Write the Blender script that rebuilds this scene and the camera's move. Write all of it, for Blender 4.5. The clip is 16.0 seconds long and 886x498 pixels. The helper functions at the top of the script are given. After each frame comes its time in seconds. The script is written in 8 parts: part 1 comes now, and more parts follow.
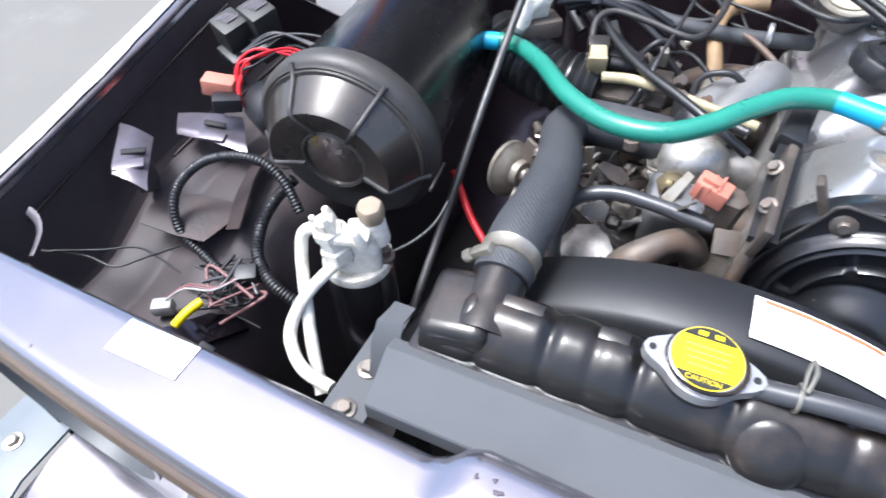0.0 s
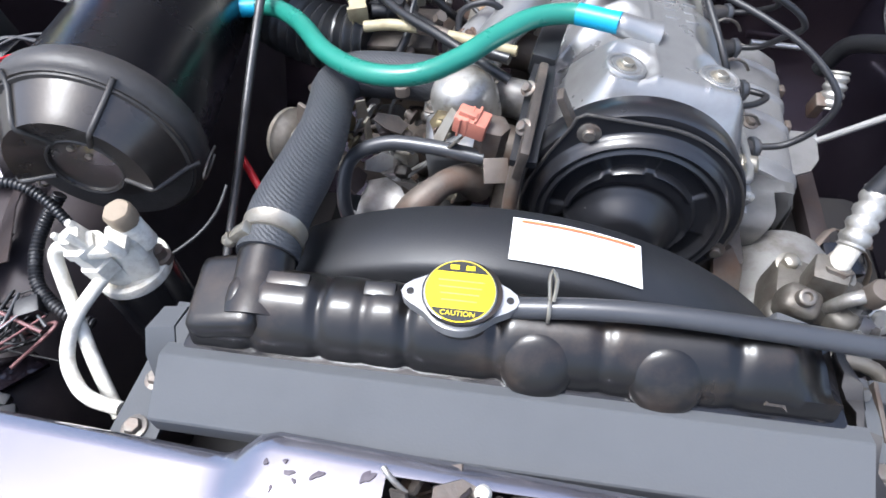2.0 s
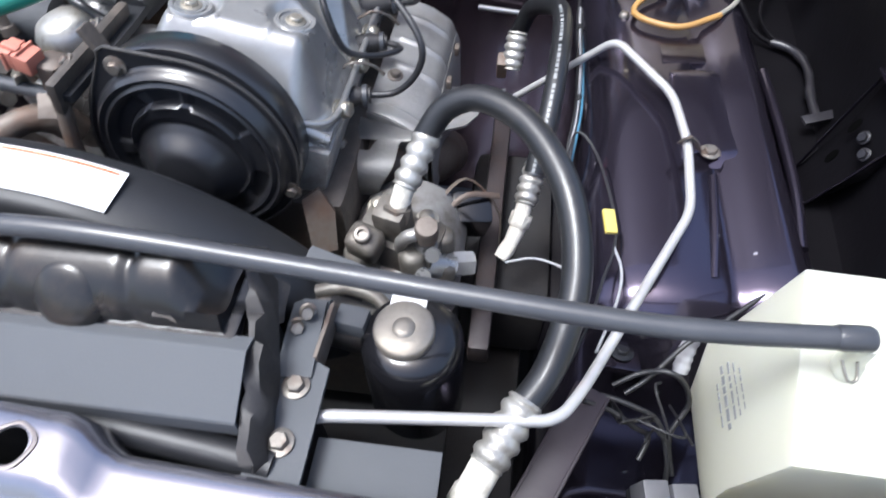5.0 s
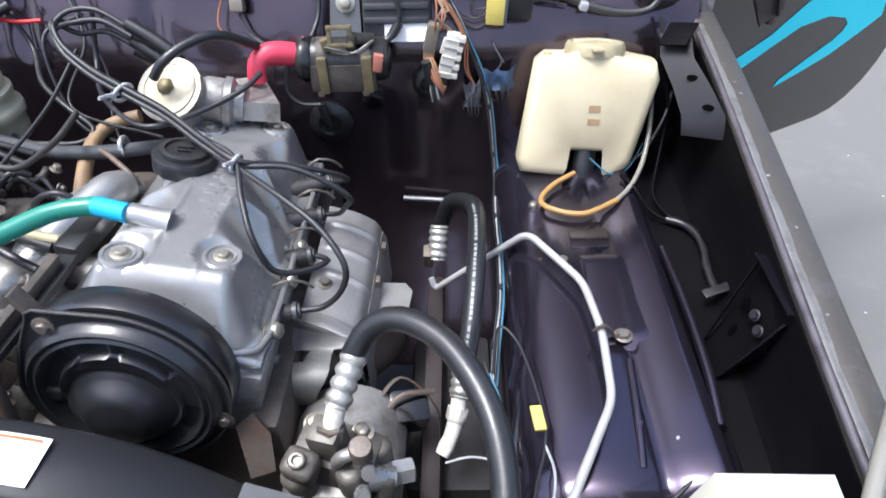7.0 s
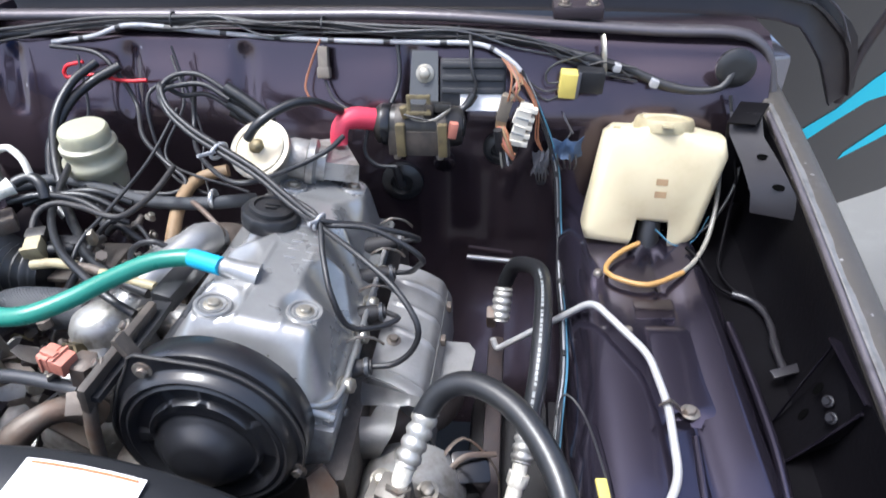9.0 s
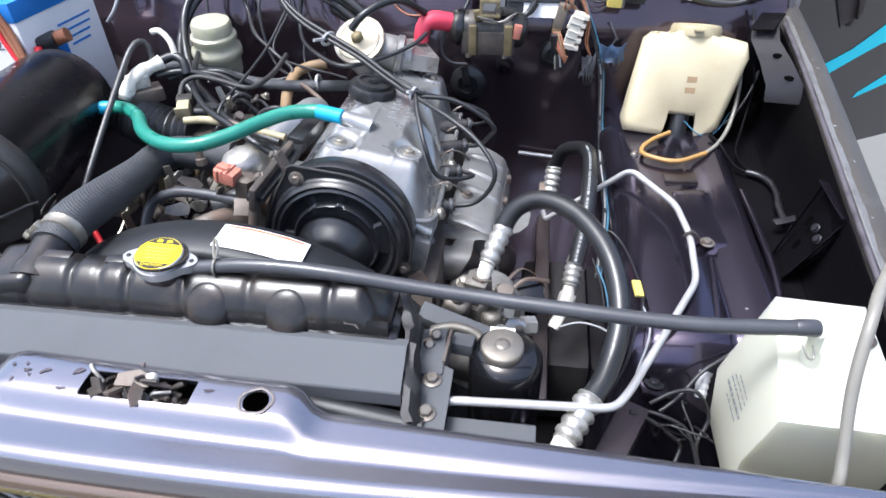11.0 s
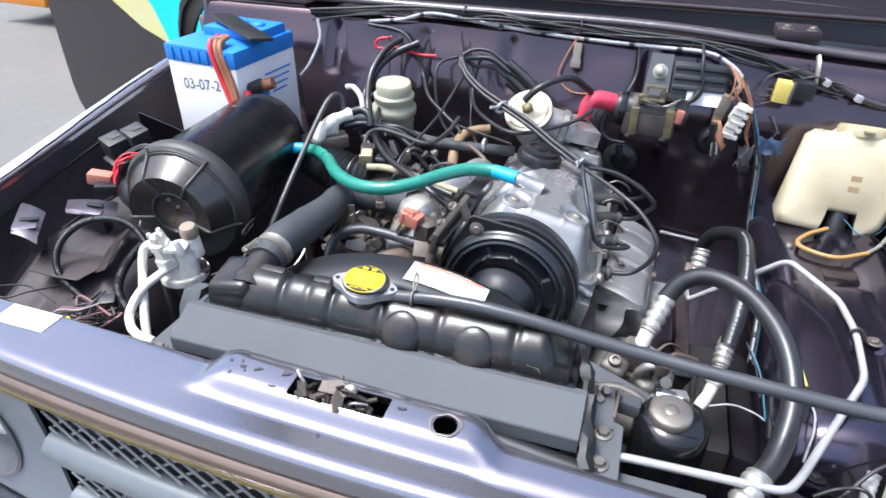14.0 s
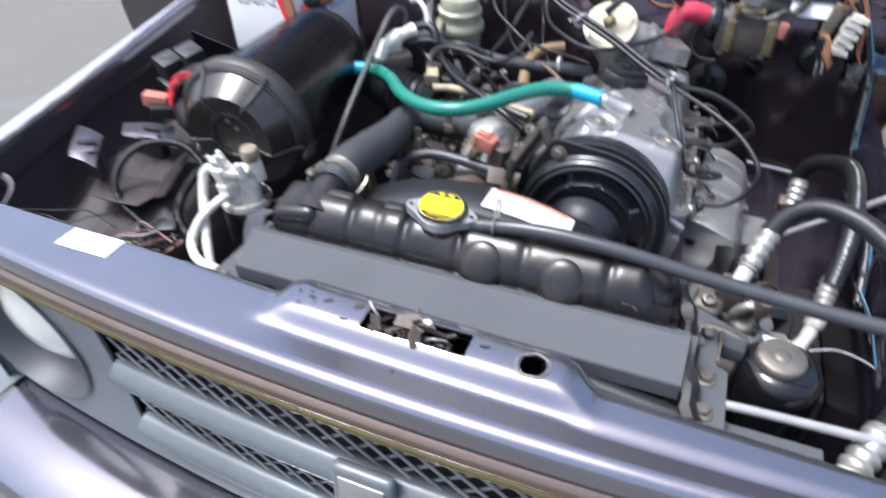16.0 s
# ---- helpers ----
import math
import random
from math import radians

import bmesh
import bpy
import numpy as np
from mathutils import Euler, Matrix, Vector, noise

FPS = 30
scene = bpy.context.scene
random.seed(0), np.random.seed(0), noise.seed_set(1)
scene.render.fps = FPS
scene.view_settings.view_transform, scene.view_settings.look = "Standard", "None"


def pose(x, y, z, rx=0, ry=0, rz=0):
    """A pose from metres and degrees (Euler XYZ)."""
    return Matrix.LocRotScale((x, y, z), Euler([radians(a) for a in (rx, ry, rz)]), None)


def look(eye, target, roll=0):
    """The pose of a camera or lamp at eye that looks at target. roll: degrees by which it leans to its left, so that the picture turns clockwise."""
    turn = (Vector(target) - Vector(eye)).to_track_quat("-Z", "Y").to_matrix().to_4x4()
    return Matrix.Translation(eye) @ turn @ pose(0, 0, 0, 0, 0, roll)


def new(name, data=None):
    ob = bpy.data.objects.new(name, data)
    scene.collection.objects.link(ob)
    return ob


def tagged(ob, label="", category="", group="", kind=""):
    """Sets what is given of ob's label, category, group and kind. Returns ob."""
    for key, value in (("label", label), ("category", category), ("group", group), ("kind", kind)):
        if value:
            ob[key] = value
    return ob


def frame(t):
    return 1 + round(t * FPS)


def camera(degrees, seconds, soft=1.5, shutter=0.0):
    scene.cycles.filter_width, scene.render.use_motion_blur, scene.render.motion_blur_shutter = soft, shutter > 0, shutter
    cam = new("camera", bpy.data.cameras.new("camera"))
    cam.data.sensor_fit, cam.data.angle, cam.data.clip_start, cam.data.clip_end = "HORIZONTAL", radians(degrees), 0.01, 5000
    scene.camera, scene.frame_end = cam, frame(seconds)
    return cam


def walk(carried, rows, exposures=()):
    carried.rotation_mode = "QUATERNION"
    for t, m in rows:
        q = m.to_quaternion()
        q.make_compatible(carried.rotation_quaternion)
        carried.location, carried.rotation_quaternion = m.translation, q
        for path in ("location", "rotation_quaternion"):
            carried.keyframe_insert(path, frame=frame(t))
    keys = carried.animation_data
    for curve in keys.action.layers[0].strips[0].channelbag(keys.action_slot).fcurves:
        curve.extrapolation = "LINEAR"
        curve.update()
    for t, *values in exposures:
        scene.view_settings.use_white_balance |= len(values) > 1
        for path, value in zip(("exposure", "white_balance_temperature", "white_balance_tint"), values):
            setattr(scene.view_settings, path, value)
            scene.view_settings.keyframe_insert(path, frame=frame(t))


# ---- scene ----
cam = camera(70.1, 16.0, soft=1.6, shutter=0.4)
METRES = 1.08
START = pose(-0.0598, -0.1865, 1.311, -47.923, 2.56, 25.039)
ROWS = [
    (0.0, 0.0, 0.0, 0.0, 0.0, 0.0, -0.0),
    (0.5, 0.0323, -0.0062, 0.0072, -3.35, -0.43, 3.55),
    (1.0, 0.0642, -0.0116, 0.012, -6.25, -1.68, 7.77),
    (1.5, 0.0801, -0.0023, -0.0023, -8.45, -4.35, 11.74),
    (2.0, 0.0804, 0.0023, -0.0079, -9.87, -4.46, 12.22),
    (2.5, 0.1107, 0.0041, -0.0192, -13.07, -5.76, 17.29),
    (3.0, 0.1775, -0.0097, -0.0436, -13.79, -5.99, 16.06),
    (3.5, 0.243, -0.0408, -0.0751, -11.46, -7.76, 12.28),
    (4.0, 0.2887, -0.0562, -0.0966, -10.67, -7.11, 11.02),
    (4.5, 0.3174, -0.0627, -0.112, -9.7, -7.25, 10.44),
    (5.0, 0.3507, -0.0668, -0.1046, -13.4, -6.18, 11.62),
    (7.5, 0.3843, -0.1048, -0.0421, -17.33, 7.13, 17.36),
    (8.0, 0.3798, -0.1081, -0.0285, -16.77, 9.06, 16.81),
    (8.5, 0.3626, -0.1165, -0.0223, -15.72, 11.37, 14.81),
    (9.0, 0.3558, -0.1144, -0.0339, -13.69, 10.29, 13.8),
    (9.5, 0.3436, -0.1211, -0.0515, -14.07, 7.21, 15.45),
    (10.0, 0.2848, -0.1609, -0.0933, -12.91, 7.65, 13.76),
    (12.5, 0.2048, -0.2373, -0.1999, -12.58, 10.24, 8.28),
    (13.0, 0.1703, -0.2392, -0.1889, -8.34, 12.86, 5.22),
    (13.5, 0.1458, -0.2451, -0.1822, -6.79, 14.13, 3.98),
    (14.0, 0.1319, -0.2394, -0.1804, -6.87, 14.97, 2.97),
    (14.5, 0.111, -0.2382, -0.1739, -3.05, 14.48, 0.01),
    (15.0, 0.0954, -0.2452, -0.1816, 0.06, 14.36, -2.22),
    (15.5, 0.0908, -0.2469, -0.1806, 1.06, 15.27, -2.59),
    (16.0, 0.1059, -0.1859, -0.1749, -3.08, 9.25, 1.4),
]
walk(cam, [(t, START @ pose(METRES * x, METRES * y, METRES * z, 90 + pitch, roll, yaw)) for t, x, y, z, yaw, pitch, roll in ROWS],
     exposures=[(t, ev, 6180, 10) for t, ev in ((0.0, 1.6), (1.5, 1.48), (2.5, 1.38), (3.5, 1.42), (5.0, 1.36), (7.5, 1.36), (9.0, 1.42), (10.0, 1.44), (12.5, 1.46), (14.5, 1.42), (15.5, 1.27), (16.0, 1.15))])

# ---- light ----
world = bpy.data.worlds.new("sky")
scene.world = world
world.use_nodes = True
wn = world.node_tree.nodes
sky = wn.new("ShaderNodeTexSky")
sky.sky_type = "NISHITA"
sky.sun_disc = False
sky.sun_elevation = radians(70)
sky.sun_rotation = radians(-115)
sky.air_density, sky.dust_density, sky.ozone_density = 0.9, 4.5, 0.9
wn["Background"].inputs["Strength"].default_value = 0.15
world.node_tree.links.new(sky.outputs[0], wn["Background"].inputs["Color"])
sun = new("sun", bpy.data.lights.new("sun", "SUN"))
sun.data.energy, sun.data.angle, sun.data.color = 2.0, radians(20), (0.905, 0.97, 1.03)
sun.matrix_world = look((-1.58, -0.74, 4.8), (0, 0, 0))


# ---- materials ----
def material(name, base, rough=0.5, metal=0.0, other=None, amount=0.5, scale=30.0, bump=0.15, grain=300.0,
             coat=0.0, spec=0.5, dust=None, dust_amount=0.0, dust_scale=12.0,
             chips=None, chip_scale=40.0, chip_size=0.07):
    """Procedural surface: two colours mixed by a large noise, dust by another, fine relief by a third."""
    m = bpy.data.materials.new(name)
    m.use_nodes = True
    nt = m.node_tree
    b = nt.nodes["Principled BSDF"]
    link = nt.links.new
    co = nt.nodes.new("ShaderNodeTexCoord")

    def nz(s, detail=4.0, r=0.6):
        n = nt.nodes.new("ShaderNodeTexNoise")
        n.inputs["Scale"].default_value = s
        n.inputs["Detail"].default_value = detail
        n.inputs["Roughness"].default_value = r
        link(co.outputs["Object"], n.inputs["Vector"])
        return n

    def ramp(src, lo, hi):
        r = nt.nodes.new("ShaderNodeMapRange")
        r.inputs["From Min"].default_value, r.inputs["From Max"].default_value = lo, hi
        link(src, r.inputs["Value"])
        return r

    def mix(fac, a, c):
        x = nt.nodes.new("ShaderNodeMix")
        x.data_type = "RGBA"
        link(fac, x.inputs[0])
        for v, i in ((a, 6), (c, 7)):
            if isinstance(v, tuple):
                x.inputs[i].default_value = (*v, 1)
            else:
                link(v, x.inputs[i])
        return x.outputs[2]

    base = tuple(base)
    other = tuple(other) if other else tuple(c * 0.6 for c in base)
    big, fine = nz(scale), nz(grain, 2.0)
    f = ramp(big.outputs["Fac"], 0.5 - 0.02, 0.5 + 0.25 / max(amount, 0.05))
    col = mix(f.outputs[0], base, other)
    if dust and dust_amount > 0:
        d = nz(dust_scale, 6.0, 0.7)
        df = ramp(d.outputs["Fac"], 0.62 - 0.3 * dust_amount, 0.78 - 0.2 * dust_amount)
        mul = nt.nodes.new("ShaderNodeMath")
        mul.operation = "MULTIPLY"
        mul.inputs[1].default_value = min(1.0, dust_amount * 1.4)
        link(df.outputs[0], mul.inputs[0])
        col = mix(mul.outputs[0], col, tuple(dust))
    if chips:
        vo = nt.nodes.new("ShaderNodeTexVoronoi")
        vo.inputs["Scale"].default_value = chip_scale
        warp = nt.nodes.new("ShaderNodeVectorMath")
        warp.operation = "MULTIPLY_ADD"
        warp.inputs[1].default_value = (0.012, 0.012, 0.012)
        link(nz(90.0).outputs["Color"], warp.inputs[0])
        link(co.outputs["Object"], warp.inputs[2])
        link(warp.outputs[0], vo.inputs["Vector"])
        vf = ramp(vo.outputs["Distance"], chip_size, chip_size * 0.7)
        gate = ramp(nz(14.0, 2.0).outputs["Fac"], 0.45, 0.5)
        both = nt.nodes.new("ShaderNodeMath")
        both.operation = "MULTIPLY"
        link(vf.outputs[0], both.inputs[0])
        link(gate.outputs[0], both.inputs[1])
        col = mix(both.outputs[0], col, tuple(chips))
    link(col, b.inputs["Base Color"])
    rr = nt.nodes.new("ShaderNodeMapRange")
    rr.inputs["To Min"].default_value = max(0.03, rough - 0.1)
    rr.inputs["To Max"].default_value = min(1.0, rough + 0.14)
    link(big.outputs["Fac"], rr.inputs["Value"])
    link(rr.outputs[0], b.inputs["Roughness"])
    b.inputs["Metallic"].default_value = metal
    b.inputs["Specular IOR Level"].default_value = spec
    b.inputs["Coat Weight"].default_value = coat
    b.inputs["Coat Roughness"].default_value = 0.08
    if bump > 0:
        bp = nt.nodes.new("ShaderNodeBump")
        bp.inputs["Strength"].default_value = bump
        bp.inputs["Distance"].default_value = 0.0012
        link(fine.outputs["Fac"], bp.inputs["Height"])
        link(bp.outputs[0], b.inputs["Normal"])
    return m


DUST = (0.09, 0.074, 0.062)
RUST = (0.12, 0.055, 0.03)
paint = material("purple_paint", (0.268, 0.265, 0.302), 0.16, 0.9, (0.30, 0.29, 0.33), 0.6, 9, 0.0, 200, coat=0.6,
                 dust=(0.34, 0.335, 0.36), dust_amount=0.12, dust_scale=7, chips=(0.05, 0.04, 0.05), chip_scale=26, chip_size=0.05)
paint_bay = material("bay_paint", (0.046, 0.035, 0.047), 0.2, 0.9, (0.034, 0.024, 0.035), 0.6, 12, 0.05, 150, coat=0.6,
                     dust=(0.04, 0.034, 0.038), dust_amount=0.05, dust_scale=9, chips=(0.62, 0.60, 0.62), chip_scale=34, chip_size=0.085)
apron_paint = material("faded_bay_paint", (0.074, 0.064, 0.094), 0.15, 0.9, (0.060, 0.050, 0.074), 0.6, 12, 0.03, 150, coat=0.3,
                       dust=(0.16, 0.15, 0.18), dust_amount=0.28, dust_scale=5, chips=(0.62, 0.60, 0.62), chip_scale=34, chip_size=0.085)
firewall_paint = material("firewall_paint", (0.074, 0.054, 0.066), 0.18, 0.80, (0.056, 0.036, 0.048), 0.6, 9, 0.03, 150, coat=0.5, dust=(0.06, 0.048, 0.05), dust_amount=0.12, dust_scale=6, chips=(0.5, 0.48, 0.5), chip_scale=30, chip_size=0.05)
paint_bay_dusty = material("dusty_bay_paint", (0.050, 0.041, 0.044), 0.58, 0.0, (0.032, 0.025, 0.027), 0.8, 10, 0.15, 150, spec=0.35,
                           dust=(0.070, 0.058, 0.055), dust_amount=0.5, dust_scale=7)
canister_black = material("glossy_filter_paint", (0.005, 0.005, 0.006), 0.25, 0, (0.008, 0.008, 0.009), 0.5, 18, 0.05, 200, chips=(0.16, 0.155, 0.15), chip_scale=18, chip_size=0.05)
lid_worn = material("worn_grey_lid_edge", (0.040, 0.037, 0.035), 0.45, 0, (0.022, 0.020, 0.018), 0.7, 45, 0.2, 300)
pale_plate = material("lavender_plate_paint", (0.135, 0.122, 0.145), 0.34, 0.6, (0.07, 0.06, 0.07), 0.7, 22, 0.08, 200, coat=0.4, dust=(0.12, 0.09, 0.075), dust_amount=0.25, dust_scale=25)
cast_grey = material("dull_cast_grey", (0.17, 0.168, 0.165), 0.55, 0.3, (0.11, 0.105, 0.10), 0.7, 22, 0.3, 220, dust=(0.09, 0.065, 0.045), dust_amount=0.3)
gold_trim = material("golden_brown_trim", (0.24, 0.19, 0.085), 0.28, 0.8, (0.14, 0.10, 0.05), 0.6, 14, 0.05)
rusty_sheet = material("rusty_brown_sheet", (0.040, 0.032, 0.033), 0.5, 0.3, (0.065, 0.042, 0.034), 0.8, 26, 0.3, 200, dust=(0.07, 0.058, 0.056), dust_amount=0.3)
weathered_paint = material("weathered_fender_paint", (0.070, 0.063, 0.055), 0.42, 0.3, (0.045, 0.038, 0.036), 0.7, 11, 0.1, 160, dust=(0.20, 0.19, 0.19), dust_amount=0.25, dust_scale=22, chips=(0.34, 0.33, 0.33), chip_scale=45, chip_size=0.09)
door_paint = material("door_paint", (0.020, 0.016, 0.018), 0.3, 0.0, (0.026, 0.021, 0.023), 0.5, 3, 0.0, 150, coat=0.8)
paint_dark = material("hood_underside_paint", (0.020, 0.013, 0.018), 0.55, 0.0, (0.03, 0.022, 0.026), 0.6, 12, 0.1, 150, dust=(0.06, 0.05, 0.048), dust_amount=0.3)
# near-black that stands in for deep shade in the right gutter
gutter_shade = material("gutter_shade_black", (0.004, 0.0037, 0.0045), 0.45, 0.0, (0.006, 0.0058, 0.007), 0.7, 14, 0.25, 160, spec=0.05, dust=(0.008, 0.0075, 0.010), dust_amount=0.15)
flange_paint = material("scuffed_flange_paint", (0.115, 0.105, 0.112), 0.34, 0.6, (0.10, 0.09, 0.10), 0.8, 25, 0.1, dust=(0.32, 0.31, 0.32), dust_amount=0.25, dust_scale=40)
# white that paints sun glare, with some dusty wear mixed in
edge_glare = material("edge_glare_white", (0.46, 0.46, 0.48), 0.4, 0.2, (0.26, 0.25, 0.27), 0.7, 60, 0.1, 200, dust=(0.14, 0.12, 0.13), dust_amount=0.22, dust_scale=55)
bracket_paint = material("dark_bracket_paint", (0.016, 0.015, 0.018), 0.35, 0.1, (0.011, 0.010, 0.012), 0.6, 20, 0.1)
# black for thin discs that paint the shade inside holes
hole_black = material("hole_shade_black", (0.002, 0.002, 0.002), 0.95, 0, None, 0.2, 30, 0, spec=0.0)
skirt_paint = material("dull_brown_black_paint", (0.022, 0.017, 0.018), 0.32, 0.1, (0.034, 0.026, 0.025), 0.7, 14, 0.06, 150, coat=0.15, dust=(0.06, 0.048, 0.042), dust_amount=0.2)
bare_edge = material("bare_worn_steel_edge", (0.22, 0.21, 0.195), 0.36, 0.5, (0.10, 0.09, 0.082), 0.85, 34, 0.12, 200, dust=(0.40, 0.39, 0.36), dust_amount=0.22, dust_scale=45)
rod_steel = material("worn_rod_steel", (0.075, 0.074, 0.074), 0.4, 0.5, (0.03, 0.028, 0.028), 0.7, 30, 0.1, 200)
paint_edge = material("worn_edge_paint", (0.10, 0.09, 0.10), 0.4, 0.3, (0.03, 0.025, 0.03), 0.8, 40, 0.1)
black_rubber = material("black_rubber", (0.014, 0.0147, 0.0162), 0.36, 0, (0.022, 0.0225, 0.024), 0.5, 60, 0.1, 400, coat=0.12, dust=DUST, dust_amount=0.15)
boot_rubber = material("dusty_boot_rubber", (0.022, 0.020, 0.020), 0.55, 0, (0.036, 0.032, 0.030), 0.6, 40, 0.2, 300, dust=(0.07, 0.06, 0.055), dust_amount=0.3, dust_scale=30)
hose_fabric = material("braided_rubber", (0.040, 0.043, 0.048), 0.6, 0, (0.064, 0.066, 0.070), 0.5, 50, 0.4, 500)
nt_ = hose_fabric.node_tree
weave = nt_.nodes.new("ShaderNodeTexWave")
weave.wave_type, weave.bands_direction, weave.wave_profile = "BANDS", "DIAGONAL", "TRI"
weave.inputs["Scale"].default_value = 170.0
weave.inputs["Distortion"].default_value = 3.0
weave.inputs["Detail"].default_value = 1.0
weave.inputs["Detail Scale"].default_value = 3.0
tc_ = [n for n in nt_.nodes if n.type == "TEX_COORD"][0]
nt_.links.new(tc_.outputs["Object"], weave.inputs["Vector"])
bp_ = [n for n in nt_.nodes if n.type == "BUMP"][0]
bp_.inputs["Strength"].default_value = 0.35
nt_.links.new(weave.outputs["Fac"], bp_.inputs["Height"])
grey_rubber = material("grey_rubber_tube", (0.042, 0.044, 0.049), 0.34, 0, (0.060, 0.062, 0.067), 0.5, 30, 0.08, coat=0.2)
black_plastic = material("black_plastic", (0.012, 0.0125, 0.0145), 0.4, 0, (0.02, 0.021, 0.024), 0.5, 25, 0.15, 500, dust=DUST, dust_amount=0.2)
relay_dark = material("dusty_dark_relay", (0.026, 0.027, 0.025), 0.5, 0, (0.036, 0.036, 0.033), 0.6, 30, 0.15, 300, dust=(0.08, 0.075, 0.065), dust_amount=0.25)
relay_grey = material("faded_grey_relay_plastic", (0.085, 0.085, 0.095), 0.45, 0, (0.06, 0.06, 0.066), 0.6, 30, 0.1, 300, dust=(0.12, 0.11, 0.10), dust_amount=0.2)
grey_plastic = material("charcoal_plastic", (0.013, 0.0138, 0.016), 0.47, 0, (0.010, 0.0105, 0.012), 0.5, 14, 0.1, 500, dust=(0.04, 0.038, 0.037), dust_amount=0.15)
filter_plastic = material("filter_lid_plastic", (0.024, 0.021, 0.0185), 0.26, 0, (0.038, 0.031, 0.026), 0.6, 14, 0.08, 300, coat=0.45, dust=(0.075, 0.054, 0.040), dust_amount=0.28)
gloss_black = material("gloss_black_paint", (0.008, 0.008, 0.0095), 0.18, 0, (0.016, 0.015, 0.014), 0.4, 20, 0.05, 200, coat=0.2, dust=DUST, dust_amount=0.2)
tank_black = material("radiator_black", (0.0075, 0.007, 0.007), 0.29, 0, (0.012, 0.0105, 0.010), 0.7, 20, 0.12, 120, coat=0.15, dust=(0.070, 0.048, 0.034), dust_amount=0.40, dust_scale=17)
cover_black = material("satin_cover_black", (0.013, 0.0135, 0.016), 0.30, 0, (0.020, 0.020, 0.022), 0.5, 20, 0.06, 200, coat=0.3, dust=(0.05, 0.045, 0.042), dust_amount=0.22, chips=(0.12, 0.115, 0.11), chip_scale=30, chip_size=0.04)
grime = material("oily_grime", (0.044, 0.037, 0.032), 0.55, 0.1, (0.095, 0.077, 0.062), 0.9, 35, 0.6, 180, dust=DUST, dust_amount=0.4, dust_scale=30)
iron = material("dirty_cast_iron", (0.135, 0.113, 0.096), 0.55, 0.4, RUST, 0.7, 30, 0.5, 200, dust=DUST, dust_amount=0.4, dust_scale=25)
alu = material("cast_aluminium", (0.345, 0.345, 0.342), 0.27, 0.62, (0.25, 0.25, 0.246), 0.7, 22, 0.10, 500, dust=(0.20, 0.18, 0.155), dust_amount=0.24, dust_scale=20, chips=(0.10, 0.085, 0.07), chip_scale=60, chip_size=0.075)
alu_dirty = material("dirty_aluminium", (0.36, 0.35, 0.335), 0.45, 0.6, (0.14, 0.12, 0.10), 0.8, 30, 0.3, 250, dust=(0.1, 0.075, 0.05), dust_amount=0.4, dust_scale=25)
alu_bright = material("bright_aluminium", (0.50, 0.50, 0.50), 0.32, 0.75, (0.34, 0.33, 0.31), 0.6, 40, 0.15, 300)
white_metal = material("whitened_aluminium", (0.70, 0.675, 0.60), 0.5, 0.05, (0.34, 0.30, 0.23), 0.7, 85, 0.5, 260, dust=(0.28, 0.22, 0.15), dust_amount=0.30, dust_scale=70)
dirty_pot = material("stained_pressed_steel", (0.26, 0.235, 0.20), 0.45, 0.6, (0.14, 0.115, 0.09), 0.7, 40, 0.2, 250, dust=(0.10, 0.075, 0.055), dust_amount=0.35, dust_scale=35)
coil_case = material("grimy_coil_case", (0.016, 0.015, 0.014), 0.34, 0.1, (0.045, 0.040, 0.034), 0.8, 30, 0.3, 200, dust=(0.12, 0.10, 0.075), dust_amount=0.35, dust_scale=25)
cream_dirty = material("grubby_cream_plastic", (0.36, 0.31, 0.19), 0.5, 0, (0.24, 0.19, 0.11), 0.7, 60, 0.15, 250)
smoke_plastic = material("smoky_clear_plastic", (0.17, 0.145, 0.115), 0.35, 0, (0.10, 0.085, 0.07), 0.6, 60, 0.1)
clear_tube = material("yellowed_clear_tube", (0.20, 0.19, 0.165), 0.35, 0, (0.15, 0.14, 0.12), 0.5, 20, 0.05)
pump_grey = material("grimy_pump_casting", (0.13, 0.12, 0.105), 0.5, 0.45, (0.06, 0.05, 0.042), 0.85, 40, 0.4, 200, dust=(0.075, 0.055, 0.04), dust_amount=0.45, dust_scale=35)
crimp_metal = material("dull_crimp_aluminium", (0.44, 0.43, 0.40), 0.36, 0.65, (0.24, 0.22, 0.18), 0.75, 60, 0.25, 220, dust=(0.12, 0.10, 0.075), dust_amount=0.4, dust_scale=70)
pipe_grey = material("pale_grey_pipe", (0.46, 0.455, 0.45), 0.42, 0.4, (0.34, 0.33, 0.32), 0.5, 40, 0.15, 250, dust=(0.22, 0.19, 0.16), dust_amount=0.2, dust_scale=30)
tan_cap = material("dusty_tan_cap", (0.24, 0.19, 0.135), 0.55, 0.1, (0.16, 0.125, 0.09), 0.7, 60, 0.2)
zinc = material("zinc_steel", (0.40, 0.37, 0.31), 0.38, 0.8, (0.2, 0.17, 0.12), 0.6, 60, 0.15)
brass_dirty = material("tarnished_brass", (0.20, 0.16, 0.085), 0.5, 0.5, (0.09, 0.075, 0.05), 0.8, 60, 0.3, 220, dust=DUST, dust_amount=0.3, dust_scale=40)
bolt_steel = material("weathered_bolt", (0.20, 0.182, 0.16), 0.45, 0.7, RUST, 0.6, 80, 0.3)
shield = material("heat_shield_aluminium", (0.25, 0.245, 0.24), 0.44, 0.5, (0.18, 0.172, 0.165), 0.7, 24, 0.25, 240, dust=(0.15, 0.10, 0.07), dust_amount=0.22, dust_scale=20)
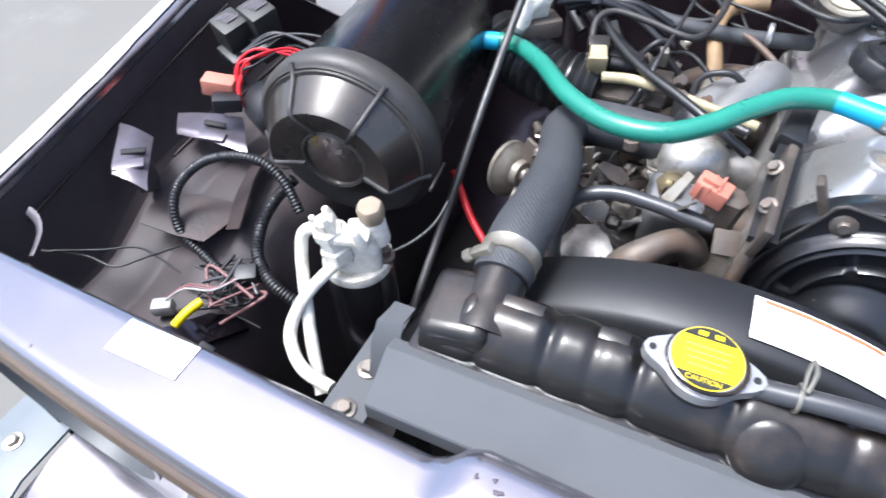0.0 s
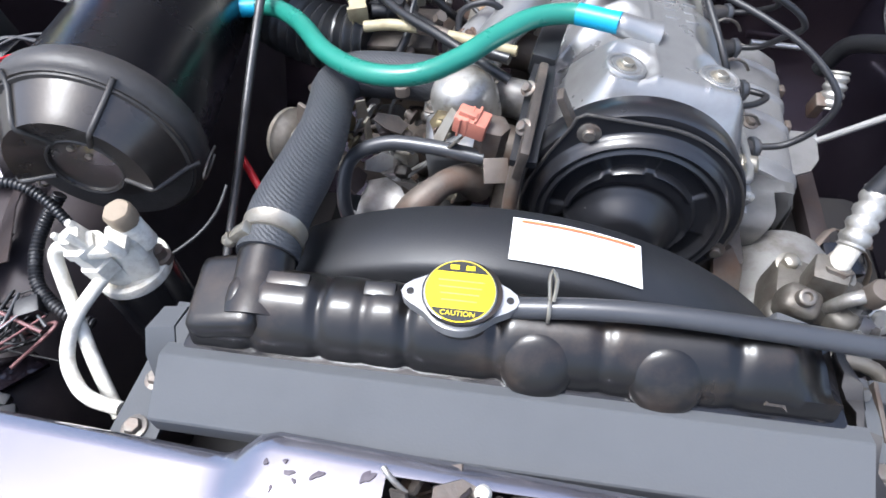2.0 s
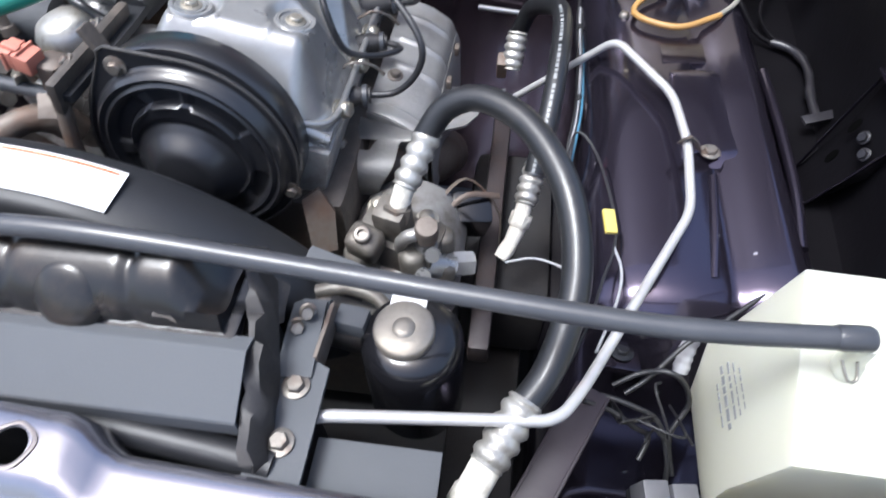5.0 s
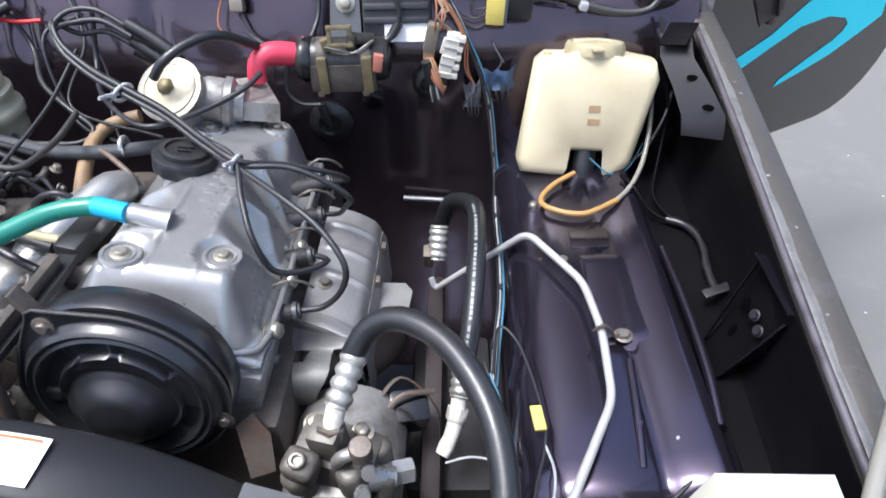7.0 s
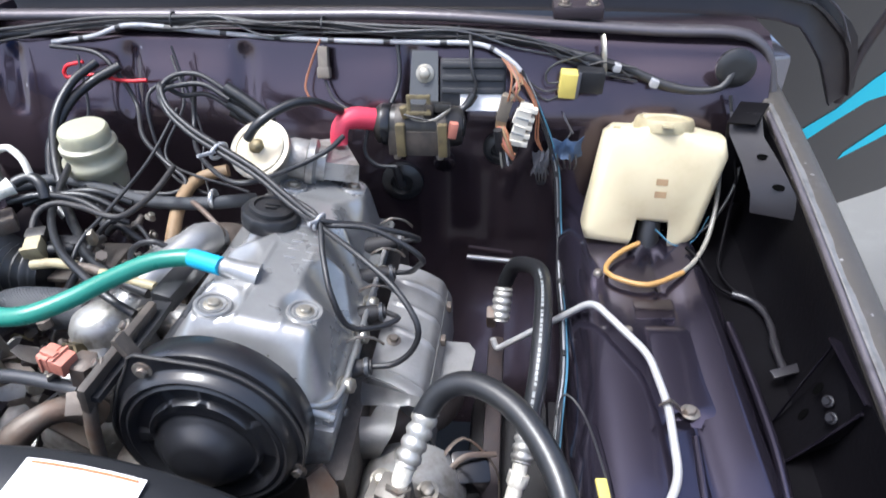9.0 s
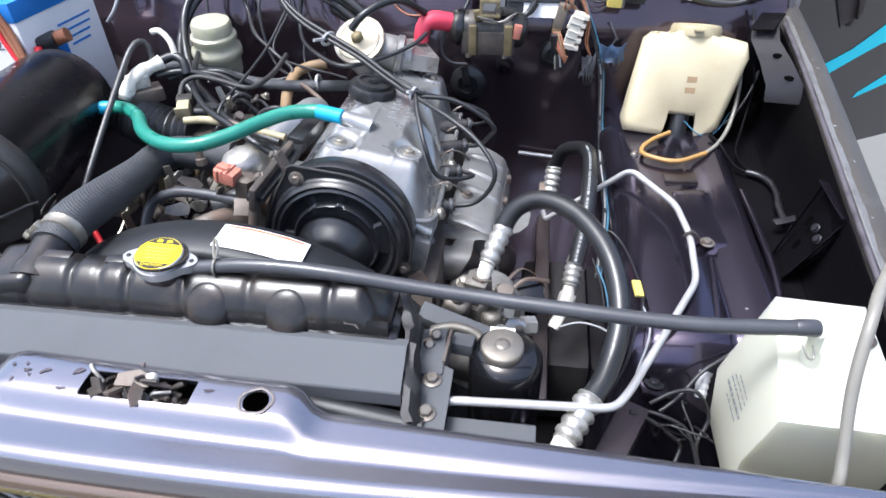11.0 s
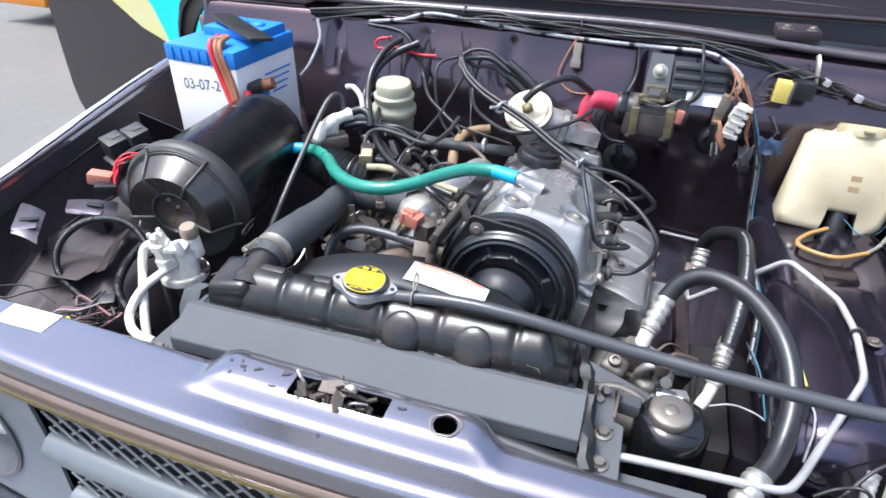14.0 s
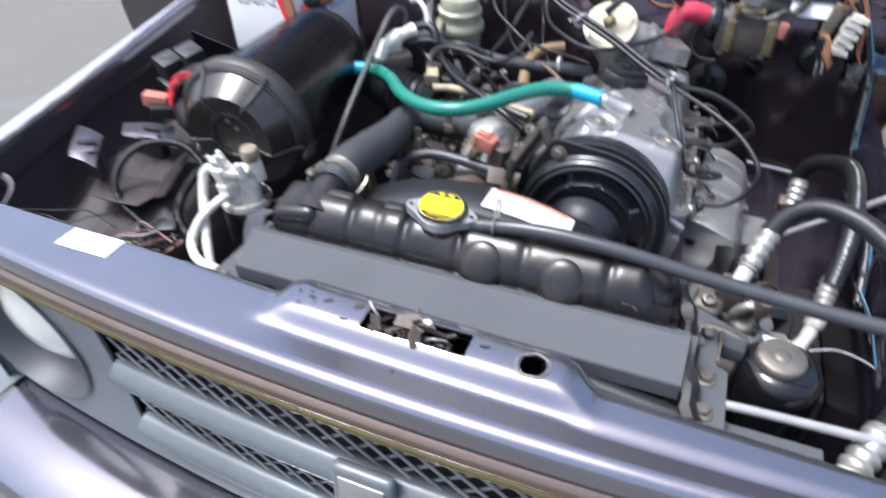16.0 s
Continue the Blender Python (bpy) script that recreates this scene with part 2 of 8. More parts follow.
print_grey = material("faded_print", (0.20, 0.21, 0.21), 0.5, 0, (0.30, 0.30, 0.29), 0.7, 300, 0)
cream_plastic = material("aged_cream_plastic", (0.56, 0.495, 0.335), 0.42, 0, (0.45, 0.37, 0.22), 0.5, 12, 0.06, 100, dust=(0.35, 0.28, 0.17), dust_amount=0.15)
reservoir_plastic = material("clouded_reservoir_plastic", (0.36, 0.35, 0.26), 0.36, 0, (0.27, 0.255, 0.18), 0.6, 22, 0.05, 100)
disc_plastic = material("tan_white_plastic", (0.50, 0.44, 0.32), 0.42, 0, (0.38, 0.32, 0.22), 0.6, 40, 0.08, 200)
pale_plastic = material("yellowed_white_plastic", (0.66, 0.62, 0.53), 0.45, 0, (0.48, 0.42, 0.32), 0.6, 90, 0.1, 200)
white_plastic = material("milky_white_plastic", (0.54, 0.54, 0.44), 0.38, 0, (0.47, 0.455, 0.35), 0.5, 9, 0.05, 100)
teal = material("teal_hose_rubber", (0.02, 0.19, 0.14), 0.28, 0, (0.03, 0.24, 0.18), 0.5, 25, 0.06)
cyan = material("cyan_plastic", (0.015, 0.33, 0.52), 0.35, 0, (0.02, 0.42, 0.68), 0.5, 40, 0.05)
yellow = material("yellow_sticker", (0.86, 0.66, 0.005), 0.4, 0, (0.78, 0.58, 0.01), 0.4, 60, 0.02)
black_ink = material("black_ink", (0.015, 0.015, 0.015), 0.5, 0, None, 0.2, 60, 0)
grey_ink = material("faded_marker_ink", (0.10, 0.10, 0.11), 0.5, 0, (0.2, 0.2, 0.2), 0.5, 200, 0)
white_label = material("white_label", (0.82, 0.81, 0.80), 0.45, 0, (0.75, 0.73, 0.72), 0.4, 30, 0.02)
orange_ink = material("orange_ink", (0.72, 0.16, 0.06), 0.5, 0, None, 0.2, 60, 0)
red_rubber = material("red_rubber", (0.62, 0.05, 0.09), 0.4, 0, (0.42, 0.02, 0.03), 0.4, 40, 0.1)
red_wire = material("red_wire", (0.6, 0.02, 0.03), 0.4, 0, None, 0.2, 60, 0.03)
pink_wire_mat = material("faded_pink_wire", (0.20, 0.095, 0.095), 0.5, 0, (0.12, 0.07, 0.07), 0.5, 60, 0.05)
salmon = material("salmon_plastic", (0.46, 0.17, 0.12), 0.5, 0, (0.35, 0.12, 0.08), 0.6, 60, 0.15)
dull_blue = material("dusty_blue_plastic", (0.03, 0.06, 0.12), 0.5, 0, (0.05, 0.06, 0.08), 0.6, 40, 0.1)
pale_yellow = material("aged_yellow_plastic", (0.62, 0.50, 0.12), 0.45, 0, (0.5, 0.4, 0.1), 0.5, 40, 0.05)
satin_black = material("satin_black_paint", (0.011, 0.0115, 0.0135), 0.46, 0, (0.018, 0.018, 0.02), 0.5, 18, 0.12, 260, dust=(0.05, 0.045, 0.042), dust_amount=0.15)
blue_plastic = material("blue_plastic", (0.02, 0.20, 0.60), 0.4, 0, (0.02, 0.16, 0.5), 0.4, 30, 0.05)
white_wire = material("white_wire", (0.34, 0.34, 0.35), 0.45, 0, (0.20, 0.20, 0.21), 0.7, 70, 0.03)
blue_wire = material("blue_wire", (0.05, 0.16, 0.24), 0.4, 0, None, 0.3, 60, 0.02)
brown_wire = material("brown_wire", (0.30, 0.12, 0.06), 0.45, 0, None, 0.3, 60, 0.02)
tan_hose = material("tan_hose", (0.30, 0.20, 0.11), 0.5, 0, (0.2, 0.13, 0.07), 0.6, 40, 0.2)
amber = material("amber_hose", (0.34, 0.19, 0.06), 0.4, 0, (0.26, 0.14, 0.05), 0.5, 30, 0.05)
dark_wire = material("dark_wire", (0.018, 0.018, 0.02), 0.42, 0, (0.030, 0.029, 0.028), 0.5, 90, 0.05)
grey_panel = material("grey_primer_metal", (0.075, 0.068, 0.08), 0.45, 0.2, (0.05, 0.045, 0.053), 0.6, 20, 0.1, 200, dust=(0.12, 0.11, 0.115), dust_amount=0.2)
gunmetal = material("satin_grey_plate", (0.084, 0.088, 0.094), 0.68, 0.0, (0.066, 0.070, 0.075), 0.5, 10, 0.08, 500, spec=0.22, dust=(0.10, 0.095, 0.09), dust_amount=0.15)
trim_metal = material("bronze_trim", (0.25, 0.185, 0.145), 0.22, 0.85, (0.16, 0.11, 0.085), 0.6, 12, 0.05)
grille_grey = material("grille_grey_plastic", (0.15, 0.168, 0.178), 0.38, 0.2, (0.12, 0.133, 0.14), 0.5, 8, 0.05, 300, coat=0.2)
mesh_grey = material("dusty_mesh_grey", (0.27, 0.265, 0.255), 0.5, 0.1, (0.13, 0.12, 0.11), 0.6, 25, 0.1)
bowl_grey = material("grey_lamp_bowl", (0.075, 0.08, 0.085), 0.42, 0.1, (0.06, 0.064, 0.068), 0.5, 10, 0.04, 300)
glass_white = material("headlamp_glass", (0.80, 0.80, 0.70), 0.12, 0.0, (0.72, 0.72, 0.62), 0.4, 20, 0.05, 120)
asphalt = material("asphalt", (0.131, 0.128, 0.117), 0.85, 0, (0.158, 0.153, 0.140), 0.6, 1.2, 0.9, 140, dust=(0.20, 0.197, 0.19), dust_amount=0.25, dust_scale=3, chips=(0.55, 0.55, 0.52), chip_scale=9, chip_size=0.035)
orange_paint = material("orange_car_paint", (0.7, 0.25, 0.02), 0.3, 0, None, 0.2, 5, 0.02, coat=0.6)
decal_cyan = material("cyan_decal", (0.02, 0.70, 0.84), 0.35, 0, (0.03, 0.72, 0.84), 0.3, 10, 0.02)
decal_yellow = material("pale_yellow_decal", (0.72, 0.66, 0.28), 0.35, 0, (0.7, 0.7, 0.5), 0.5, 10, 0.02)
# near-black that paints the unlit depth of the bay, gaps and holes
dark_void = material("unlit_depth_black", (0.010, 0.009, 0.010), 0.7, 0, (0.02, 0.018, 0.016), 0.6, 20, 0.2, dust=DUST, dust_amount=0.15)


for m_, w_ in ((white_plastic, 0.45), (cream_plastic, 0.25), (reservoir_plastic, 0.4)):
    b_ = m_.node_tree.nodes["Principled BSDF"]
    b_.inputs["Subsurface Weight"].default_value = w_
    b_.inputs["Subsurface Radius"].default_value = (0.03, 0.03, 0.024)
    b_.inputs["Subsurface Scale"].default_value = 1.0


# ---- mesh helpers ----
def finish(name, bm, mat, smooth=True):
    bmesh.ops.recalc_face_normals(bm, faces=bm.faces)
    if bm.calc_volume(signed=True) < 0 and all(len(e.link_faces) == 2 for e in bm.edges):
        bmesh.ops.reverse_faces(bm, faces=bm.faces)
    me = bpy.data.meshes.new(name)
    bm.to_mesh(me)
    bm.free()
    me.materials.append(mat)
    if smooth:
        me.polygons.foreach_set("use_smooth", [True] * len(me.polygons))
        me.set_sharp_from_angle(angle=radians(52))
    return me


def part(name, bm, mat, parent, label="", smooth=True):
    ob = new(name, finish(name, bm, mat, smooth))
    ob.parent = parent
    if label:
        tagged(ob, label)
    return ob


def thing(name, label, category, group="", kind=""):
    return tagged(new(name), label, category, group, kind)


def solo(name, bm, mat, label, category, group="", kind="", smooth=True):
    return tagged(new(name, finish(name, bm, mat, smooth)), label, category, group, kind)


def bevel(bm, w, seg=2, angle=30):
    es = [e for e in bm.edges if len(e.link_faces) == 2 and e.calc_face_angle(0) > radians(angle)]
    if w > 0 and es:
        bmesh.ops.bevel(bm, geom=es, offset=w, segments=seg, profile=0.6, affect="EDGES", clamp_overlap=True)
    return bm


def box(size, m=None, bev=0.002, seg=2, bm=None, taper=1.0):
    """A bevelled box, centred, of the given size, put at the pose m."""
    b = bmesh.new()
    bmesh.ops.create_cube(b, size=1)
    for v in b.verts:
        k = taper if v.co.z > 0 else 1.0
        v.co = Vector((v.co.x * size[0] * k, v.co.y * size[1] * k, v.co.z * size[2]))
    bevel(b, bev, seg)
    if m is not None:
        b.transform(m)
    return join(bm, b)


def join(bm, b):
    if bm is None:
        return b
    me = bpy.data.meshes.new("tmp")
    b.to_mesh(me)
    b.free()
    bm.from_mesh(me)
    bpy.data.meshes.remove(me)
    return bm


def bx(x0, x1, y0, y1, z0, z1, bev=0.002, bm=None):
    return box((x1 - x0, y1 - y0, z1 - z0), pose((x0 + x1) / 2, (y0 + y1) / 2, (z0 + z1) / 2), bev, 2, bm)


def lathe(profile, m=None, seg=28, bm=None, wobble=None, open_ends=False):
    """Turns a profile of (radius, height) round z; closes its ends."""
    b = bmesh.new()
    rings = []
    for r, z in profile:
        ring = []
        for i in range(seg):
            a = 2 * math.pi * i / seg
            k = r if wobble is None else r * wobble(a, z)
            ring.append(b.verts.new((k * math.cos(a), k * math.sin(a), z)))
        rings.append(ring)
    for p, q in zip(rings, rings[1:]):
        for i in range(seg):
            b.faces.new((p[i], p[(i + 1) % seg], q[(i + 1) % seg], q[i]))
    if not open_ends:
        b.faces.new(rings[0][::-1])
        b.faces.new(rings[-1])
    if m is not None:
        b.transform(m)
    return join(bm, b)


def axis(at, to, roll=0):
    """A pose at the point whose z runs towards the point to."""
    d = Vector(to) - Vector(at)
    return Matrix.Translation(at) @ d.to_track_quat("Z", "Y").to_matrix().to_4x4() @ pose(0, 0, 0, 0, 0, roll)


def smooth_path(pts, step=0.008):
    """A Catmull-Rom line through the points, cut into short steps."""
    P = [Vector(p) for p in pts]
    P = [P[0] * 2 - P[1]] + P + [P[-1] * 2 - P[-2]]
    out = []
    for a, b, c, d in zip(P, P[1:], P[2:], P[3:]):
        n = max(2, int((c - b).length / step))
        for i in range(n):
            t = i / n
            out.append(0.5 * (2 * b + (c - a) * t + (2 * a - 5 * b + 4 * c - d) * t * t + (3 * b - a - 3 * c + d) * t ** 3))
    out.append(P[-2])
    return out


def tube(pts, r, seg=10, bm=None, step=0.008, radius=None, straight=False, flat=1.0):
    """A tube along a smooth line. radius(s): a factor along its length in metres."""
    line = [Vector(p) for p in pts] if straight else smooth_path(pts, step)
    b = bmesh.new()
    t0 = (line[1] - line[0]).normalized()
    side = t0.orthogonal().normalized()
    rings, s = [], 0.0
    for i, p in enumerate(line):
        t = (line[min(i + 1, len(line) - 1)] - line[max(i - 1, 0)]).normalized()
        side = (side - t * side.dot(t)).normalized()
        up = t.cross(side)
        if i:
            s += (p - line[i - 1]).length
        k = r * (radius(s) if radius else 1.0)
        rings.append([b.verts.new(p + k * (math.cos(a) * side + flat * math.sin(a) * up)) for a in [2 * math.pi * j / seg for j in range(seg)]])
    for p, q in zip(rings, rings[1:]):
        for j in range(seg):
            b.faces.new((p[j], p[(j + 1) % seg], q[(j + 1) % seg], q[j]))
    b.faces.new(rings[0][::-1])
    b.faces.new(rings[-1])
    return join(bm, b)


def bent_pipe(pts, r, seg=10, bend=0.02, bm=None):
    """A metal pipe of straight runs with rounded bends."""
    P = [Vector(p) for p in pts]
    out = [P[0]]
    for a, b, c in zip(P, P[1:], P[2:]):
        u, v = (a - b), (c - b)
        k = min(bend, u.length * 0.45, v.length * 0.45)
        s, e = b + u.normalized() * k, b + v.normalized() * k
        for i in range(7):
            t = i / 6
            out.append((1 - t) ** 2 * s + 2 * t * (1 - t) * b + t * t * e)
    out.append(P[-1])
    return tube(out, r, seg, bm, straight=True)


def prism(poly, z0, z1, m=None, bev=0.0, bm=None, seg=2):
    """A plate: the outline (x, y) between two heights."""
    b = bmesh.new()
    lo = [b.verts.new((x, y, z0)) for x, y in poly]
    hi = [b.verts.new((x, y, z1)) for x, y in poly]
    b.faces.new(lo[::-1])
    b.faces.new(hi)
    n = len(poly)
    for i in range(n):
        b.faces.new((lo[i], lo[(i + 1) % n], hi[(i + 1) % n], hi[i]))
    bevel(b, bev, seg)
    if m is not None:
        b.transform(m)
    return join(bm, b)


def sheet(rows, thick=0.0, bm=None, closed=False):
    """A skin over rows of points, with thickness along its normals."""
    b = bmesh.new()
    V = [[b.verts.new(p) for p in row] for row in rows]
    for p, q in zip(V, V[1:]):
        for i in range(len(p) - 1):
            b.faces.new((p[i], p[i + 1], q[i + 1], q[i]))
    if thick:
        bmesh.ops.recalc_face_normals(b, faces=b.faces)
        bmesh.ops.solidify(b, geom=b.faces[:], thickness=thick)
    return join(bm, b)


def hexbolt(m, r=0.006, h=0.005, washer=1.5, bm=None):
    bm = lathe([(r * washer, 0), (r * washer, 0.0012), (r * washer * 0.9, 0.0016)], m, 16, bm)
    return lathe([(r, 0.0014), (r, h), (r * 0.85, h + 0.001)], m, 6, bm)


def cut(ob, cutter, solver="EXACT"):
    """Cuts the closed bmesh cutter out of the object."""
    me = bpy.data.meshes.new("cutter")
    cutter.to_mesh(me)
    cutter.free()
    c = new("cutter", me)
    mod = ob.modifiers.new("cut", "BOOLEAN")
    mod.object, mod.operation, mod.solver = c, "DIFFERENCE", solver
    bpy.context.view_layer.update()
    dg = bpy.context.evaluated_depsgraph_get()
    ready = bpy.data.meshes.new_from_object(ob.evaluated_get(dg))
    ob.modifiers.clear()
    ob.data = ready
    bpy.data.objects.remove(c)
    bpy.data.meshes.remove(me)


def step01(a, b, x):
    t = max(0.0, min(1.0, (x - a) / (b - a)))
    return t * t * (3 - 2 * t)


# ---- ground and body ----
g = bmesh.new()
bmesh.ops.create_grid(g, x_segments=60, y_segments=60, size=1)
for v in g.verts:
    v.co = Vector((v.co.x * 400 * abs(v.co.x), v.co.y * 400 * abs(v.co.y), 0))
solo("ground", g, asphalt, "grey weathered asphalt of the yard", "ground", kind="structure")

car = thing("car_body", "dark purple car front with open engine bay", "car")


def front_y(x):
    return -0.127 + 0.045 * (x / 0.62) ** 2 - 0.008 * x


def rear_y(x):
    return -0.052 - 0.035 * x + (0.014 * (1 - step01(0.12, 0.15, abs(x))))


def panel_z(x):
    return 0.938 + 0.012 * (1 - step01(0.122, 0.15, abs(x)))


LIFT = ((0.0, 1.0), (0.12, 1.02), (0.25, 1.02), (0.36, 0.99), (0.41, 0.94), (0.45, 0.83), (0.49, 0.65), (0.53, 0.44), (0.57, 0.24), (0.61, 0.10), (0.65, 0.02), (0.69, 0), (0.74, 0), (0.80, 0), (0.88, 0), (0.95, 0), (1.0, 0))


def panel_h(x, y):
    # the raised pad slopes down to a hollow behind the nose
    near, far = rear_y(x) - 0.003, front_y(x) + 0.010
    k = max(0.0, min(1.0, (y - near) / (far - near)))
    lift = 0.0
    for (a, u), (b, v) in zip(LIFT, LIFT[1:]):
        if a <= k <= b:
            lift = u + (v - u) * (k - a) / (b - a)
    sag = 0.0028 * step01(-0.165, -0.095, x) * (step01(0.40, 0.68, k) if k < 0.68 else (1 - k) / 0.32)
    return 0.938 + (panel_z(x) - 0.938) * lift - sag


rows = []
for i in range(121):
    x = -0.645 + 1.290 * i / 120
    f, r, z = front_y(x), rear_y(x), panel_z(x)
    end = 0.012 * step01(0.60, 0.648, abs(x))
    f += end
    near, far = r - 0.003, f + 0.010
    top = [(x, near + (far - near) * k, panel_h(x, near + (far - near) * k)) for k, lift in LIFT]
    rows.append([(x, r + 0.004, z - 0.022), (x, r, z - 0.003)] + top + [(x, f + 0.0065, 0.9376), (x, f + 0.0040, 0.9366), (x, f + 0.0012, 0.9335), (x, f, 0.929), (x, f + 0.0002, 0.919), (x, f + 0.001, 0.912)])
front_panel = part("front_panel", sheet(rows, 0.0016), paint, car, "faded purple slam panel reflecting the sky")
cut(front_panel, bx(-0.050, 0.044, -0.073, -0.0495, 0.9, 0.99, 0.002), "FAST")
cut(front_panel, lathe([(0.0105, 0.9), (0.0105, 0.99)], pose(0.097, -0.063, 0), 24), "FAST")
# rolled trim under the panel's nose
rows = []
for i in range(81):
    x = -0.645 + 1.290 * i / 80
    f, z = front_y(x) + 0.012 * step01(0.60, 0.648, abs(x)), 0.914
    rows.append([(x, f + 0.004, z), (x, f - 0.004, z - 0.004), (x, f - 0.007, z - 0.010), (x, f - 0.005, z - 0.017), (x, f + 0.004, z - 0.021)])
part("nose_trim", sheet(rows, 0.0015), trim_metal, car, "copper-brown reflecting trim strip")
part("lower_trim", tube([(x, front_y(x) + 0.012 * step01(0.60, 0.648, abs(x)) + 0.0005, 0.8885) for x in [-0.645 + 1.29 * i / 60 for i in range(61)]], 0.0052, 10, straight=True), gold_trim, car, "thin golden-brown trim strip")

# peeled paint patches, a pale ring round the hole, and the dark bar behind the panel
def blob(cx, cy, r, seed, n=18, stretch=1.0, turn=0.0):
    rr = random.Random(seed)
    ph = [rr.uniform(0, 6.28) for _ in range(4)]
    out = []
    for i in range(n):
        a = 2 * math.pi * i / n
        k = r * (1 + 0.28 * math.sin(2 * a + ph[0]) + 0.2 * math.sin(3 * a + ph[1]) + 0.14 * math.sin(5 * a + ph[2]))
        x, y = k * math.cos(a) * stretch, k * math.sin(a)
        out.append((cx + x * math.cos(turn) - y * math.sin(turn), cy + x * math.sin(turn) + y * math.cos(turn)))
    return out


worn = material("peeled_dark_paint", (0.060, 0.048, 0.062), 0.5, 0.2, (0.04, 0.03, 0.04), 0.6, 60, 0.2)
pale_worn = material("scuffed_pale_paint", (0.17, 0.15, 0.145), 0.45, 0.5, (0.24, 0.21, 0.20), 0.6, 50, 0.1)
for k, (x, y, r, st, tn) in enumerate(((-0.119, -0.052, 0.0016, 1.5, 0.8), (-0.112, -0.066, 0.0014, 1.9, 1.3), (-0.100, -0.060, 0.0015, 1.6, 2.0), (-0.088, -0.055, 0.0026, 1.8, 0.5), (-0.104, -0.056, 0.0022, 1.6, 0.2), (-0.060, -0.052, 0.0032, 2.0, 0.9),
                                       (-0.108, -0.050, 0.0013, 1.8, 0.0), (-0.066, -0.070, 0.002, 2.2, 0.2), (0.056, -0.058, 0.0022, 2.0, 0.1))):
    ch = bmesh.new()
    ring = [ch.verts.new((px, py, panel_h(px, py) + 0.0024)) for px, py in blob(x, y, r * 0.75, k, 18, st, tn)]
    mid = ch.verts.new((x, y, panel_h(x, y) + 0.0025))
    for i in range(18):
        ch.faces.new((ring[i], ring[(i + 1) % 18], mid))
    part("paint_chip", ch, worn, front_panel, smooth=False)
part("scuffed_ring", lathe([(0.0112, 0.0), (0.0116, 0.0004), (0.0132, 0.0003), (0.0138, 0.0)], pose(0.097, -0.063, panel_h(0.097, -0.063) + 0.0022), 30, open_ends=True, wobble=lambda a, z: 1 + 0.07 * math.sin(2 * a + 1) + 0.04 * math.sin(5 * a)), pale_worn, front_panel, "scuffed pale ring round the hole")
part("dark_bar", tube([(0.10, -0.040, 0.916), (0.126, -0.036, 0.917), (0.19, -0.041, 0.914), (0.225, -0.045, 0.912)], 0.010, 12), satin_black, car, "satin black bar behind the panel")

# grille face, headlamps, mesh
face = thing("grille", "", "")
face.parent = car


def face_y(x):
    return front_y(x) + 0.006


rows = []
for i in range(101):
    x = -0.640 + 1.280 * i / 100
    f = face_y(x)
    rows.append([(x, f + 0.004, 0.888), (x, f, 0.882), (x, f + 0.002, 0.877), (x, f + 0.006, 0.78), (x, f + 0.003, 0.66), (x, f - 0.001, 0.648), (x, f + 0.006, 0.636)])
surround = part("surround", sheet(rows, 0.004), grille_grey, face, "blue-grey plastic grille surround")
cut(surround, bx(-0.355, 0.355, -0.3, 0.1, 0.668, 0.872, 0.012))
for sx in (-1, 1):
    cut(surround, lathe([(0.111, -0.2), (0.111, 0.2)], pose(sx * 0.535, -0.08, 0.774, 90), 44))
for sx in (-1, 1):
    hx, hy = sx * 0.535, face_y(0.535 * sx)
    lm = pose(hx, hy + 0.002, 0.774, 90, 0, 4 * sx)
    lamp = part("headlight", lathe([(0.114, 0.000), (0.114, 0.005), (0.109, 0.006), (0.106, -0.014), (0.097, -0.034), (0.080, -0.046)], lm, 48, open_ends=True),
                bowl_grey, car, "round headlight in a deep grey bowl")
    part("lens", lathe([(0.081, -0.046), (0.080, -0.038), (0.068, -0.024), (0.044, -0.012), (0.012, -0.007)], lm, 44), glass_white, lamp, "pale ribbed glass lens")
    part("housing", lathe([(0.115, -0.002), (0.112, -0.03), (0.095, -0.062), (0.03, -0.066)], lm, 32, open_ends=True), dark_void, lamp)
    part("retaining_clip", box((0.030, 0.008, 0.006), lm @ pose(-0.052, -0.062, -0.036, 0, 0, 52), 0.002), black_plastic, lamp, "small dark retaining clip")
    part("side_lip", sheet([[(sx * (0.640 + 0.022 * math.sin(k) + 0.03 * (0.915 - z)), face_y(0.61 * sx) + 0.004 + 0.03 * (1 - math.cos(k)), z) for k in (0, 0.3, 0.6, 0.9, 1.2, 1.5)] for z in (0.915, 0.85, 0.75, 0.636)], 0.002),
         grille_grey, face)
mesh_bm = bmesh.new()
for k in range(-16, 17):
    for s in (-1, 1):
        x0 = k * 0.029
        a, b = Vector((x0 - s * 0.12, 0, 0.67)), Vector((x0 + s * 0.12, 0, 0.87))
        pts = [a.lerp(b, t / 24) for t in range(25)]
        pts = [p for p in pts if abs(p.x) < 0.352]
        if len(pts) > 2:
            tube([(p.x, face_y(p.x) + 0.012 + 0.0016 * s, p.z) for p in pts], 0.0018, 5, mesh_bm, straight=True)
tagged(part("mesh", mesh_bm, mesh_grey, face, "grey diamond grille mesh"), kind="stuff")
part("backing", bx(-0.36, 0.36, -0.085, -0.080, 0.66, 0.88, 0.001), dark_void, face)
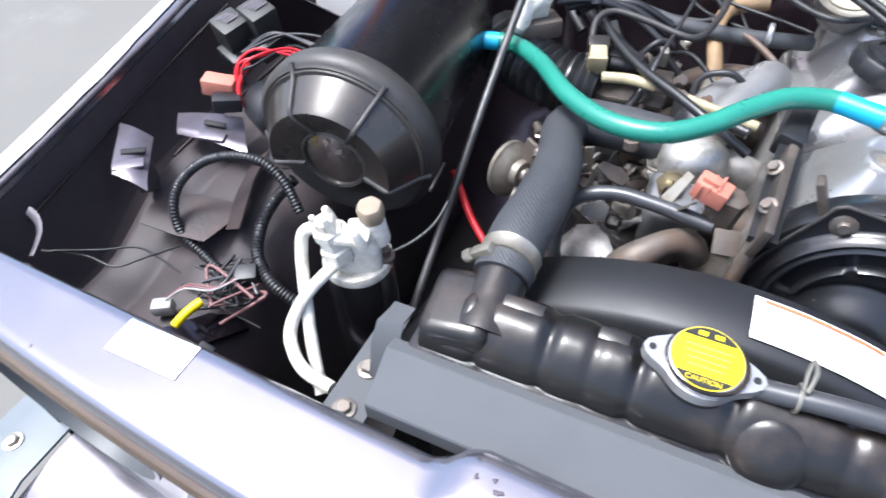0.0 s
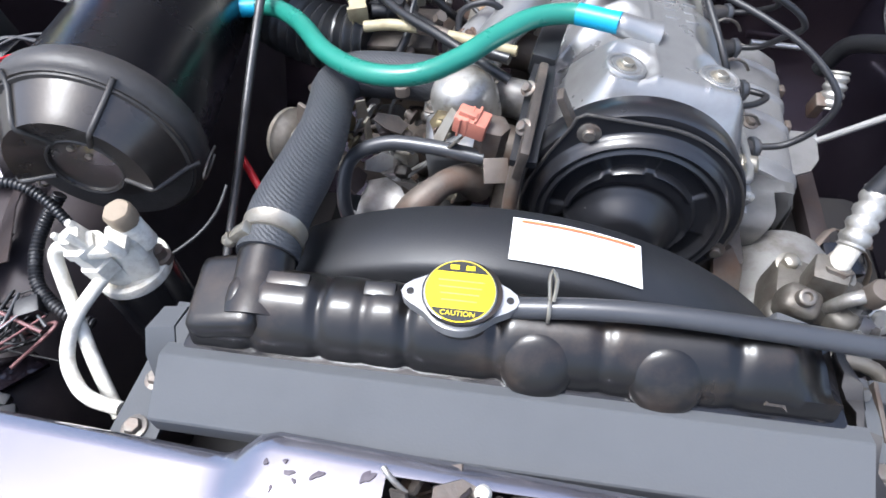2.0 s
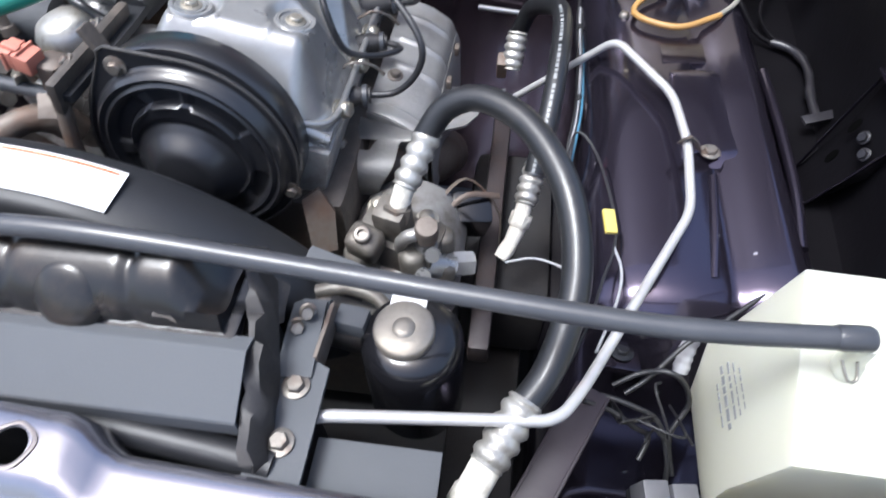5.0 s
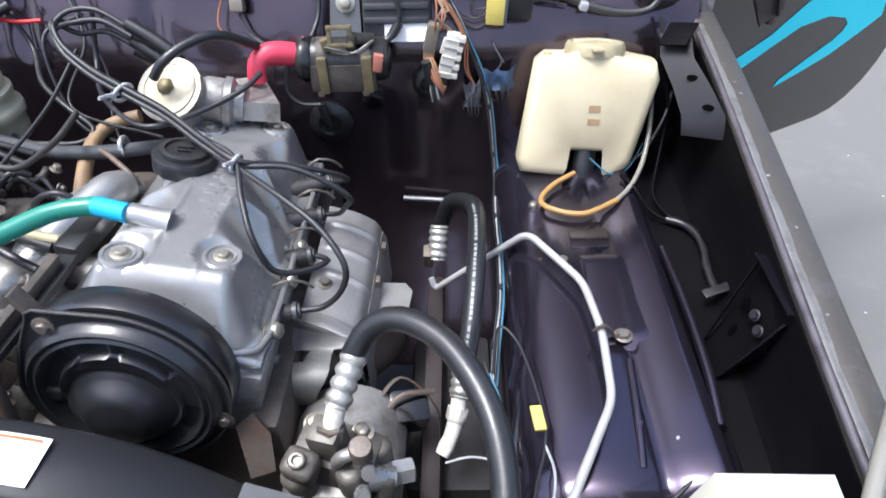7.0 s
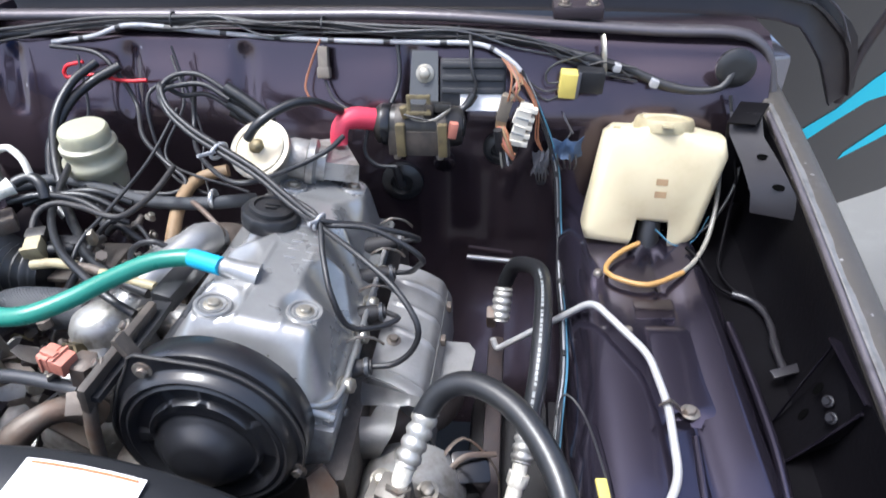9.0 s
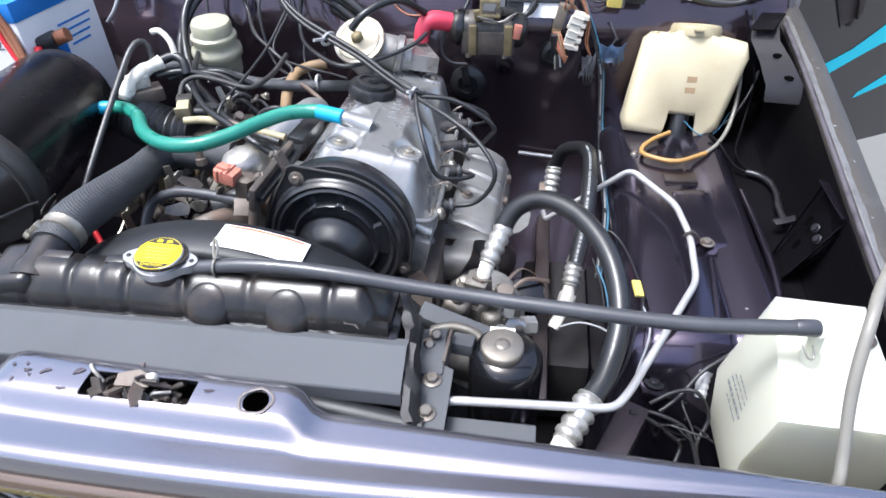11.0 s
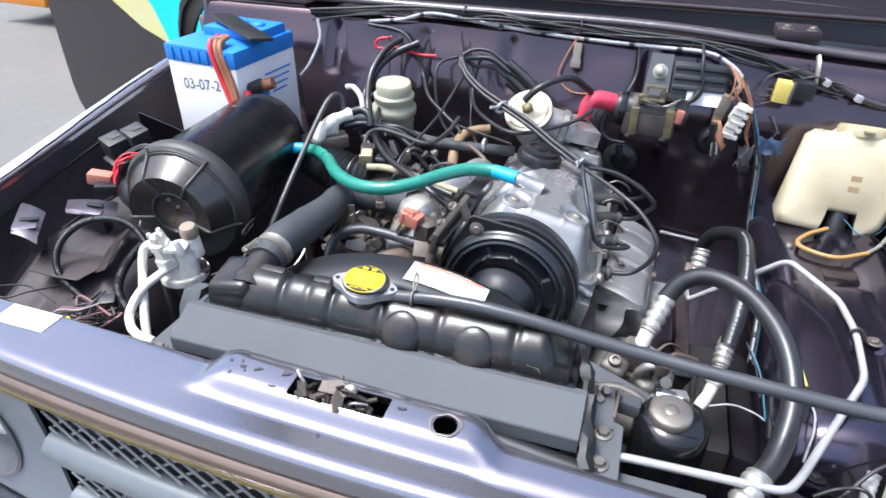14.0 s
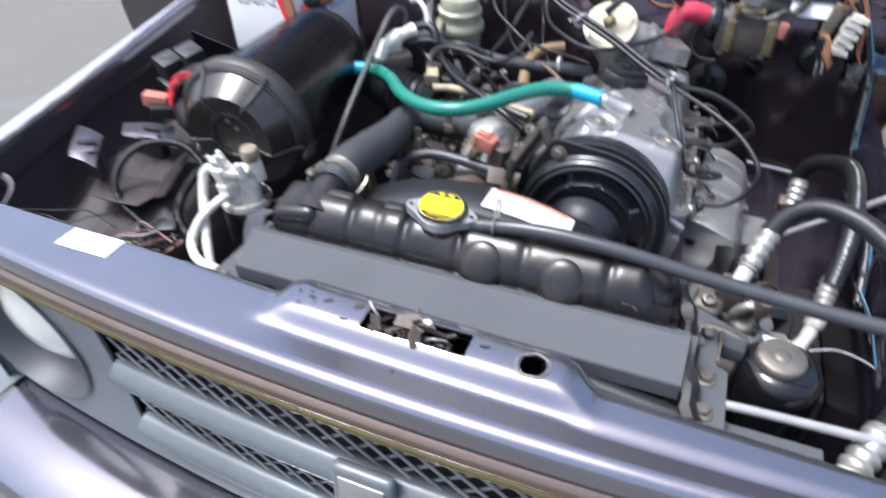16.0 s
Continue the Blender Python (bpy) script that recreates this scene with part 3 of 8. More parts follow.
for z in (0.80, 0.705):
    part("bar", tube([(x * 0.35, face_y(x * 0.35) + 0.004, z) for x in [i / 10 - 1 for i in range(21)]], 0.017, 10, straight=True, flat=0.6), grille_grey, face)

badge = part("badge", box((0.062, 0.014, 0.058), pose(-0.030, face_y(0) - 0.010, 0.802, -6), 0.007, 3), grille_grey, face, "plain grey square badge on the grille bar")
part("badge_face", box((0.046, 0.003, 0.040), pose(-0.030, face_y(0) - 0.0175, 0.801, -6), 0.0015), alu_bright, badge)
# bumper
bump = part("bumper", sheet([[(x, front_y(x) - dy, z) for dy, z in ((-0.06, 0.622), (0.03, 0.626), (0.10, 0.62), (0.112, 0.605), (0.114, 0.54), (0.10, 0.525), (0.03, 0.52))]
                             for x in [i * 0.0632 - 0.632 for i in range(21)]], 0.002), paint, car, "purple painted steel bumper")
for sx in (-1, 1):
    cap_bm = sheet([[(sx * (x - 0.012 * step01(0.06, 0.13, dy)), front_y(0.635) - dy + 0.02 * step01(0.66, 0.735, x), z - 0.012 * step01(0.70, 0.735, x)) for dy, z in ((-0.07, 0.627), (0.0, 0.631), (0.06, 0.632), (0.098, 0.628), (0.112, 0.618), (0.118, 0.60), (0.12, 0.535), (0.10, 0.52))]
                    for x in (0.637, 0.66, 0.69, 0.715, 0.728, 0.735)], 0.004)
    part("bumper_end", cap_bm, grille_grey, car, "grey-blue plastic bumper end cap")
    part("bolt", hexbolt(pose(sx * 0.685, front_y(0.635) - 0.03, 0.632), 0.008, 0.006), zinc, car)


# fenders: a rolled top edge over a tall side
def fender_z(y):
    return 0.944 + 0.112 * max(y, -0.1)


for sx in (-1, 1):
    rows = []
    for i in range(31):
        y = -0.075 + 0.80 * i / 30
        z = fender_z(y)
        o = 0.636 + 0.044 * step01(-0.1, 0.75, y)
        rows.append([(sx * (o - 0.022), y, z - 0.030), (sx * (o - 0.021), y, z - 0.004), (sx * (o - 0.018), y, z), (sx * (o + 0.004), y, z + 0.001), (sx * (o + 0.010), y, z - 0.003),
                     (sx * (o + 0.013), y, z - 0.010), (sx * (o + 0.016), y, z - 0.15), (sx * (o + 0.02), y, z - 0.34)])
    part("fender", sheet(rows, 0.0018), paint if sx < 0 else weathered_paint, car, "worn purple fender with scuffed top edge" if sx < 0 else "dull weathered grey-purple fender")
    part("fender_lip", tube([(sx * (0.614 + 0.044 * step01(-0.1, 0.75, y)), y, fender_z(y) - 0.001) for y in [-0.06 + 0.05 * k for k in range(15)]], 0.0035, 8), paint_edge, car, "worn bare fender lip")
    if sx > 0:
        rows = []
        for i in range(61):
            y = 0.10 + 0.56 * i / 60
            o = 0.616 + 0.044 * step01(-0.1, 0.75, y)
            w = 0.0075 + 0.0012 * math.sin(y * 47) * math.sin(y * 19 + 1) + 0.0004 * math.sin(y * 173)
            rows.append([(o + w * k, y, fender_z(y) + 0.0016 + 0.0014 * math.sin(math.pi * min(1, k + 0.25)) + 0.0003 * math.sin(y * 60 + k)) for k in (0, 0.25, 0.5, 0.75, 1)])
        part("worn_edge", sheet(rows, 0.0004), bare_edge, car, "bare scuffed silvery fender edge")
    if sx < 0:
        # pale strip paints the sun's glare along the worn left edge
        rows = []
        for i in range(41):
            y = -0.070 + 0.60 * i / 40
            o = 0.636 + 0.044 * step01(-0.1, 0.75, y)
            inner = 0.018 - 0.014 * step01(0.12, 0.50, y) - 0.0007 * math.sin(y * 60) - 0.0005 * math.sin(y * 141)
            rows.append([(-(o + k * 0.005 + (1 - k) * (0.0 - inner)), y, fender_z(y) + 0.0028 - 0.0015 * k) for k in (0, 0.5, 1)])
        part("glare_edge", sheet(rows, 0.0004), edge_glare, car, "white sun glare painted on the scuffed fender edge")
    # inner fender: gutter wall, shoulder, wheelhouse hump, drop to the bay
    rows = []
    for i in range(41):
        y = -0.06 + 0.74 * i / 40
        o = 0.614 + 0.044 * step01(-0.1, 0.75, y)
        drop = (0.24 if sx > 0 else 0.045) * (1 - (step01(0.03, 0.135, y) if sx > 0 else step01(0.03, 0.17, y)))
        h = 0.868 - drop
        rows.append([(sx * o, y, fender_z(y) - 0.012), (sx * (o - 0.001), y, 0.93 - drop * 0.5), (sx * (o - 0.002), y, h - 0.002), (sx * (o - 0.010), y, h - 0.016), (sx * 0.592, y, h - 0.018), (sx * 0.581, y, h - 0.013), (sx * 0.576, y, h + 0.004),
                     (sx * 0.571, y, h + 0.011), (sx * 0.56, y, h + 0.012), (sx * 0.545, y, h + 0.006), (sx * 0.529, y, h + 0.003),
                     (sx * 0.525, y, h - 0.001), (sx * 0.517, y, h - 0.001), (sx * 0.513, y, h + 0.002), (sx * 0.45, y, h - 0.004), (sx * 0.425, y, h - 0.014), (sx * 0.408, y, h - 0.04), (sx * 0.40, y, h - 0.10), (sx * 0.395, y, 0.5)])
    # right wall: same metal as the hump, blackened to paint its deep shade
    part("gutter_wall", sheet([row[:5] for row in rows], 0.0015), gutter_shade if sx > 0 else paint_bay_dusty, car, "gutter wall painted near-black as deep shade" if sx > 0 else "dusty dark gutter wall")
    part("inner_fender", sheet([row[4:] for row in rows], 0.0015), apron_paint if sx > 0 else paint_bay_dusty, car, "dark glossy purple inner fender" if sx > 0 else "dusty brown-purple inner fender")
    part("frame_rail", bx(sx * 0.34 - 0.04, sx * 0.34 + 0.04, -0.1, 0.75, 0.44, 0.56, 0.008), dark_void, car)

    # pressed stiffeners and a bolted gusset on the inner fender
    if sx > 0:
        part("stiffener", box((0.052, 0.034, 0.005), pose(0.512, 0.432, 0.8675, 0, -3, 0), 0.002), paint_bay, car)
        gs = part("gusset", sheet([[(0.636, 0.303, 0.960), (0.626, 0.300, 0.905), (0.600, 0.292, 0.853)], [(0.634, 0.232, 0.950), (0.624, 0.240, 0.900), (0.598, 0.253, 0.846)]], 0.002), gutter_shade, car, "dark bolted fender gusset plate")
        part("gusset_flange", prism([(-0.006, -0.037), (0.006, -0.037), (0.006, 0.037), (-0.006, 0.037)], -0.001, 0.001, Matrix.Translation((0.627, 0.267, 0.956)) @ pose(0, 0, 0, 0, 20, 0), 0.0008), apron_paint, gs)
        part("gusset_flange", tube([(0.626, 0.234, 0.944), (0.612, 0.243, 0.895), (0.597, 0.252, 0.848)], 0.0055, 6, flat=0.3), apron_paint, gs)
        part("gusset_flange", tube([(0.626, 0.302, 0.950), (0.610, 0.296, 0.900), (0.597, 0.291, 0.856)], 0.0040, 6, flat=0.3), apron_paint, gs)
        for q in ((0.620, 0.267, 0.918), (0.619, 0.253, 0.913)):
            part("bolt", hexbolt(axis(q, (q[0] - 0.1, q[1] - 0.03, q[2] + 0.05)), 0.0042, 0.003, 1.3), bracket_paint, gs)
        for q in ((0.613, 0.279, 0.885), (0.618, 0.283, 0.916)):
            part("hole", lathe([(0.0045, 0), (0.0045, 0.0006)], axis(q, (q[0] - 0.1, q[1] - 0.03, q[2] + 0.04)) @ Matrix.Diagonal((0.7, 1.6, 1, 1)), 14), hole_black, gs)
        # pressed panel on the wheelhouse: a raised field with rounded corners and a long rib
        rows = []
        for i in range(25):
            y = 0.262 + 0.152 * i / 24
            w = 0.020 * (1 - step01(0.262, 0.33, y)) - 0.02 * step01(0.395, 0.415, y)
            ends = step01(0.262, 0.285, y) * (1 - step01(0.398, 0.414, y))
            rows.append([(x, y, 0.8640 + 0.0095 * ends * math.sin(math.pi * k / 16) ** 0.35) for k, x in enumerate([0.488 + (0.072 + w) * j / 16 for j in range(17)])])
        part("pressed_field", sheet(rows, 0.001), apron_paint, car)
        part("pressed_rib", tube([(0.516, 0.258, 0.868), (0.511, 0.20, 0.868), (0.505, 0.150, 0.866)], 0.0055, 10, flat=0.7), apron_paint, car)
        part("edge_bead", tube([(0.588, 0.420, 0.862), (0.589, 0.33, 0.864), (0.586, 0.25, 0.866), (0.580, 0.190, 0.864)], 0.0050, 10), apron_paint, car)

# firewall with its slanted upper part, cowl ledge and sealing strip
rows = []
for i in range(161):
    x = -0.665 + 1.33 * i / 160
    low = 0.016 * step01(0.2, 0.65, x)
    dip = 0.010 * sum(math.exp(-((x - c) / 0.013) ** 2) for c in (-0.369, -0.193, -0.028, 0.205))
    bow = 0.004 * math.sin((x + 0.028) * 19)
    bulge = 0.018 * step01(-0.46, -0.42, x) * (1 - step01(-0.31, -0.27, x)) + 0.014 * step01(-0.06, -0.01, x) * (1 - step01(0.12, 0.17, x))
    rows.append([(x, 0.50, 0.56), (x, 0.60, 0.66), (x, 0.655, 0.74), (x, 0.665 - bulge, 0.80), (x, 0.664 - bulge, 0.90), (x, 0.663 - bulge * 0.6, 0.975), (x, 0.664 + dip * 0.4, 0.990), (x, 0.668 + dip, 1.003), (x, 0.677 + dip + bow, 1.025), (x, 0.690 + dip + bow, 1.052), (x, 0.700 + dip * 0.7, 1.073 - low),
                 (x, 0.704, 1.083 - low), (x, 0.708, 1.090 - low), (x, 0.718, 1.098 - low), (x, 0.76, 1.100 - low)])
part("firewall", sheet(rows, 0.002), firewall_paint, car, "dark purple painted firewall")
strip = [(-0.66, 0.70, 1.04)] + [(-0.655 + 1.27 * i / 14, 0.712, 1.116 - 0.024 * step01(0.15, 0.62, -0.655 + 1.27 * i / 14)) for i in range(15)] + [(0.645, 0.708, 1.083), (0.664, 0.705, 1.065), (0.674, 0.70, 1.035), (0.680, 0.69, 1.0)]
line = smooth_path(strip, 0.012)
rows = []
for i, p in enumerate(line):
    t = line[min(i + 1, len(line) - 1)] - line[max(i - 1, 0)]
    n = Vector((-t.z, 0, t.x)).normalized()
    rows.append([p + Vector((0, d, 0)) + n * h for d, h in ((0.006, -0.007), (-0.003, -0.0065), (-0.005, -0.004), (-0.0045, 0.001), (-0.001, 0.0045), (0.010, 0.0055))])
part("sealing_strip", sheet(rows, 0.0015), flange_paint, car, "pale worn cowl flange")
part("cowl", bx(-0.67, 0.67, 0.725, 1.0, 1.04, 1.086, 0.01), paint_dark, car)

# open hood leaning back from its hinges, with rolled edges and inner frame
hood_at = pose(0, 0.775, 1.130, -14, 0, 0)


def hood_outline(k):
    half, r = 0.85 - k, 0.11
    pts = [(-half, 1.05 - k)]
    pts += [(-half + r - r * math.cos(a), k + r - r * math.sin(a)) for a in [math.pi / 2 * i / 8 for i in range(9)]]
    pts += [(half - r + r * math.sin(a), k + r - r * math.cos(a)) for a in [math.pi / 2 * i / 8 for i in range(9)]]
    return pts + [(half, 1.05 - k)]


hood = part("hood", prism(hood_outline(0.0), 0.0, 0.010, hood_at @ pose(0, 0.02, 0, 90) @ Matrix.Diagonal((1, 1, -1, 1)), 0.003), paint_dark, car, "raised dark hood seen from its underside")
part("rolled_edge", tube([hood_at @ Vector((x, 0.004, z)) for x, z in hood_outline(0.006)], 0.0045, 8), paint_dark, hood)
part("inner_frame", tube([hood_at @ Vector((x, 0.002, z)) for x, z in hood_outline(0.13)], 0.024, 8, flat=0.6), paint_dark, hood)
part("worn_side", tube([(0.822, 0.815, 0.955), (0.832, 0.82, 1.026), (0.861, 0.825, 1.142), (0.872, 0.86, 1.35), (0.872, 0.93, 1.65)], 0.0065, 8), rusty_sheet, hood, "rusty worn hood edge")
for sx in (-1, 1):
    top = smooth_path([(0.0, 0, 1.139), (0.505, 0, 1.132), (0.69, 0, 1.117), (0.741, 0, 1.104), (0.795, 0, 1.061), (0.818, 0, 1.022), (0.830, 0, 0.972)], 0.02)
    low = smooth_path([(0.0, 0, 1.098), (0.51, 0, 1.092), (0.699, 0, 1.079), (0.743, 0, 1.057), (0.772, 0, 1.021), (0.790, 0, 0.985), (0.805, 0, 0.955)], 0.02)
    rows = []
    for i in range(31):
        a, c = top[round(i / 30 * (len(top) - 1))], low[round(i / 30 * (len(low) - 1))]
        rows.append([(sx * q.x, y, q.z) for q, y in ((a + (a - c) * 0.35, 0.830), (a + (a - c) * 0.30, 0.815), (a + (a - c) * 0.04, 0.812), (a, 0.804), (a.lerp(c, 0.12), 0.803), (a.lerp(c, 0.16), 0.810), (a.lerp(c, 0.9), 0.806), (c, 0.800), (c, 0.812))])
    part("skirt", sheet(rows, 0.0015), skirt_paint, hood, "dark rolled hood skirt with pressed edges")
bead = [(-0.40, 0.802, 1.160), (0.08, 0.8015, 1.158), (0.375, 0.801, 1.150), (0.50, 0.801, 1.146), (0.64, 0.801, 1.138), (0.715, 0.801, 1.126), (0.770, 0.800, 1.098), (0.800, 0.798, 1.052)]
part("pressed_bead", tube(bead, 0.0016, 6), flange_paint, hood, "thin pale worn bead")
for x, z in ((0.374, 1.131), (0.489, 1.142)):
    part("hole", lathe([(0.0050, 0), (0.0050, 0.0006)], axis((x, 0.8025, z), (x, 0.3, z + 0.05)), 14), hole_black, hood)
for x in (-0.42, 0.42):
    hg = part("hinge", bx(x - 0.032, x + 0.032, 0.712, 0.768, 1.108, 1.124, 0.004), paint_dark, hood)
    for dx in (-0.018, 0.018):
        part("bolt", hexbolt(pose(x + dx, 0.722, 1.124), 0.006, 0.005), bolt_steel, hg)

# body side behind the fenders, and the two open doors with flame decals
for sx in (-1, 1):
    part("body_side", bx(min(sx * 0.66, sx * 0.70), max(sx * 0.66, sx * 0.70), 0.72, 1.12, 0.42, 1.06, 0.01), paint, car)


def door(sx, hinge, out, name_label):
    d = Vector((out[0], out[1], 0)).normalized()
    n = Vector((0, 0, 1)).cross(d)
    m = Matrix(((d.x, 0, n.x, hinge[0]), (d.y, 0, n.y, hinge[1]), (0, 1, 0, 0), (0, 0, 0, 1)))
    r = 0.22
    poly = [(0, 0.46), (0.90 - r, 0.46)] + [(0.90 - r + r * math.sin(a), 0.46 + r - r * math.cos(a)) for a in [math.pi / 2 * i / 6 for i in range(1, 7)]] + [(0.90, 1.12), (0, 1.12)]
    ob = part("door", prism(poly, -0.02, 0.02, m, 0.008), door_paint, car, name_label)
    return ob, m


dr_r, mr = door(1, (0.70, 1.09), (0.76, 0.42), "open dark door with cyan flame decal")
for sgn in (-1, 1):
    k = sgn * 0.0212
    lo, hi = min(k, k * 1.02), max(k, k * 1.02)
    part("decal", prism([(0.283, 0.709), (0.393, 0.746), (0.485, 0.798), (0.623, 0.858), (0.78, 0.93), (0.78, 0.80), (0.71, 0.708), (0.669, 0.716), (0.651, 0.734), (0.584, 0.751), (0.492, 0.746), (0.406, 0.716), (0.315, 0.681)], lo, hi, mr), decal_cyan, dr_r)
    part("decal", prism([(0.71, 0.708), (0.78, 0.80), (0.80, 0.71), (0.727, 0.679), (0.64, 0.645), (0.569, 0.627), (0.464, 0.604), (0.476, 0.62), (0.556, 0.653), (0.631, 0.681), (0.66, 0.70), (0.669, 0.716)], lo, hi, mr), decal_cyan, dr_r)
dr_l, ml = door(-1, (-0.70, 1.09), (-1.0, 0.10), "open dark door with yellow and cyan flame decal")
for sgn in (-1, 1):
    k = sgn * 0.0212
    lo, hi = min(k, k * 1.02), max(k, k * 1.02)
    part("decal", prism([(0.74, 1.05), (0.55, 1.08), (0.46, 0.96), (0.42, 0.86), (0.52, 0.90), (0.62, 0.97)], lo, hi, ml), decal_yellow, dr_l)
    part("decal", prism([(0.55, 1.08), (0.40, 1.08), (0.10, 0.88), (0.06, 0.80), (0.18, 0.86), (0.30, 0.90), (0.36, 0.84), (0.24, 0.74), (0.30, 0.72), (0.42, 0.86), (0.46, 0.96)], lo, hi, ml), decal_cyan, dr_l)

# floor under the engine and crossmember, unseen near-black fillers closing the bay from below
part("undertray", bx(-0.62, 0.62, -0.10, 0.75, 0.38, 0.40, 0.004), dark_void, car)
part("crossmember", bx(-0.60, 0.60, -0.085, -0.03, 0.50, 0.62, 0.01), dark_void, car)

for sx in (-1, 1):
    wheel = part("wheel", lathe([(0.20, -0.08), (0.33, -0.085), (0.35, -0.06), (0.35, 0.06), (0.33, 0.085), (0.20, 0.08)], pose(sx * 0.58, 0.22, 0.35, 0, 90, 0), 40), black_rubber, car, "black tyre under the fender")

# a parked orange car further off
oc_ = thing("parked_car", "orange car parked on the asphalt", "car")
oc_at = pose(-3.05, 4.50, 0, 0, 0, -3)
part("body", prism([(-1.9, 0.15), (1.9, 0.15), (1.95, 0.6), (1.8, 0.95), (0.9, 1.05), (0.5, 1.5), (-1.2, 1.5), (-1.7, 1.0), (-2.1, 0.8), (-2.15, 0.4), (-2.05, 0.18)], -0.75, 0.75, oc_at @ pose(0, 0, 0, 90), 0.06), orange_paint, oc_)
part("side_skirt", box((2.1, 0.06, 0.10), oc_at @ pose(0, -0.765, 0.19), 0.02), orange_paint, oc_)
part("bumper", box((0.62, 0.08, 0.10), oc_at @ pose(-1.86, -0.76, 0.21), 0.025), orange_paint, oc_)
for x in (-1.25, 1.25):
    for y in (-0.66, 0.66):
        wheel = part("wheel", lathe([(0.17, -0.09), (0.29, -0.1), (0.31, -0.06), (0.31, 0.06), (0.29, 0.1), (0.17, 0.09)], oc_at @ pose(x, y, 0.31, 90, 0, 0), 36), black_rubber, oc_)
        part("rim", lathe([(0.18, -0.08), (0.18, 0.08), (0.15, 0.085), (0.05, 0.06), (0.03, 0.07)], oc_at @ pose(x, y, 0.31, 90, 0, 0), 24), alu_dirty, wheel)


# ---- radiator group ----
rad = thing("radiator", "black radiator with corrugated top tank and dusty ribs", "radiator")
rows = []
N = 150
for i in range(N + 1):
    u = i / N
    x = -0.188 + 0.376 * u
    groove = sum(d * math.exp(-((x - c) / 0.0042) ** 2) for c, d in ((-0.150, 0.005), (-0.106, 0.0045), (-0.078, 0.002), (-0.051, 0.005), (0.002, 0.004), (0.062, 0.0025), (0.135, 0.003)))
    e = min(u, 1 - u) * 0.376
    end = step01(0, 0.03, e)
    top = 0.990 - 0.026 * (1 - end) - groove
    d = 0.002 * groove / 0.004
    rows.append([(x, 0.012 + d, 0.945), (x, 0.012 + d, 0.962), (x, 0.015 + d, 0.972), (x, 0.022, top - 0.010 * end), (x, 0.030, top - 0.002), (x, 0.040, top),
                 (x, 0.052, top - 0.002), (x, 0.060, top - 0.010 * end), (x, 0.066, 0.965), (x, 0.068, 0.945)])
rows.insert(0, [(-0.1885, 0.016 + 0.048 * k / 9, 0.946) for k in range(10)])
rows.append([(0.1885, 0.016 + 0.048 * k / 9, 0.946) for k in range(10)])
tank = part("top_tank", sheet(rows, 0.002), tank_black, rad, "glossy black corrugated tank with brown dust")
# bulges pressed into the tank's front
for x in (0.026, 0.098):
    part("boss", lathe([(0.0235, -0.03), (0.0225, -0.003), (0.0205, 0.001), (0.0165, 0.0035), (0.010, 0.0048), (0.003, 0.0052)], pose(x, 0.0175, 0.9705, 52), 36), tank_black, tank)
part("tank_flange", bx(-0.196, 0.196, 0.004, 0.076, 0.946, 0.957, 0.003), gloss_black, rad)
core = bx(-0.19, 0.19, 0.012, 0.064, 0.56, 0.945, 0.003)
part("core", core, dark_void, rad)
# stone guard plate in front, sloping forwards
part("guard_plate", sheet([[(x, 0.012, 0.956), (x, 0.002, 0.9595), (x, 0.0005, 0.9595), (x, -0.033, 0.9415), (x, -0.034, 0.940), (x, -0.034, 0.925)] for x in [-0.206 + 0.412 * i / 12 for i in range(13)]], 0.0015),
     gunmetal, rad, "satin dark grey sheet metal plate", smooth=False)
for sx in (-1, 1):
    br = prism([(-0.017, -0.062), (0.017, -0.062), (0.017, 0.012), (0.008, 0.016), (0.006, 0.060), (-0.012, 0.060), (-0.014, 0.014)], -0.0015, 0.0015,
               pose(sx * 0.226, 0.004, 0.916, 0, 0, 0), 0.001)
    b = part("bracket", br, gunmetal, rad, "dark grey bolted bracket")
    for y in (0.002, -0.033):
        part("bolt", hexbolt(pose(sx * 0.226, y, 0.918), 0.0058, 0.0045), bolt_steel, b)
part("side_plate", bx(0.242, 0.318, -0.066, -0.02, 0.896, 0.899, 0.001), gunmetal, rad)
part("hose_neck", tube([(-0.150, 0.030, 0.962), (-0.151, 0.048, 0.968), (-0.153, 0.064, 0.975), (-0.153, 0.085, 0.980)], 0.020, 18, radius=lambda s: 1.35 - 0.42 * step01(0.0, 0.045, s)), tank_black, rad)
for k in (0, 1):
    part("weld_tab", box((0.028 - 0.008 * k, 0.010, 0.005), pose(-0.128 + 0.058 * k, 0.047, 0.988, 10, 0, 0), 0.0024), tank_black, tank)
part("end_casting", box((0.048, 0.054, 0.024), pose(-0.167, 0.040, 0.9735, 6, -8, 4), 0.010, 3), tank_black, tank)
part("left_upright", sheet([[(-0.222, -0.004, 0.920), (-0.200, -0.002, 0.920)], [(-0.221, 0.004, 0.950), (-0.201, 0.006, 0.950)], [(-0.221, 0.016, 0.963), (-0.203, 0.020, 0.963)], [(-0.219, 0.036, 0.958), (-0.203, 0.038, 0.958)]], 0.002), gunmetal, rad)
part("right_upright", sheet([[(0.212, 0.006, 0.920), (0.234, 0.008, 0.920)], [(0.211, 0.030, 0.922), (0.233, 0.033, 0.922)], [(0.210, 0.058, 0.921), (0.231, 0.061, 0.921)], [(0.209, 0.070, 0.905), (0.230, 0.073, 0.905)]], 0.002), gunmetal, rad)
part("upright_side", box((0.003, 0.040, 0.022), pose(0.2345, 0.040, 0.912, 0, 0, -3), 0.001), iron, rad, "rusty strap edge")
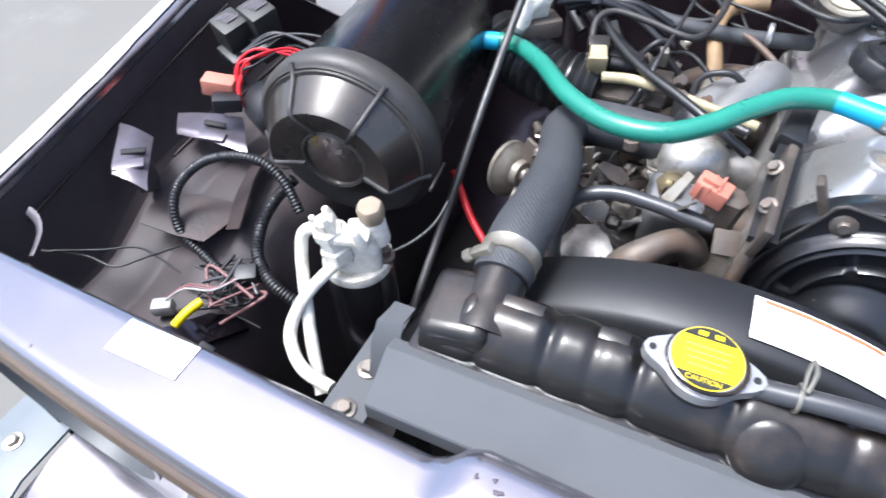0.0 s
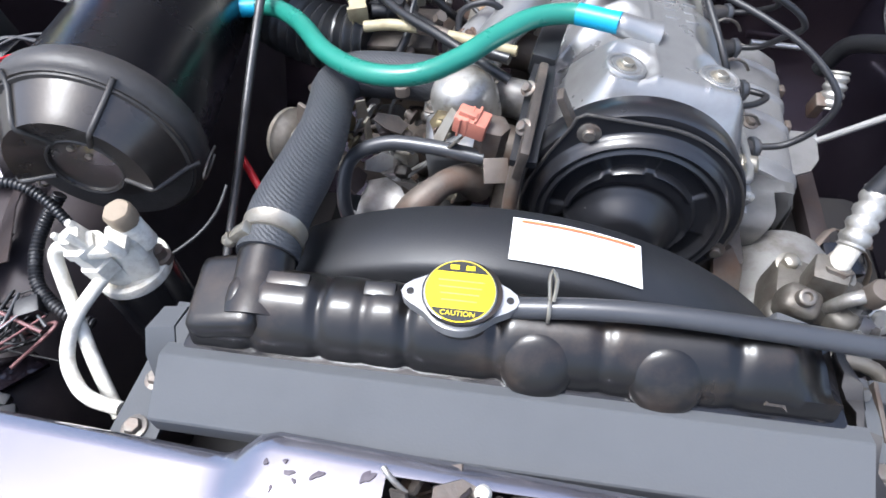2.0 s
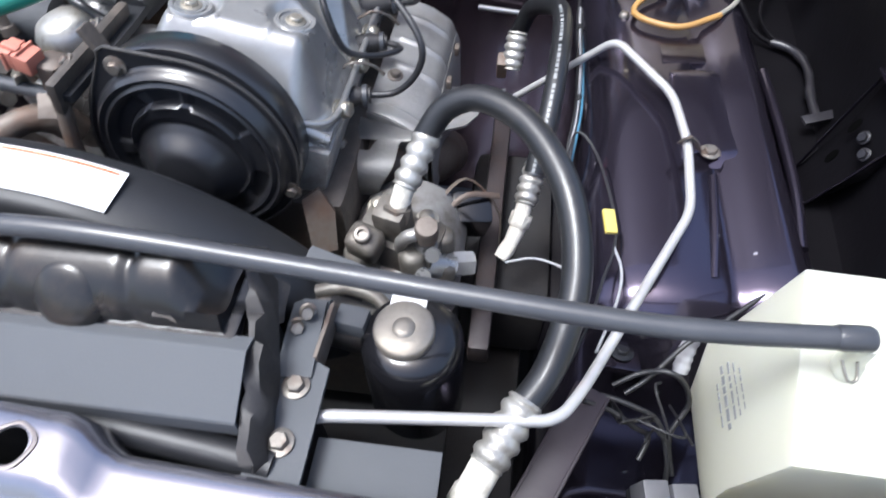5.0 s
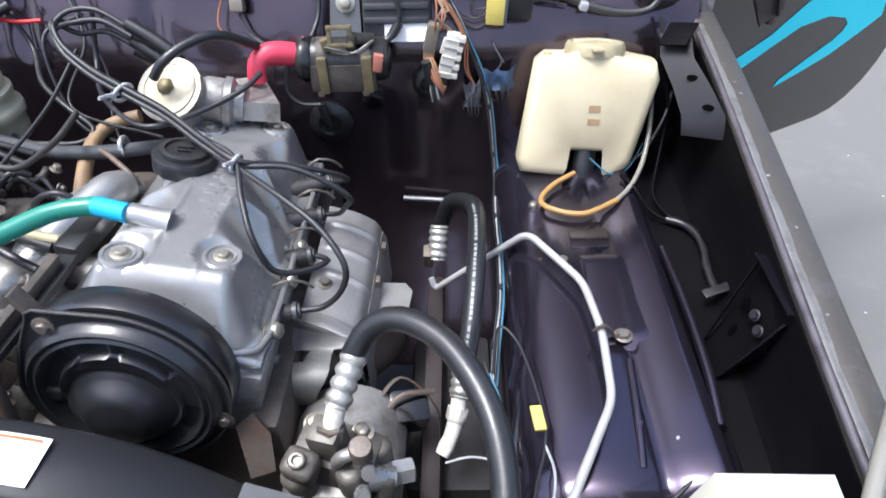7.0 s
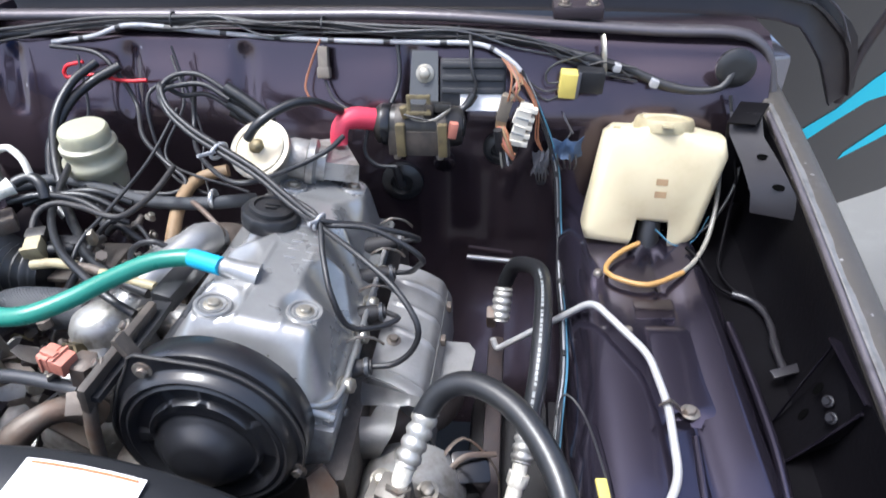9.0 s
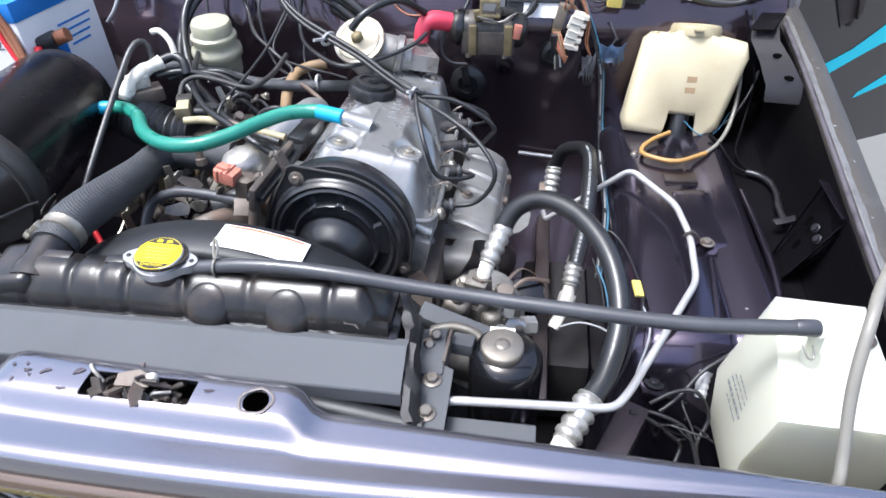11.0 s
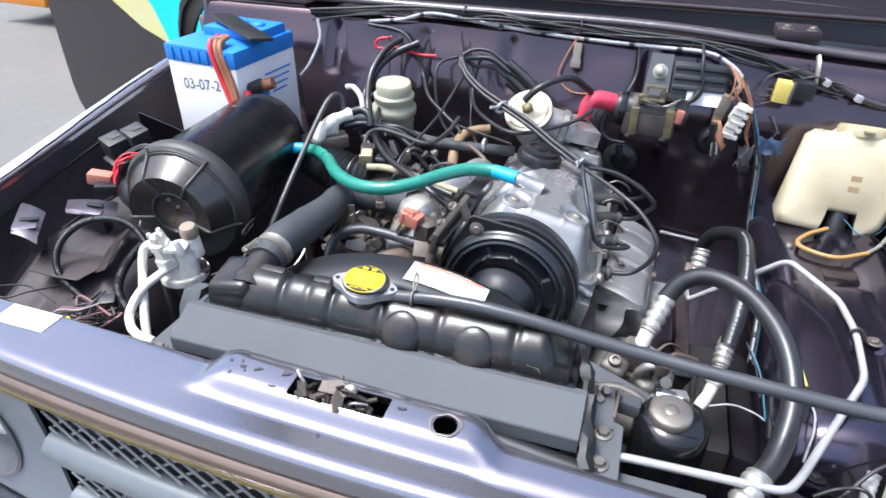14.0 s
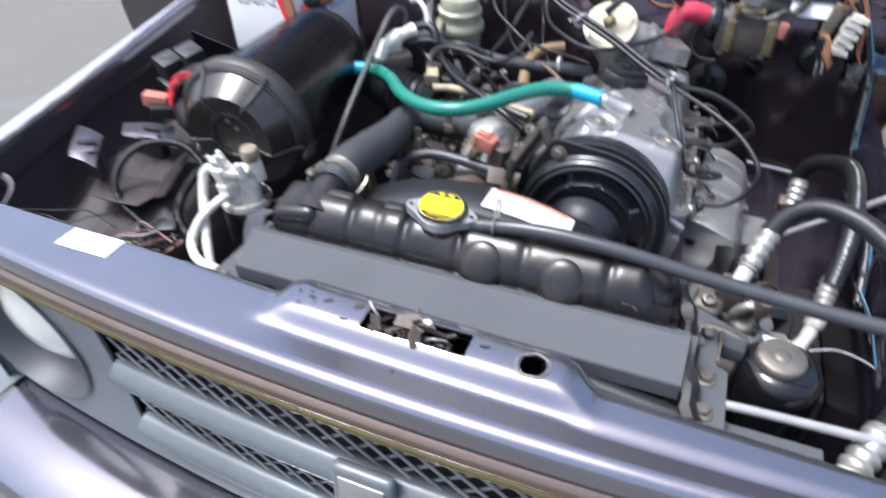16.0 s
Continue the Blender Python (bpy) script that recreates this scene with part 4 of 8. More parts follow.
part("clamp_box", box((0.022, 0.016, 0.016), pose(0.247, 0.058, 0.905, 0, 0, -8), 0.003), gunmetal, rad)
rt = random.Random(31)
rows = []
for i in range(17):
    u = i / 16
    p = Vector((0.194, 0.060, 0.972)).lerp(Vector((0.207, 0.006, 0.952)), min(1, u * 2)).lerp(Vector((0.214, -0.052, 0.930)), max(0.0, u * 2 - 1))
    rows.append([p + Vector((0.002 * rt.uniform(-1, 1) - 0.004, 0, 0.003 * rt.uniform(-1, 1))), p + Vector((0.003 + 0.003 * rt.uniform(-1, 1), 0.002 * rt.uniform(-1, 1), 0.004 * rt.uniform(-1, 1))), p + Vector((0.007 + 0.004 * rt.uniform(-1, 1), 0, -0.010)), p + Vector((0.009, 0, -0.030))])
part("torn_seal", sheet(rows, 0.0015), boot_rubber, rad, "torn dirty black rubber seal")
part("crumpled_end", sheet([[(0.150 + 0.058 * a / 7, 0.012 + 0.052 * b / 7, 0.968 - 0.040 * (a / 7) ** 2 + 0.004 * math.sin(a * 2.3 + b * 1.7) + 0.003 * math.sin(b * 3.1 - a)) for b in range(8)] for a in range(8)], 0.002), grime, rad, "crumpled grimy tank end")
for q in ((0.216, 0.043, 0.918), (0.221, 0.052, 0.922)):
    part("end_bolt", hexbolt(axis(q, (q[0] + 0.02, q[1] - 0.05, q[2] + 0.06)), 0.0045, 0.010, 1.3), bolt_steel, rad)
part("filler_neck", lathe([(0.0195, 0), (0.0195, 0.016), (0.023, 0.018), (0.023, 0.020)], pose(-0.020, 0.040, 0.984, -4, 3, 0), 28), tank_black, rad)

cm = pose(-0.020, 0.040, 1.004, 4, 3, 2)
outline = []
for i in range(48):
    a = 2 * math.pi * i / 48
    k = 0.0222 + 0.0115 * max(0.0, abs(math.cos(a))) ** 16
    outline.append((k * math.cos(a), k * math.sin(a)))
rcap = part("radiator_cap", prism(outline, -0.011, -0.003, cm, 0.002), alu_bright, rad, "bright pressed cap with yellow caution sticker")
part("dome", lathe([(0.0212, -0.004), (0.0210, 0.0005), (0.0206, 0.0022), (0.0200, 0.0026)], cm, 36), alu_bright, rcap)
for sx in (-1, 1):
    part("ear_hole", lathe([(0.0022, 0), (0.0022, 0.0004)], cm @ pose(sx * 0.0285, 0, -0.0030), 12), dark_void, rcap)
part("sticker", lathe([(0.0198, 0.0026), (0.0198, 0.0030)], cm, 36), yellow, rcap, "yellow and black caution sticker")
for sy in (1, -1):
    seg = [(0.0192 * math.cos(a), sy * 0.0192 * math.sin(a)) for a in [radians(38 + 104 * i / 12) for i in range(13)]]
    if sy > 0:
        part("print_band", prism(seg, 0.0030, 0.0032, cm), black_ink, rcap)
        for dx in (-0.0045, 0.0045):
            part("print_mark", box((0.005, 0.0028, 0.0003), cm @ pose(dx, 0.0148, 0.0034), 0), yellow, rcap)
    else:
        part("print_band", prism(seg[::-1], 0.0030, 0.0032, cm), black_ink, rcap)
for k in range(4):
    part("print_line", box((0.026 - 0.002 * k, 0.0007, 0.0002), cm @ pose(0, 0.006 - 0.0042 * k, 0.0032), 0), tan_hose, rcap)


def text(words, size, m, mat, parent, name="writing"):
    c = bpy.data.curves.new(name, "FONT")
    c.body, c.size, c.align_x, c.align_y, c.extrude = words, size, "CENTER", "CENTER", 0.00012
    tmp = new("tmp", c)
    bpy.context.view_layer.update()
    me = bpy.data.meshes.new_from_object(tmp.evaluated_get(bpy.context.evaluated_depsgraph_get()))
    bpy.data.objects.remove(tmp)
    me.transform(m)
    me.materials.clear()
    me.materials.append(mat)
    ob = new(name, me)
    ob.parent = parent
    return ob


text("CAUTION", 0.0043, cm @ pose(0, -0.0147, 0.0034), yellow, rcap)

# fan shroud: an arched black ring with a label
shroud = thing("fan_shroud", "black arched plastic fan shroud with warning label", "fan shroud")
SC, SR = Vector((-0.012, 0.0, 0.711)), 0.270
rows = []
for i in range(41):
    a = radians(25 + 130 * i / 40)
    c, s = math.cos(a), math.sin(a)
    rows.append([(SC.x + k * c, y, SC.z + k * s) for k, y in ((SR - 0.03, 0.070), (SR - 0.004, 0.072), (SR + 0.002, 0.078), (SR - 0.003, 0.128), (SR - 0.008, 0.133), (SR - 0.03, 0.134))])
part("ring", sheet(rows, 0.002), grey_plastic, shroud)
lab = sheet([[(SC.x + (SR + 0.003) * math.cos(a), y, SC.z + (SR + 0.003 - 0.0002) * math.sin(a) - (y - 0.085) * 0.06 + 0.0008) for y in (0.082, 0.098, 0.118)]
             for a in [radians(86.8 - 18.2 * i / 10) for i in range(11)]], 0.0004)
label = part("label", lab, white_label, shroud, "white paper label with orange line")
part("print_line", sheet([[(SC.x + (SR + 0.0042) * math.cos(a), y, SC.z + (SR + 0.0042) * math.sin(a) - (y - 0.085) * 0.06 + 0.0008) for y in (0.1135, 0.1155)]
                          for a in [radians(85.6 - 16.0 * i / 10) for i in range(11)]], 0.0002), orange_ink, label)

# overflow tube to the tank
over = thing("overflow_hose", "long grey rubber overflow hose lying across the bay", "hose")
part("tube", tube([(0.000, 0.042, 0.990), (0.020, 0.042, 0.993), (0.05, 0.042, 0.998), (0.09, 0.042, 1.000), (0.14, 0.042, 0.997), (0.20, 0.043, 0.989), (0.26, 0.042, 0.984), (0.32, 0.038, 0.983), (0.43, 0.031, 0.984), (0.52, 0.033, 0.988)], 0.0064, 14), grey_rubber, over)
part("clip", tube([(0.030, 0.042 + 0.0078 * math.cos(a), 0.995 + 0.0078 * math.sin(a)) for a in [0.5 * k for k in range(13)]], 0.0012, 6), zinc, over)
part("clip_tail", tube([(0.030, 0.042, 1.004), (0.029, 0.048, 1.012), (0.030, 0.052, 1.018), (0.033, 0.048, 1.013), (0.032, 0.041, 1.004)], 0.0012, 6), zinc, over)
part("end_collar", lathe([(0.0064, -0.012), (0.0070, -0.010), (0.0071, 0.004), (0.0060, 0.006), (0.0040, 0.006), (0.0036, 0.0)], axis((0.524, 0.0333, 0.9884), (0.60, 0.036, 0.991)), 16), grey_rubber, over)

# coolant tank on the right
ctank = thing("coolant_tank", "milky white plastic coolant expansion tank", "coolant tank")
tb = bmesh.new()
TANK = [[(0.505, 0.002, 0.788), (0.606, -0.004, 0.788), (0.606, 0.090, 0.788), (0.505, 0.092, 0.788)],
        [(0.496, -0.008, 0.862), (0.615, -0.012, 0.862), (0.615, 0.096, 0.862), (0.496, 0.096, 0.862)],
        [(0.506, -0.014, 0.930), (0.606, -0.014, 0.926), (0.594, 0.092, 0.962), (0.518, 0.090, 0.968)]]
tv = [[tb.verts.new(p) for p in ring] for ring in TANK]
for lo, hi in zip(tv, tv[1:]):
    for i in range(4):
        tb.faces.new((lo[i], lo[(i + 1) % 4], hi[(i + 1) % 4], hi[i]))
tb.faces.new(tv[0][::-1])
tb.faces.new(tv[-1])
bevel(tb, 0.014, 4, 12)
part("body", tb, white_plastic, ctank)
part("top_nub", lathe([(0.006, 0), (0.006, 0.006), (0.004, 0.008)], pose(0.588, 0.060, 0.950, 20, 0, 0), 12), bolt_steel, ctank)
part("spout", lathe([(0.009, -0.010), (0.008, 0.010), (0.0058, 0.012), (0.0058, 0.040)], axis((0.538, 0.040, 0.944), (0.530, 0.0335, 0.990)), 16), white_plastic, ctank)
def tank_side(z):
    return 0.496 + 0.0112 * (z - 0.862) / 0.068


for k, (z, y0, y1, hgt) in enumerate(((0.868, 0.030, 0.060, 0.0022), (0.876, 0.026, 0.066, 0.0045), (0.884, 0.030, 0.062, 0.003), (0.890, 0.030, 0.062, 0.0018), (0.896, 0.032, 0.058, 0.0018))):
    rp = random.Random(k)
    y = y0
    while y < y1:
        step = rp.uniform(0.003, 0.009)
        part("print_bar", box((0.0005, step, hgt * 0.7), pose(tank_side(z) - 0.0004, y + step / 2, z, 0, 12, 0), 0), print_grey, ctank)
        y += step + 0.0018

# upper radiator hose
uh = thing("radiator_hose", "black braided rubber upper radiator hose", "hose")
part("hose", tube([(-0.153, 0.070, 0.978), (-0.154, 0.105, 0.982), (-0.153, 0.15, 0.976), (-0.157, 0.205, 0.964), (-0.168, 0.255, 0.949), (-0.176, 0.292, 0.939), (-0.166, 0.316, 0.936), (-0.140, 0.318, 0.937), (-0.085, 0.322, 0.932)], 0.0205, 20, radius=lambda s: 1.0 + 0.05 * math.sin(s * 26)), hose_fabric, uh)
cl = part("hose_clamp", lathe([(0.0210, -0.0062), (0.0222, -0.0060), (0.0216, -0.0040), (0.0216, 0.0040), (0.0222, 0.0060), (0.0210, 0.0062)], axis((-0.1535, 0.086, 0.9805), (-0.1545, 0.17, 0.983)), 36), zinc, uh, "worm-drive steel clamp band")
part("screw", box((0.018, 0.009, 0.008), pose(-0.168, 0.076, 0.994, 0, -40, 0), 0.002), zinc, cl)
part("screw_head", lathe([(0.005, 0), (0.005, 0.006), (0.004, 0.007)], axis((-0.176, 0.076, 0.988), (-0.19, 0.07, 0.975)), 6), zinc, cl)

# ---- air filter ----
af = thing("air_filter", "large black cylindrical air filter housing", "air filter")
A0, A1 = Vector((-0.343, 0.184, 0.960)), Vector((-0.366, 0.465, 0.968))
am = axis(A0, A1) @ Matrix.Scale(0.88, 4)
part("canister", lathe([(0.090, 0.0), (0.092, 0.01), (0.088, 0.02), (0.078, 0.23), (0.073, 0.262), (0.06, 0.276)], am, 44), canister_black, af, "glossy black scratched steel canister")
lid = part("lid", lathe([(0.094, 0.016), (0.097, 0.010), (0.097, -0.006), (0.092, -0.010), (0.089, -0.012), (0.088, -0.016)], am, 48), lid_worn, af, "dusty black plastic lid, half domed and ribbed")
# the lid's face: flat below, a swollen half dome above, a round boss in the middle
LUP = 1.0 if (am.to_3x3() @ Vector((0, 1, 0))).z > 0 else -1.0
rows = []
for i in range(241):
    a = 2 * math.pi * i / 240
    row = []
    for j in range(23):
        r = 0.0905 * (1 - j / 22) + 0.0325 * (j / 22)
        t = j / 22
        up = step01(-0.0150, -0.0120, r * math.sin(a - radians(4)))
        dome = 0.034 * max(0.0, min(1.0, (t - 0.09) / 0.36)) * (1 - 0.34 * max(0.0, min(1.0, (t - 0.45) / 0.55)))
        row.append(am @ Vector((r * math.cos(a), LUP * r * math.sin(a), -0.014 - dome * up - 0.004 * t * (1 - up))))
    rows.append(row)
face_bm = sheet(rows)
bmesh.ops.remove_doubles(face_bm, verts=face_bm.verts, dist=0.0002)
part("lid_face", face_bm, filter_plastic, lid)
part("boss_rim", lathe([(0.0352, -0.030), (0.0352, -0.0372), (0.0335, -0.0382), (0.0318, -0.0375)], am, 40, open_ends=True), lid_worn, lid)
part("boss", lathe([(0.034, -0.010), (0.034, -0.036), (0.0315, -0.037), (0.0305, -0.034), (0.01, -0.034)], am, 40), filter_plastic, lid)
for sg in (-1, 1):
    ca, sa = math.cos(radians(4)), math.sin(radians(4))
    ch = [(sg * u, -0.0125, z) for u, z in ((0.033, -0.0375), (0.046, -0.0415), (0.060, -0.0470), (0.068, -0.041), (0.083, -0.019), (0.093, -0.010))]
    part("rib", tube([am @ Vector((u * ca - v * sa, LUP * (u * sa + v * ca), z)) for u, v, z in ch], 0.0026, 8), lid_worn, lid)
for k in (-45, 15):
    a = radians(LUP * (80 - k))
    p = []
    for r, z in ((0.034, -0.0370), (0.048, -0.042), (0.062, -0.0475), (0.070, -0.041), (0.085, -0.017), (0.096, -0.009)) if abs(k) < 80 else ((0.034, -0.036), (0.055, -0.034), (0.075, -0.027), (0.088, -0.018), (0.096, -0.009)):
        p.append((r * math.cos(a), r * math.sin(a), z))
    part("rib", tube([am @ Vector(q) for q in p], 0.0024, 8, radius=lambda s: 1.0), lid_worn, lid)
for q in ((-0.008, 0.012), (0.004, 0.022)):
    part("screw", lathe([(0.003, -0.033), (0.003, -0.036)], am @ pose(q[0], q[1], 0), 8), zinc, lid)
for a in (200, 330):
    c, s = math.cos(radians(a)), math.sin(radians(a))
    part("wire_clip", tube([am @ Vector((0.098 * c + 0.006 * s * k, 0.098 * s - 0.006 * c * k, z)) for k, z in ((-1, 0.02), (-1.5, 0.0), (-0.6, -0.014), (0.6, -0.014), (1.5, 0.0), (1, 0.02))], 0.0013, 8), bolt_steel, af)
inlet = thing("intake_duct", "black accordion rubber intake duct", "duct")
part("bellows", tube([(-0.300, 0.425, 0.940), (-0.255, 0.405, 0.930), (-0.21, 0.39, 0.926), (-0.165, 0.385, 0.925)], 0.031, 20, step=0.0022, radius=lambda s: 1 + 0.10 * math.sin(s * 2 * math.pi / 0.011)), black_rubber, inlet)

# ---- air-conditioning receiver drier ----
dr = thing("receiver_drier", "black canister with whitened aluminium valve head", "receiver drier")
part("can", lathe([(0.029, -0.17), (0.031, -0.165), (0.031, -0.004), (0.029, 0.0)], pose(-0.284, 0.087, 0.922) @ Matrix.Scale(0.93, 4), 30), gloss_black, dr)
head = part("head", lathe([(0.0305, -0.004), (0.0315, 0.003), (0.0305, 0.006), (0.027, 0.007), (0.0262, 0.0045), (0.012, 0.0045)], pose(-0.284, 0.087, 0.922) @ Matrix.Scale(0.93, 4), 30), white_metal, dr, "whitened cast valve head")
part("block", box((0.024, 0.022, 0.046), pose(-0.272, 0.085, 0.946, 0, 0, 25), 0.005, 3), white_metal, head)
pm = pose(-0.262, 0.088, 0.972, 8, 0, 0)
part("service_port", lathe([(0.009, -0.02), (0.009, 0.004), (0.007, 0.006), (0.007, 0.010)], pm, 16), white_metal, head)
part("dust_cap", lathe([(0.0095, 0.008), (0.010, 0.010), (0.010, 0.020), (0.0085, 0.022)], pm, 20, wobble=lambda a, z: 1 + 0.04 * math.sin(a * 14)), tan_cap, head, "tan knurled dust cap")
part("fitting", lathe([(0.013, -0.02), (0.013, -0.008), (0.0105, -0.007), (0.0105, 0.004), (0.012, 0.005), (0.012, 0.012), (0.008, 0.014), (0.008, 0.022), (0.005, 0.024)], pose(-0.289, 0.068, 0.964, 6, -6, 0), 6), white_metal, head)
part("port", lathe([(0.0085, -0.002), (0.0085, 0.003), (0.0058, 0.004), (0.0058, 0.012), (0.0040, 0.013)], pose(-0.262, 0.094, 0.927), 12), iron, head, "rusty port bolt")
for q, r in (((-0.292, 0.074, 0.985), 0.0035), ((-0.285, 0.062, 0.987), 0.003), ((-0.298, 0.064, 0.983), 0.003), ((-0.262, 0.064, 0.980), 0.004)):
    part("stub", lathe([(r, -0.012), (r, 0.002), (r * 0.7, 0.006)], pose(*q, 12, -10, 0), 8), white_metal, head)
part("clamp_plate", box((0.036, 0.016, 0.008), pose(-0.276, 0.070, 0.970, 6, 0, 15), 0.003), white_metal, head)
part("valve_body", lathe([(0.0135, -0.034), (0.0140, -0.022), (0.0120, -0.018), (0.0125, -0.004), (0.0105, 0.0), (0.0105, 0.006)], pose(-0.290, 0.076, 0.960, 6, -6, 0), 16, wobble=lambda a, z: 1 + 0.05 * math.sin(3 * a + 260 * z)), white_metal, head)
pa = thing("refrigerant_pipe", "white aluminium refrigerant pipes bent down", "pipe")
part("pipe", bent_pipe([(-0.289, 0.068, 0.976), (-0.314, 0.066, 0.968), (-0.314, 0.056, 0.945), (-0.285, 0.012, 0.908), (-0.262, -0.016, 0.885)], 0.0050, 12, 0.018), white_metal, pa)
part("pipe", bent_pipe([(-0.284, 0.070, 0.944), (-0.296, 0.030, 0.936), (-0.302, 0.007, 0.914), (-0.276, -0.016, 0.912), (-0.245, -0.020, 0.912)], 0.0050, 12, 0.018), white_metal, pa)

# ---- engine ----
eng = thing("engine", "four-cylinder engine with cast aluminium valve cover", "engine")
part("block", bx(-0.03, 0.20, 0.20, 0.60, 0.44, 0.85, 0.012), grime, eng, "oily dark engine block")
vm = pose(0.098, 0.40, 0.903, -5, 13, 0)
part("cylinder_head", box((0.185, 0.36, 0.06), vm @ pose(0, 0, -0.035), 0.006), alu_dirty, eng, "stained aluminium cylinder head")
# valve cover: a plateau with a sloping nose, steep flanks and bowls round its bolts
BOLTS = ((-0.040, -0.125), (0.040, -0.108), (0.034, 0.15), (-0.036, 0.12))


def soft_min(a, b, k=0.006):
    h = max(0.0, min(1.0, 0.5 + 0.5 * (b - a) / k))
    return b + (a - b) * h - k * h * (1 - h)


def cover_height(x, y):
    waist = 0.010 * step01(0.02, 0.07, y) * (1 - step01(0.09, 0.13, y))
    wide = 0.082 - waist - 0.004 * step01(-0.02, 0.05, y)
    h = 0.071 - 0.004 * step01(0.085, 0.11, y)
    ex = max(abs(x) - (wide - 0.034), 0.0)
    ey = max(-0.137 - y, 0.0) * 0.78 + max(y - 0.158, 0.0) * 1.2
    edge = 0.034 - math.hypot(ex, ey)
    h = soft_min(h, 0.007 + 2.15 * edge, 0.012)
    h = max(h, 0.007 + 0.6 * (edge + 0.006))
    crease = math.exp(-((x + 0.017) / 0.0016) ** 2) + math.exp(-((x - 0.025) / 0.0016) ** 2)
    h += 0.0016 * crease * step01(-0.145, -0.138, y) * (1 - step01(-0.02, -0.01, y))
    for bx_, by_ in BOLTS:
        d = math.hypot(x - bx_, y - by_)
        out = max(0.0, (x - bx_) * (1 if bx_ > 0 else -1))
        h = soft_min(h, 0.0640 + max(0.0, d - 0.018) * 1.2 + (0.0 if out < 0.012 else 0.004), 0.003)
    for yy in (-0.055, 0.015, 0.085):
        d = math.hypot((abs(x) - 0.088) * 0.8, y - yy)
        h = soft_min(h, 0.012 + max(0.0, d - 0.012) * 1.5, 0.006)
    return max(h, 0.006)


rows = []
for i in range(121):
    y = -0.178 + 0.360 * i / 120
    rows.append([(x, y, cover_height(x, y)) for x in [-0.086 + 0.172 * j / 86 for j in range(87)]])
vb = sheet(rows)
vb.transform(vm)
vc = part("valve_cover", vb, alu, eng, "cast aluminium valve cover with raised marks")
part("flange", box((0.180, 0.362, 0.012), vm @ pose(0, 0.007, 0.001), 0.003), alu, vc)
part("gasket_lip", tube([vm @ Vector(p) for p in ((-0.088, -0.172, 0.008), (-0.04, -0.178, 0.020), (0.0, -0.179, 0.024), (0.04, -0.178, 0.020), (0.088, -0.172, 0.004))], 0.005, 10), alu, vc)
for (x, y) in ((-0.040, -0.125), (0.040, -0.108), (0.034, 0.15), (-0.036, 0.12)):
    part("bolt_boss", lathe([(0.0178, 0.056), (0.0172, 0.0655), (0.0160, 0.0672), (0.0138, 0.0670), (0.0130, 0.0652), (0.0118, 0.0652), (0.0112, 0.0665), (0.0100, 0.0662)], vm @ pose(x, y, 0), 32), alu, vc)
    part("bolt", hexbolt(vm @ pose(x, y, 0.0655), 0.0058, 0.004), zinc, vc)
for zz, rr in ((0.012, 0.0032), (0.002, 0.0036), (-0.010, 0.004)):
    part("gasket_edge", tube([vm @ Vector(p) for p in ((0.089, 0.17, zz), (0.090, 0.05, zz), (0.090, -0.10, zz), (0.088, -0.150, zz), (0.074, -0.171, zz + 0.004), (0.04, -0.178, zz + 0.008), (0.0, -0.179, zz + 0.010))], rr, 8), alu, vc)
for yy in (-0.132, -0.060, -0.002, 0.062):
    part("side_bolt", hexbolt(axis(vm @ Vector((0.088, yy, 0.006)), vm @ Vector((0.16, yy - 0.02, 0.05))), 0.0076, 0.011, 1.3), zinc, vc)
for k in range(5):
    for j in range(2):
        part("raised_mark", box((0.012, 0.0032, 0.0034), vm @ pose(0.004 + 0.019 * j, -0.035 + 0.0155 * k, 0.0705, 0, 0, 4), 0.001), alu, vc)
oc = part("oil_cap", lathe([(0.031, 0.060), (0.032, 0.064), (0.032, 0.074), (0.030, 0.077), (0.010, 0.078)], vm @ pose(-0.036, 0.030, 0.004), 48, wobble=lambda a, z: 1 + 0.02 * math.sin(a * 12)), black_plastic, eng, "black plastic oil filler cap")
part("grip", lathe([(0.024, 0.078), (0.0235, 0.082), (0.019, 0.083), (0.018, 0.080), (0.006, 0.080)], vm @ pose(-0.036, 0.030, 0.004), 32), black_plastic, oc)
part("grip_mark", box((0.016, 0.003, 0.002), vm @ pose(-0.036, 0.034, 0.0855, 0, 0, 10), 0.0006), black_plastic, oc)
part("grip_mark", box((0.012, 0.003, 0.002), vm @ pose(-0.036, 0.027, 0.0855, 0, 0, 10), 0.0006), black_plastic, oc)
part("hose_stub", lathe([(0.0135, -0.010), (0.0122, -0.004), (0.0108, 0.006), (0.0100, 0.018), (0.0098, 0.026), (0.008, 0.0275)], axis((0.092, 0.328, 0.985), (0.062, 0.3275, 0.996)), 24), alu, eng, "bright cast hose stub")
# timing cover: pressed black plate with an ear, two ridges, pockets and an offset dome
TF = Vector((-0.017, -0.996, 0.080)).normalized()
TX = Vector((0, 0, 1)).cross(-TF).normalized() * -1
TU = TF.cross(TX).normalized()
tm = Matrix(((TX.x, TU.x, TF.x, 0.088), (TX.y, TU.y, TF.y, 0.1955), (TX.z, TU.z, TF.z, 0.911), (0, 0, 0, 1)))
POCKETS = ((120, 174), (83, 114), (27, 76), (-48, -12), (186, 232))


def bump_at(v, c, w):
    return math.exp(-((v - c) / w) ** 2)


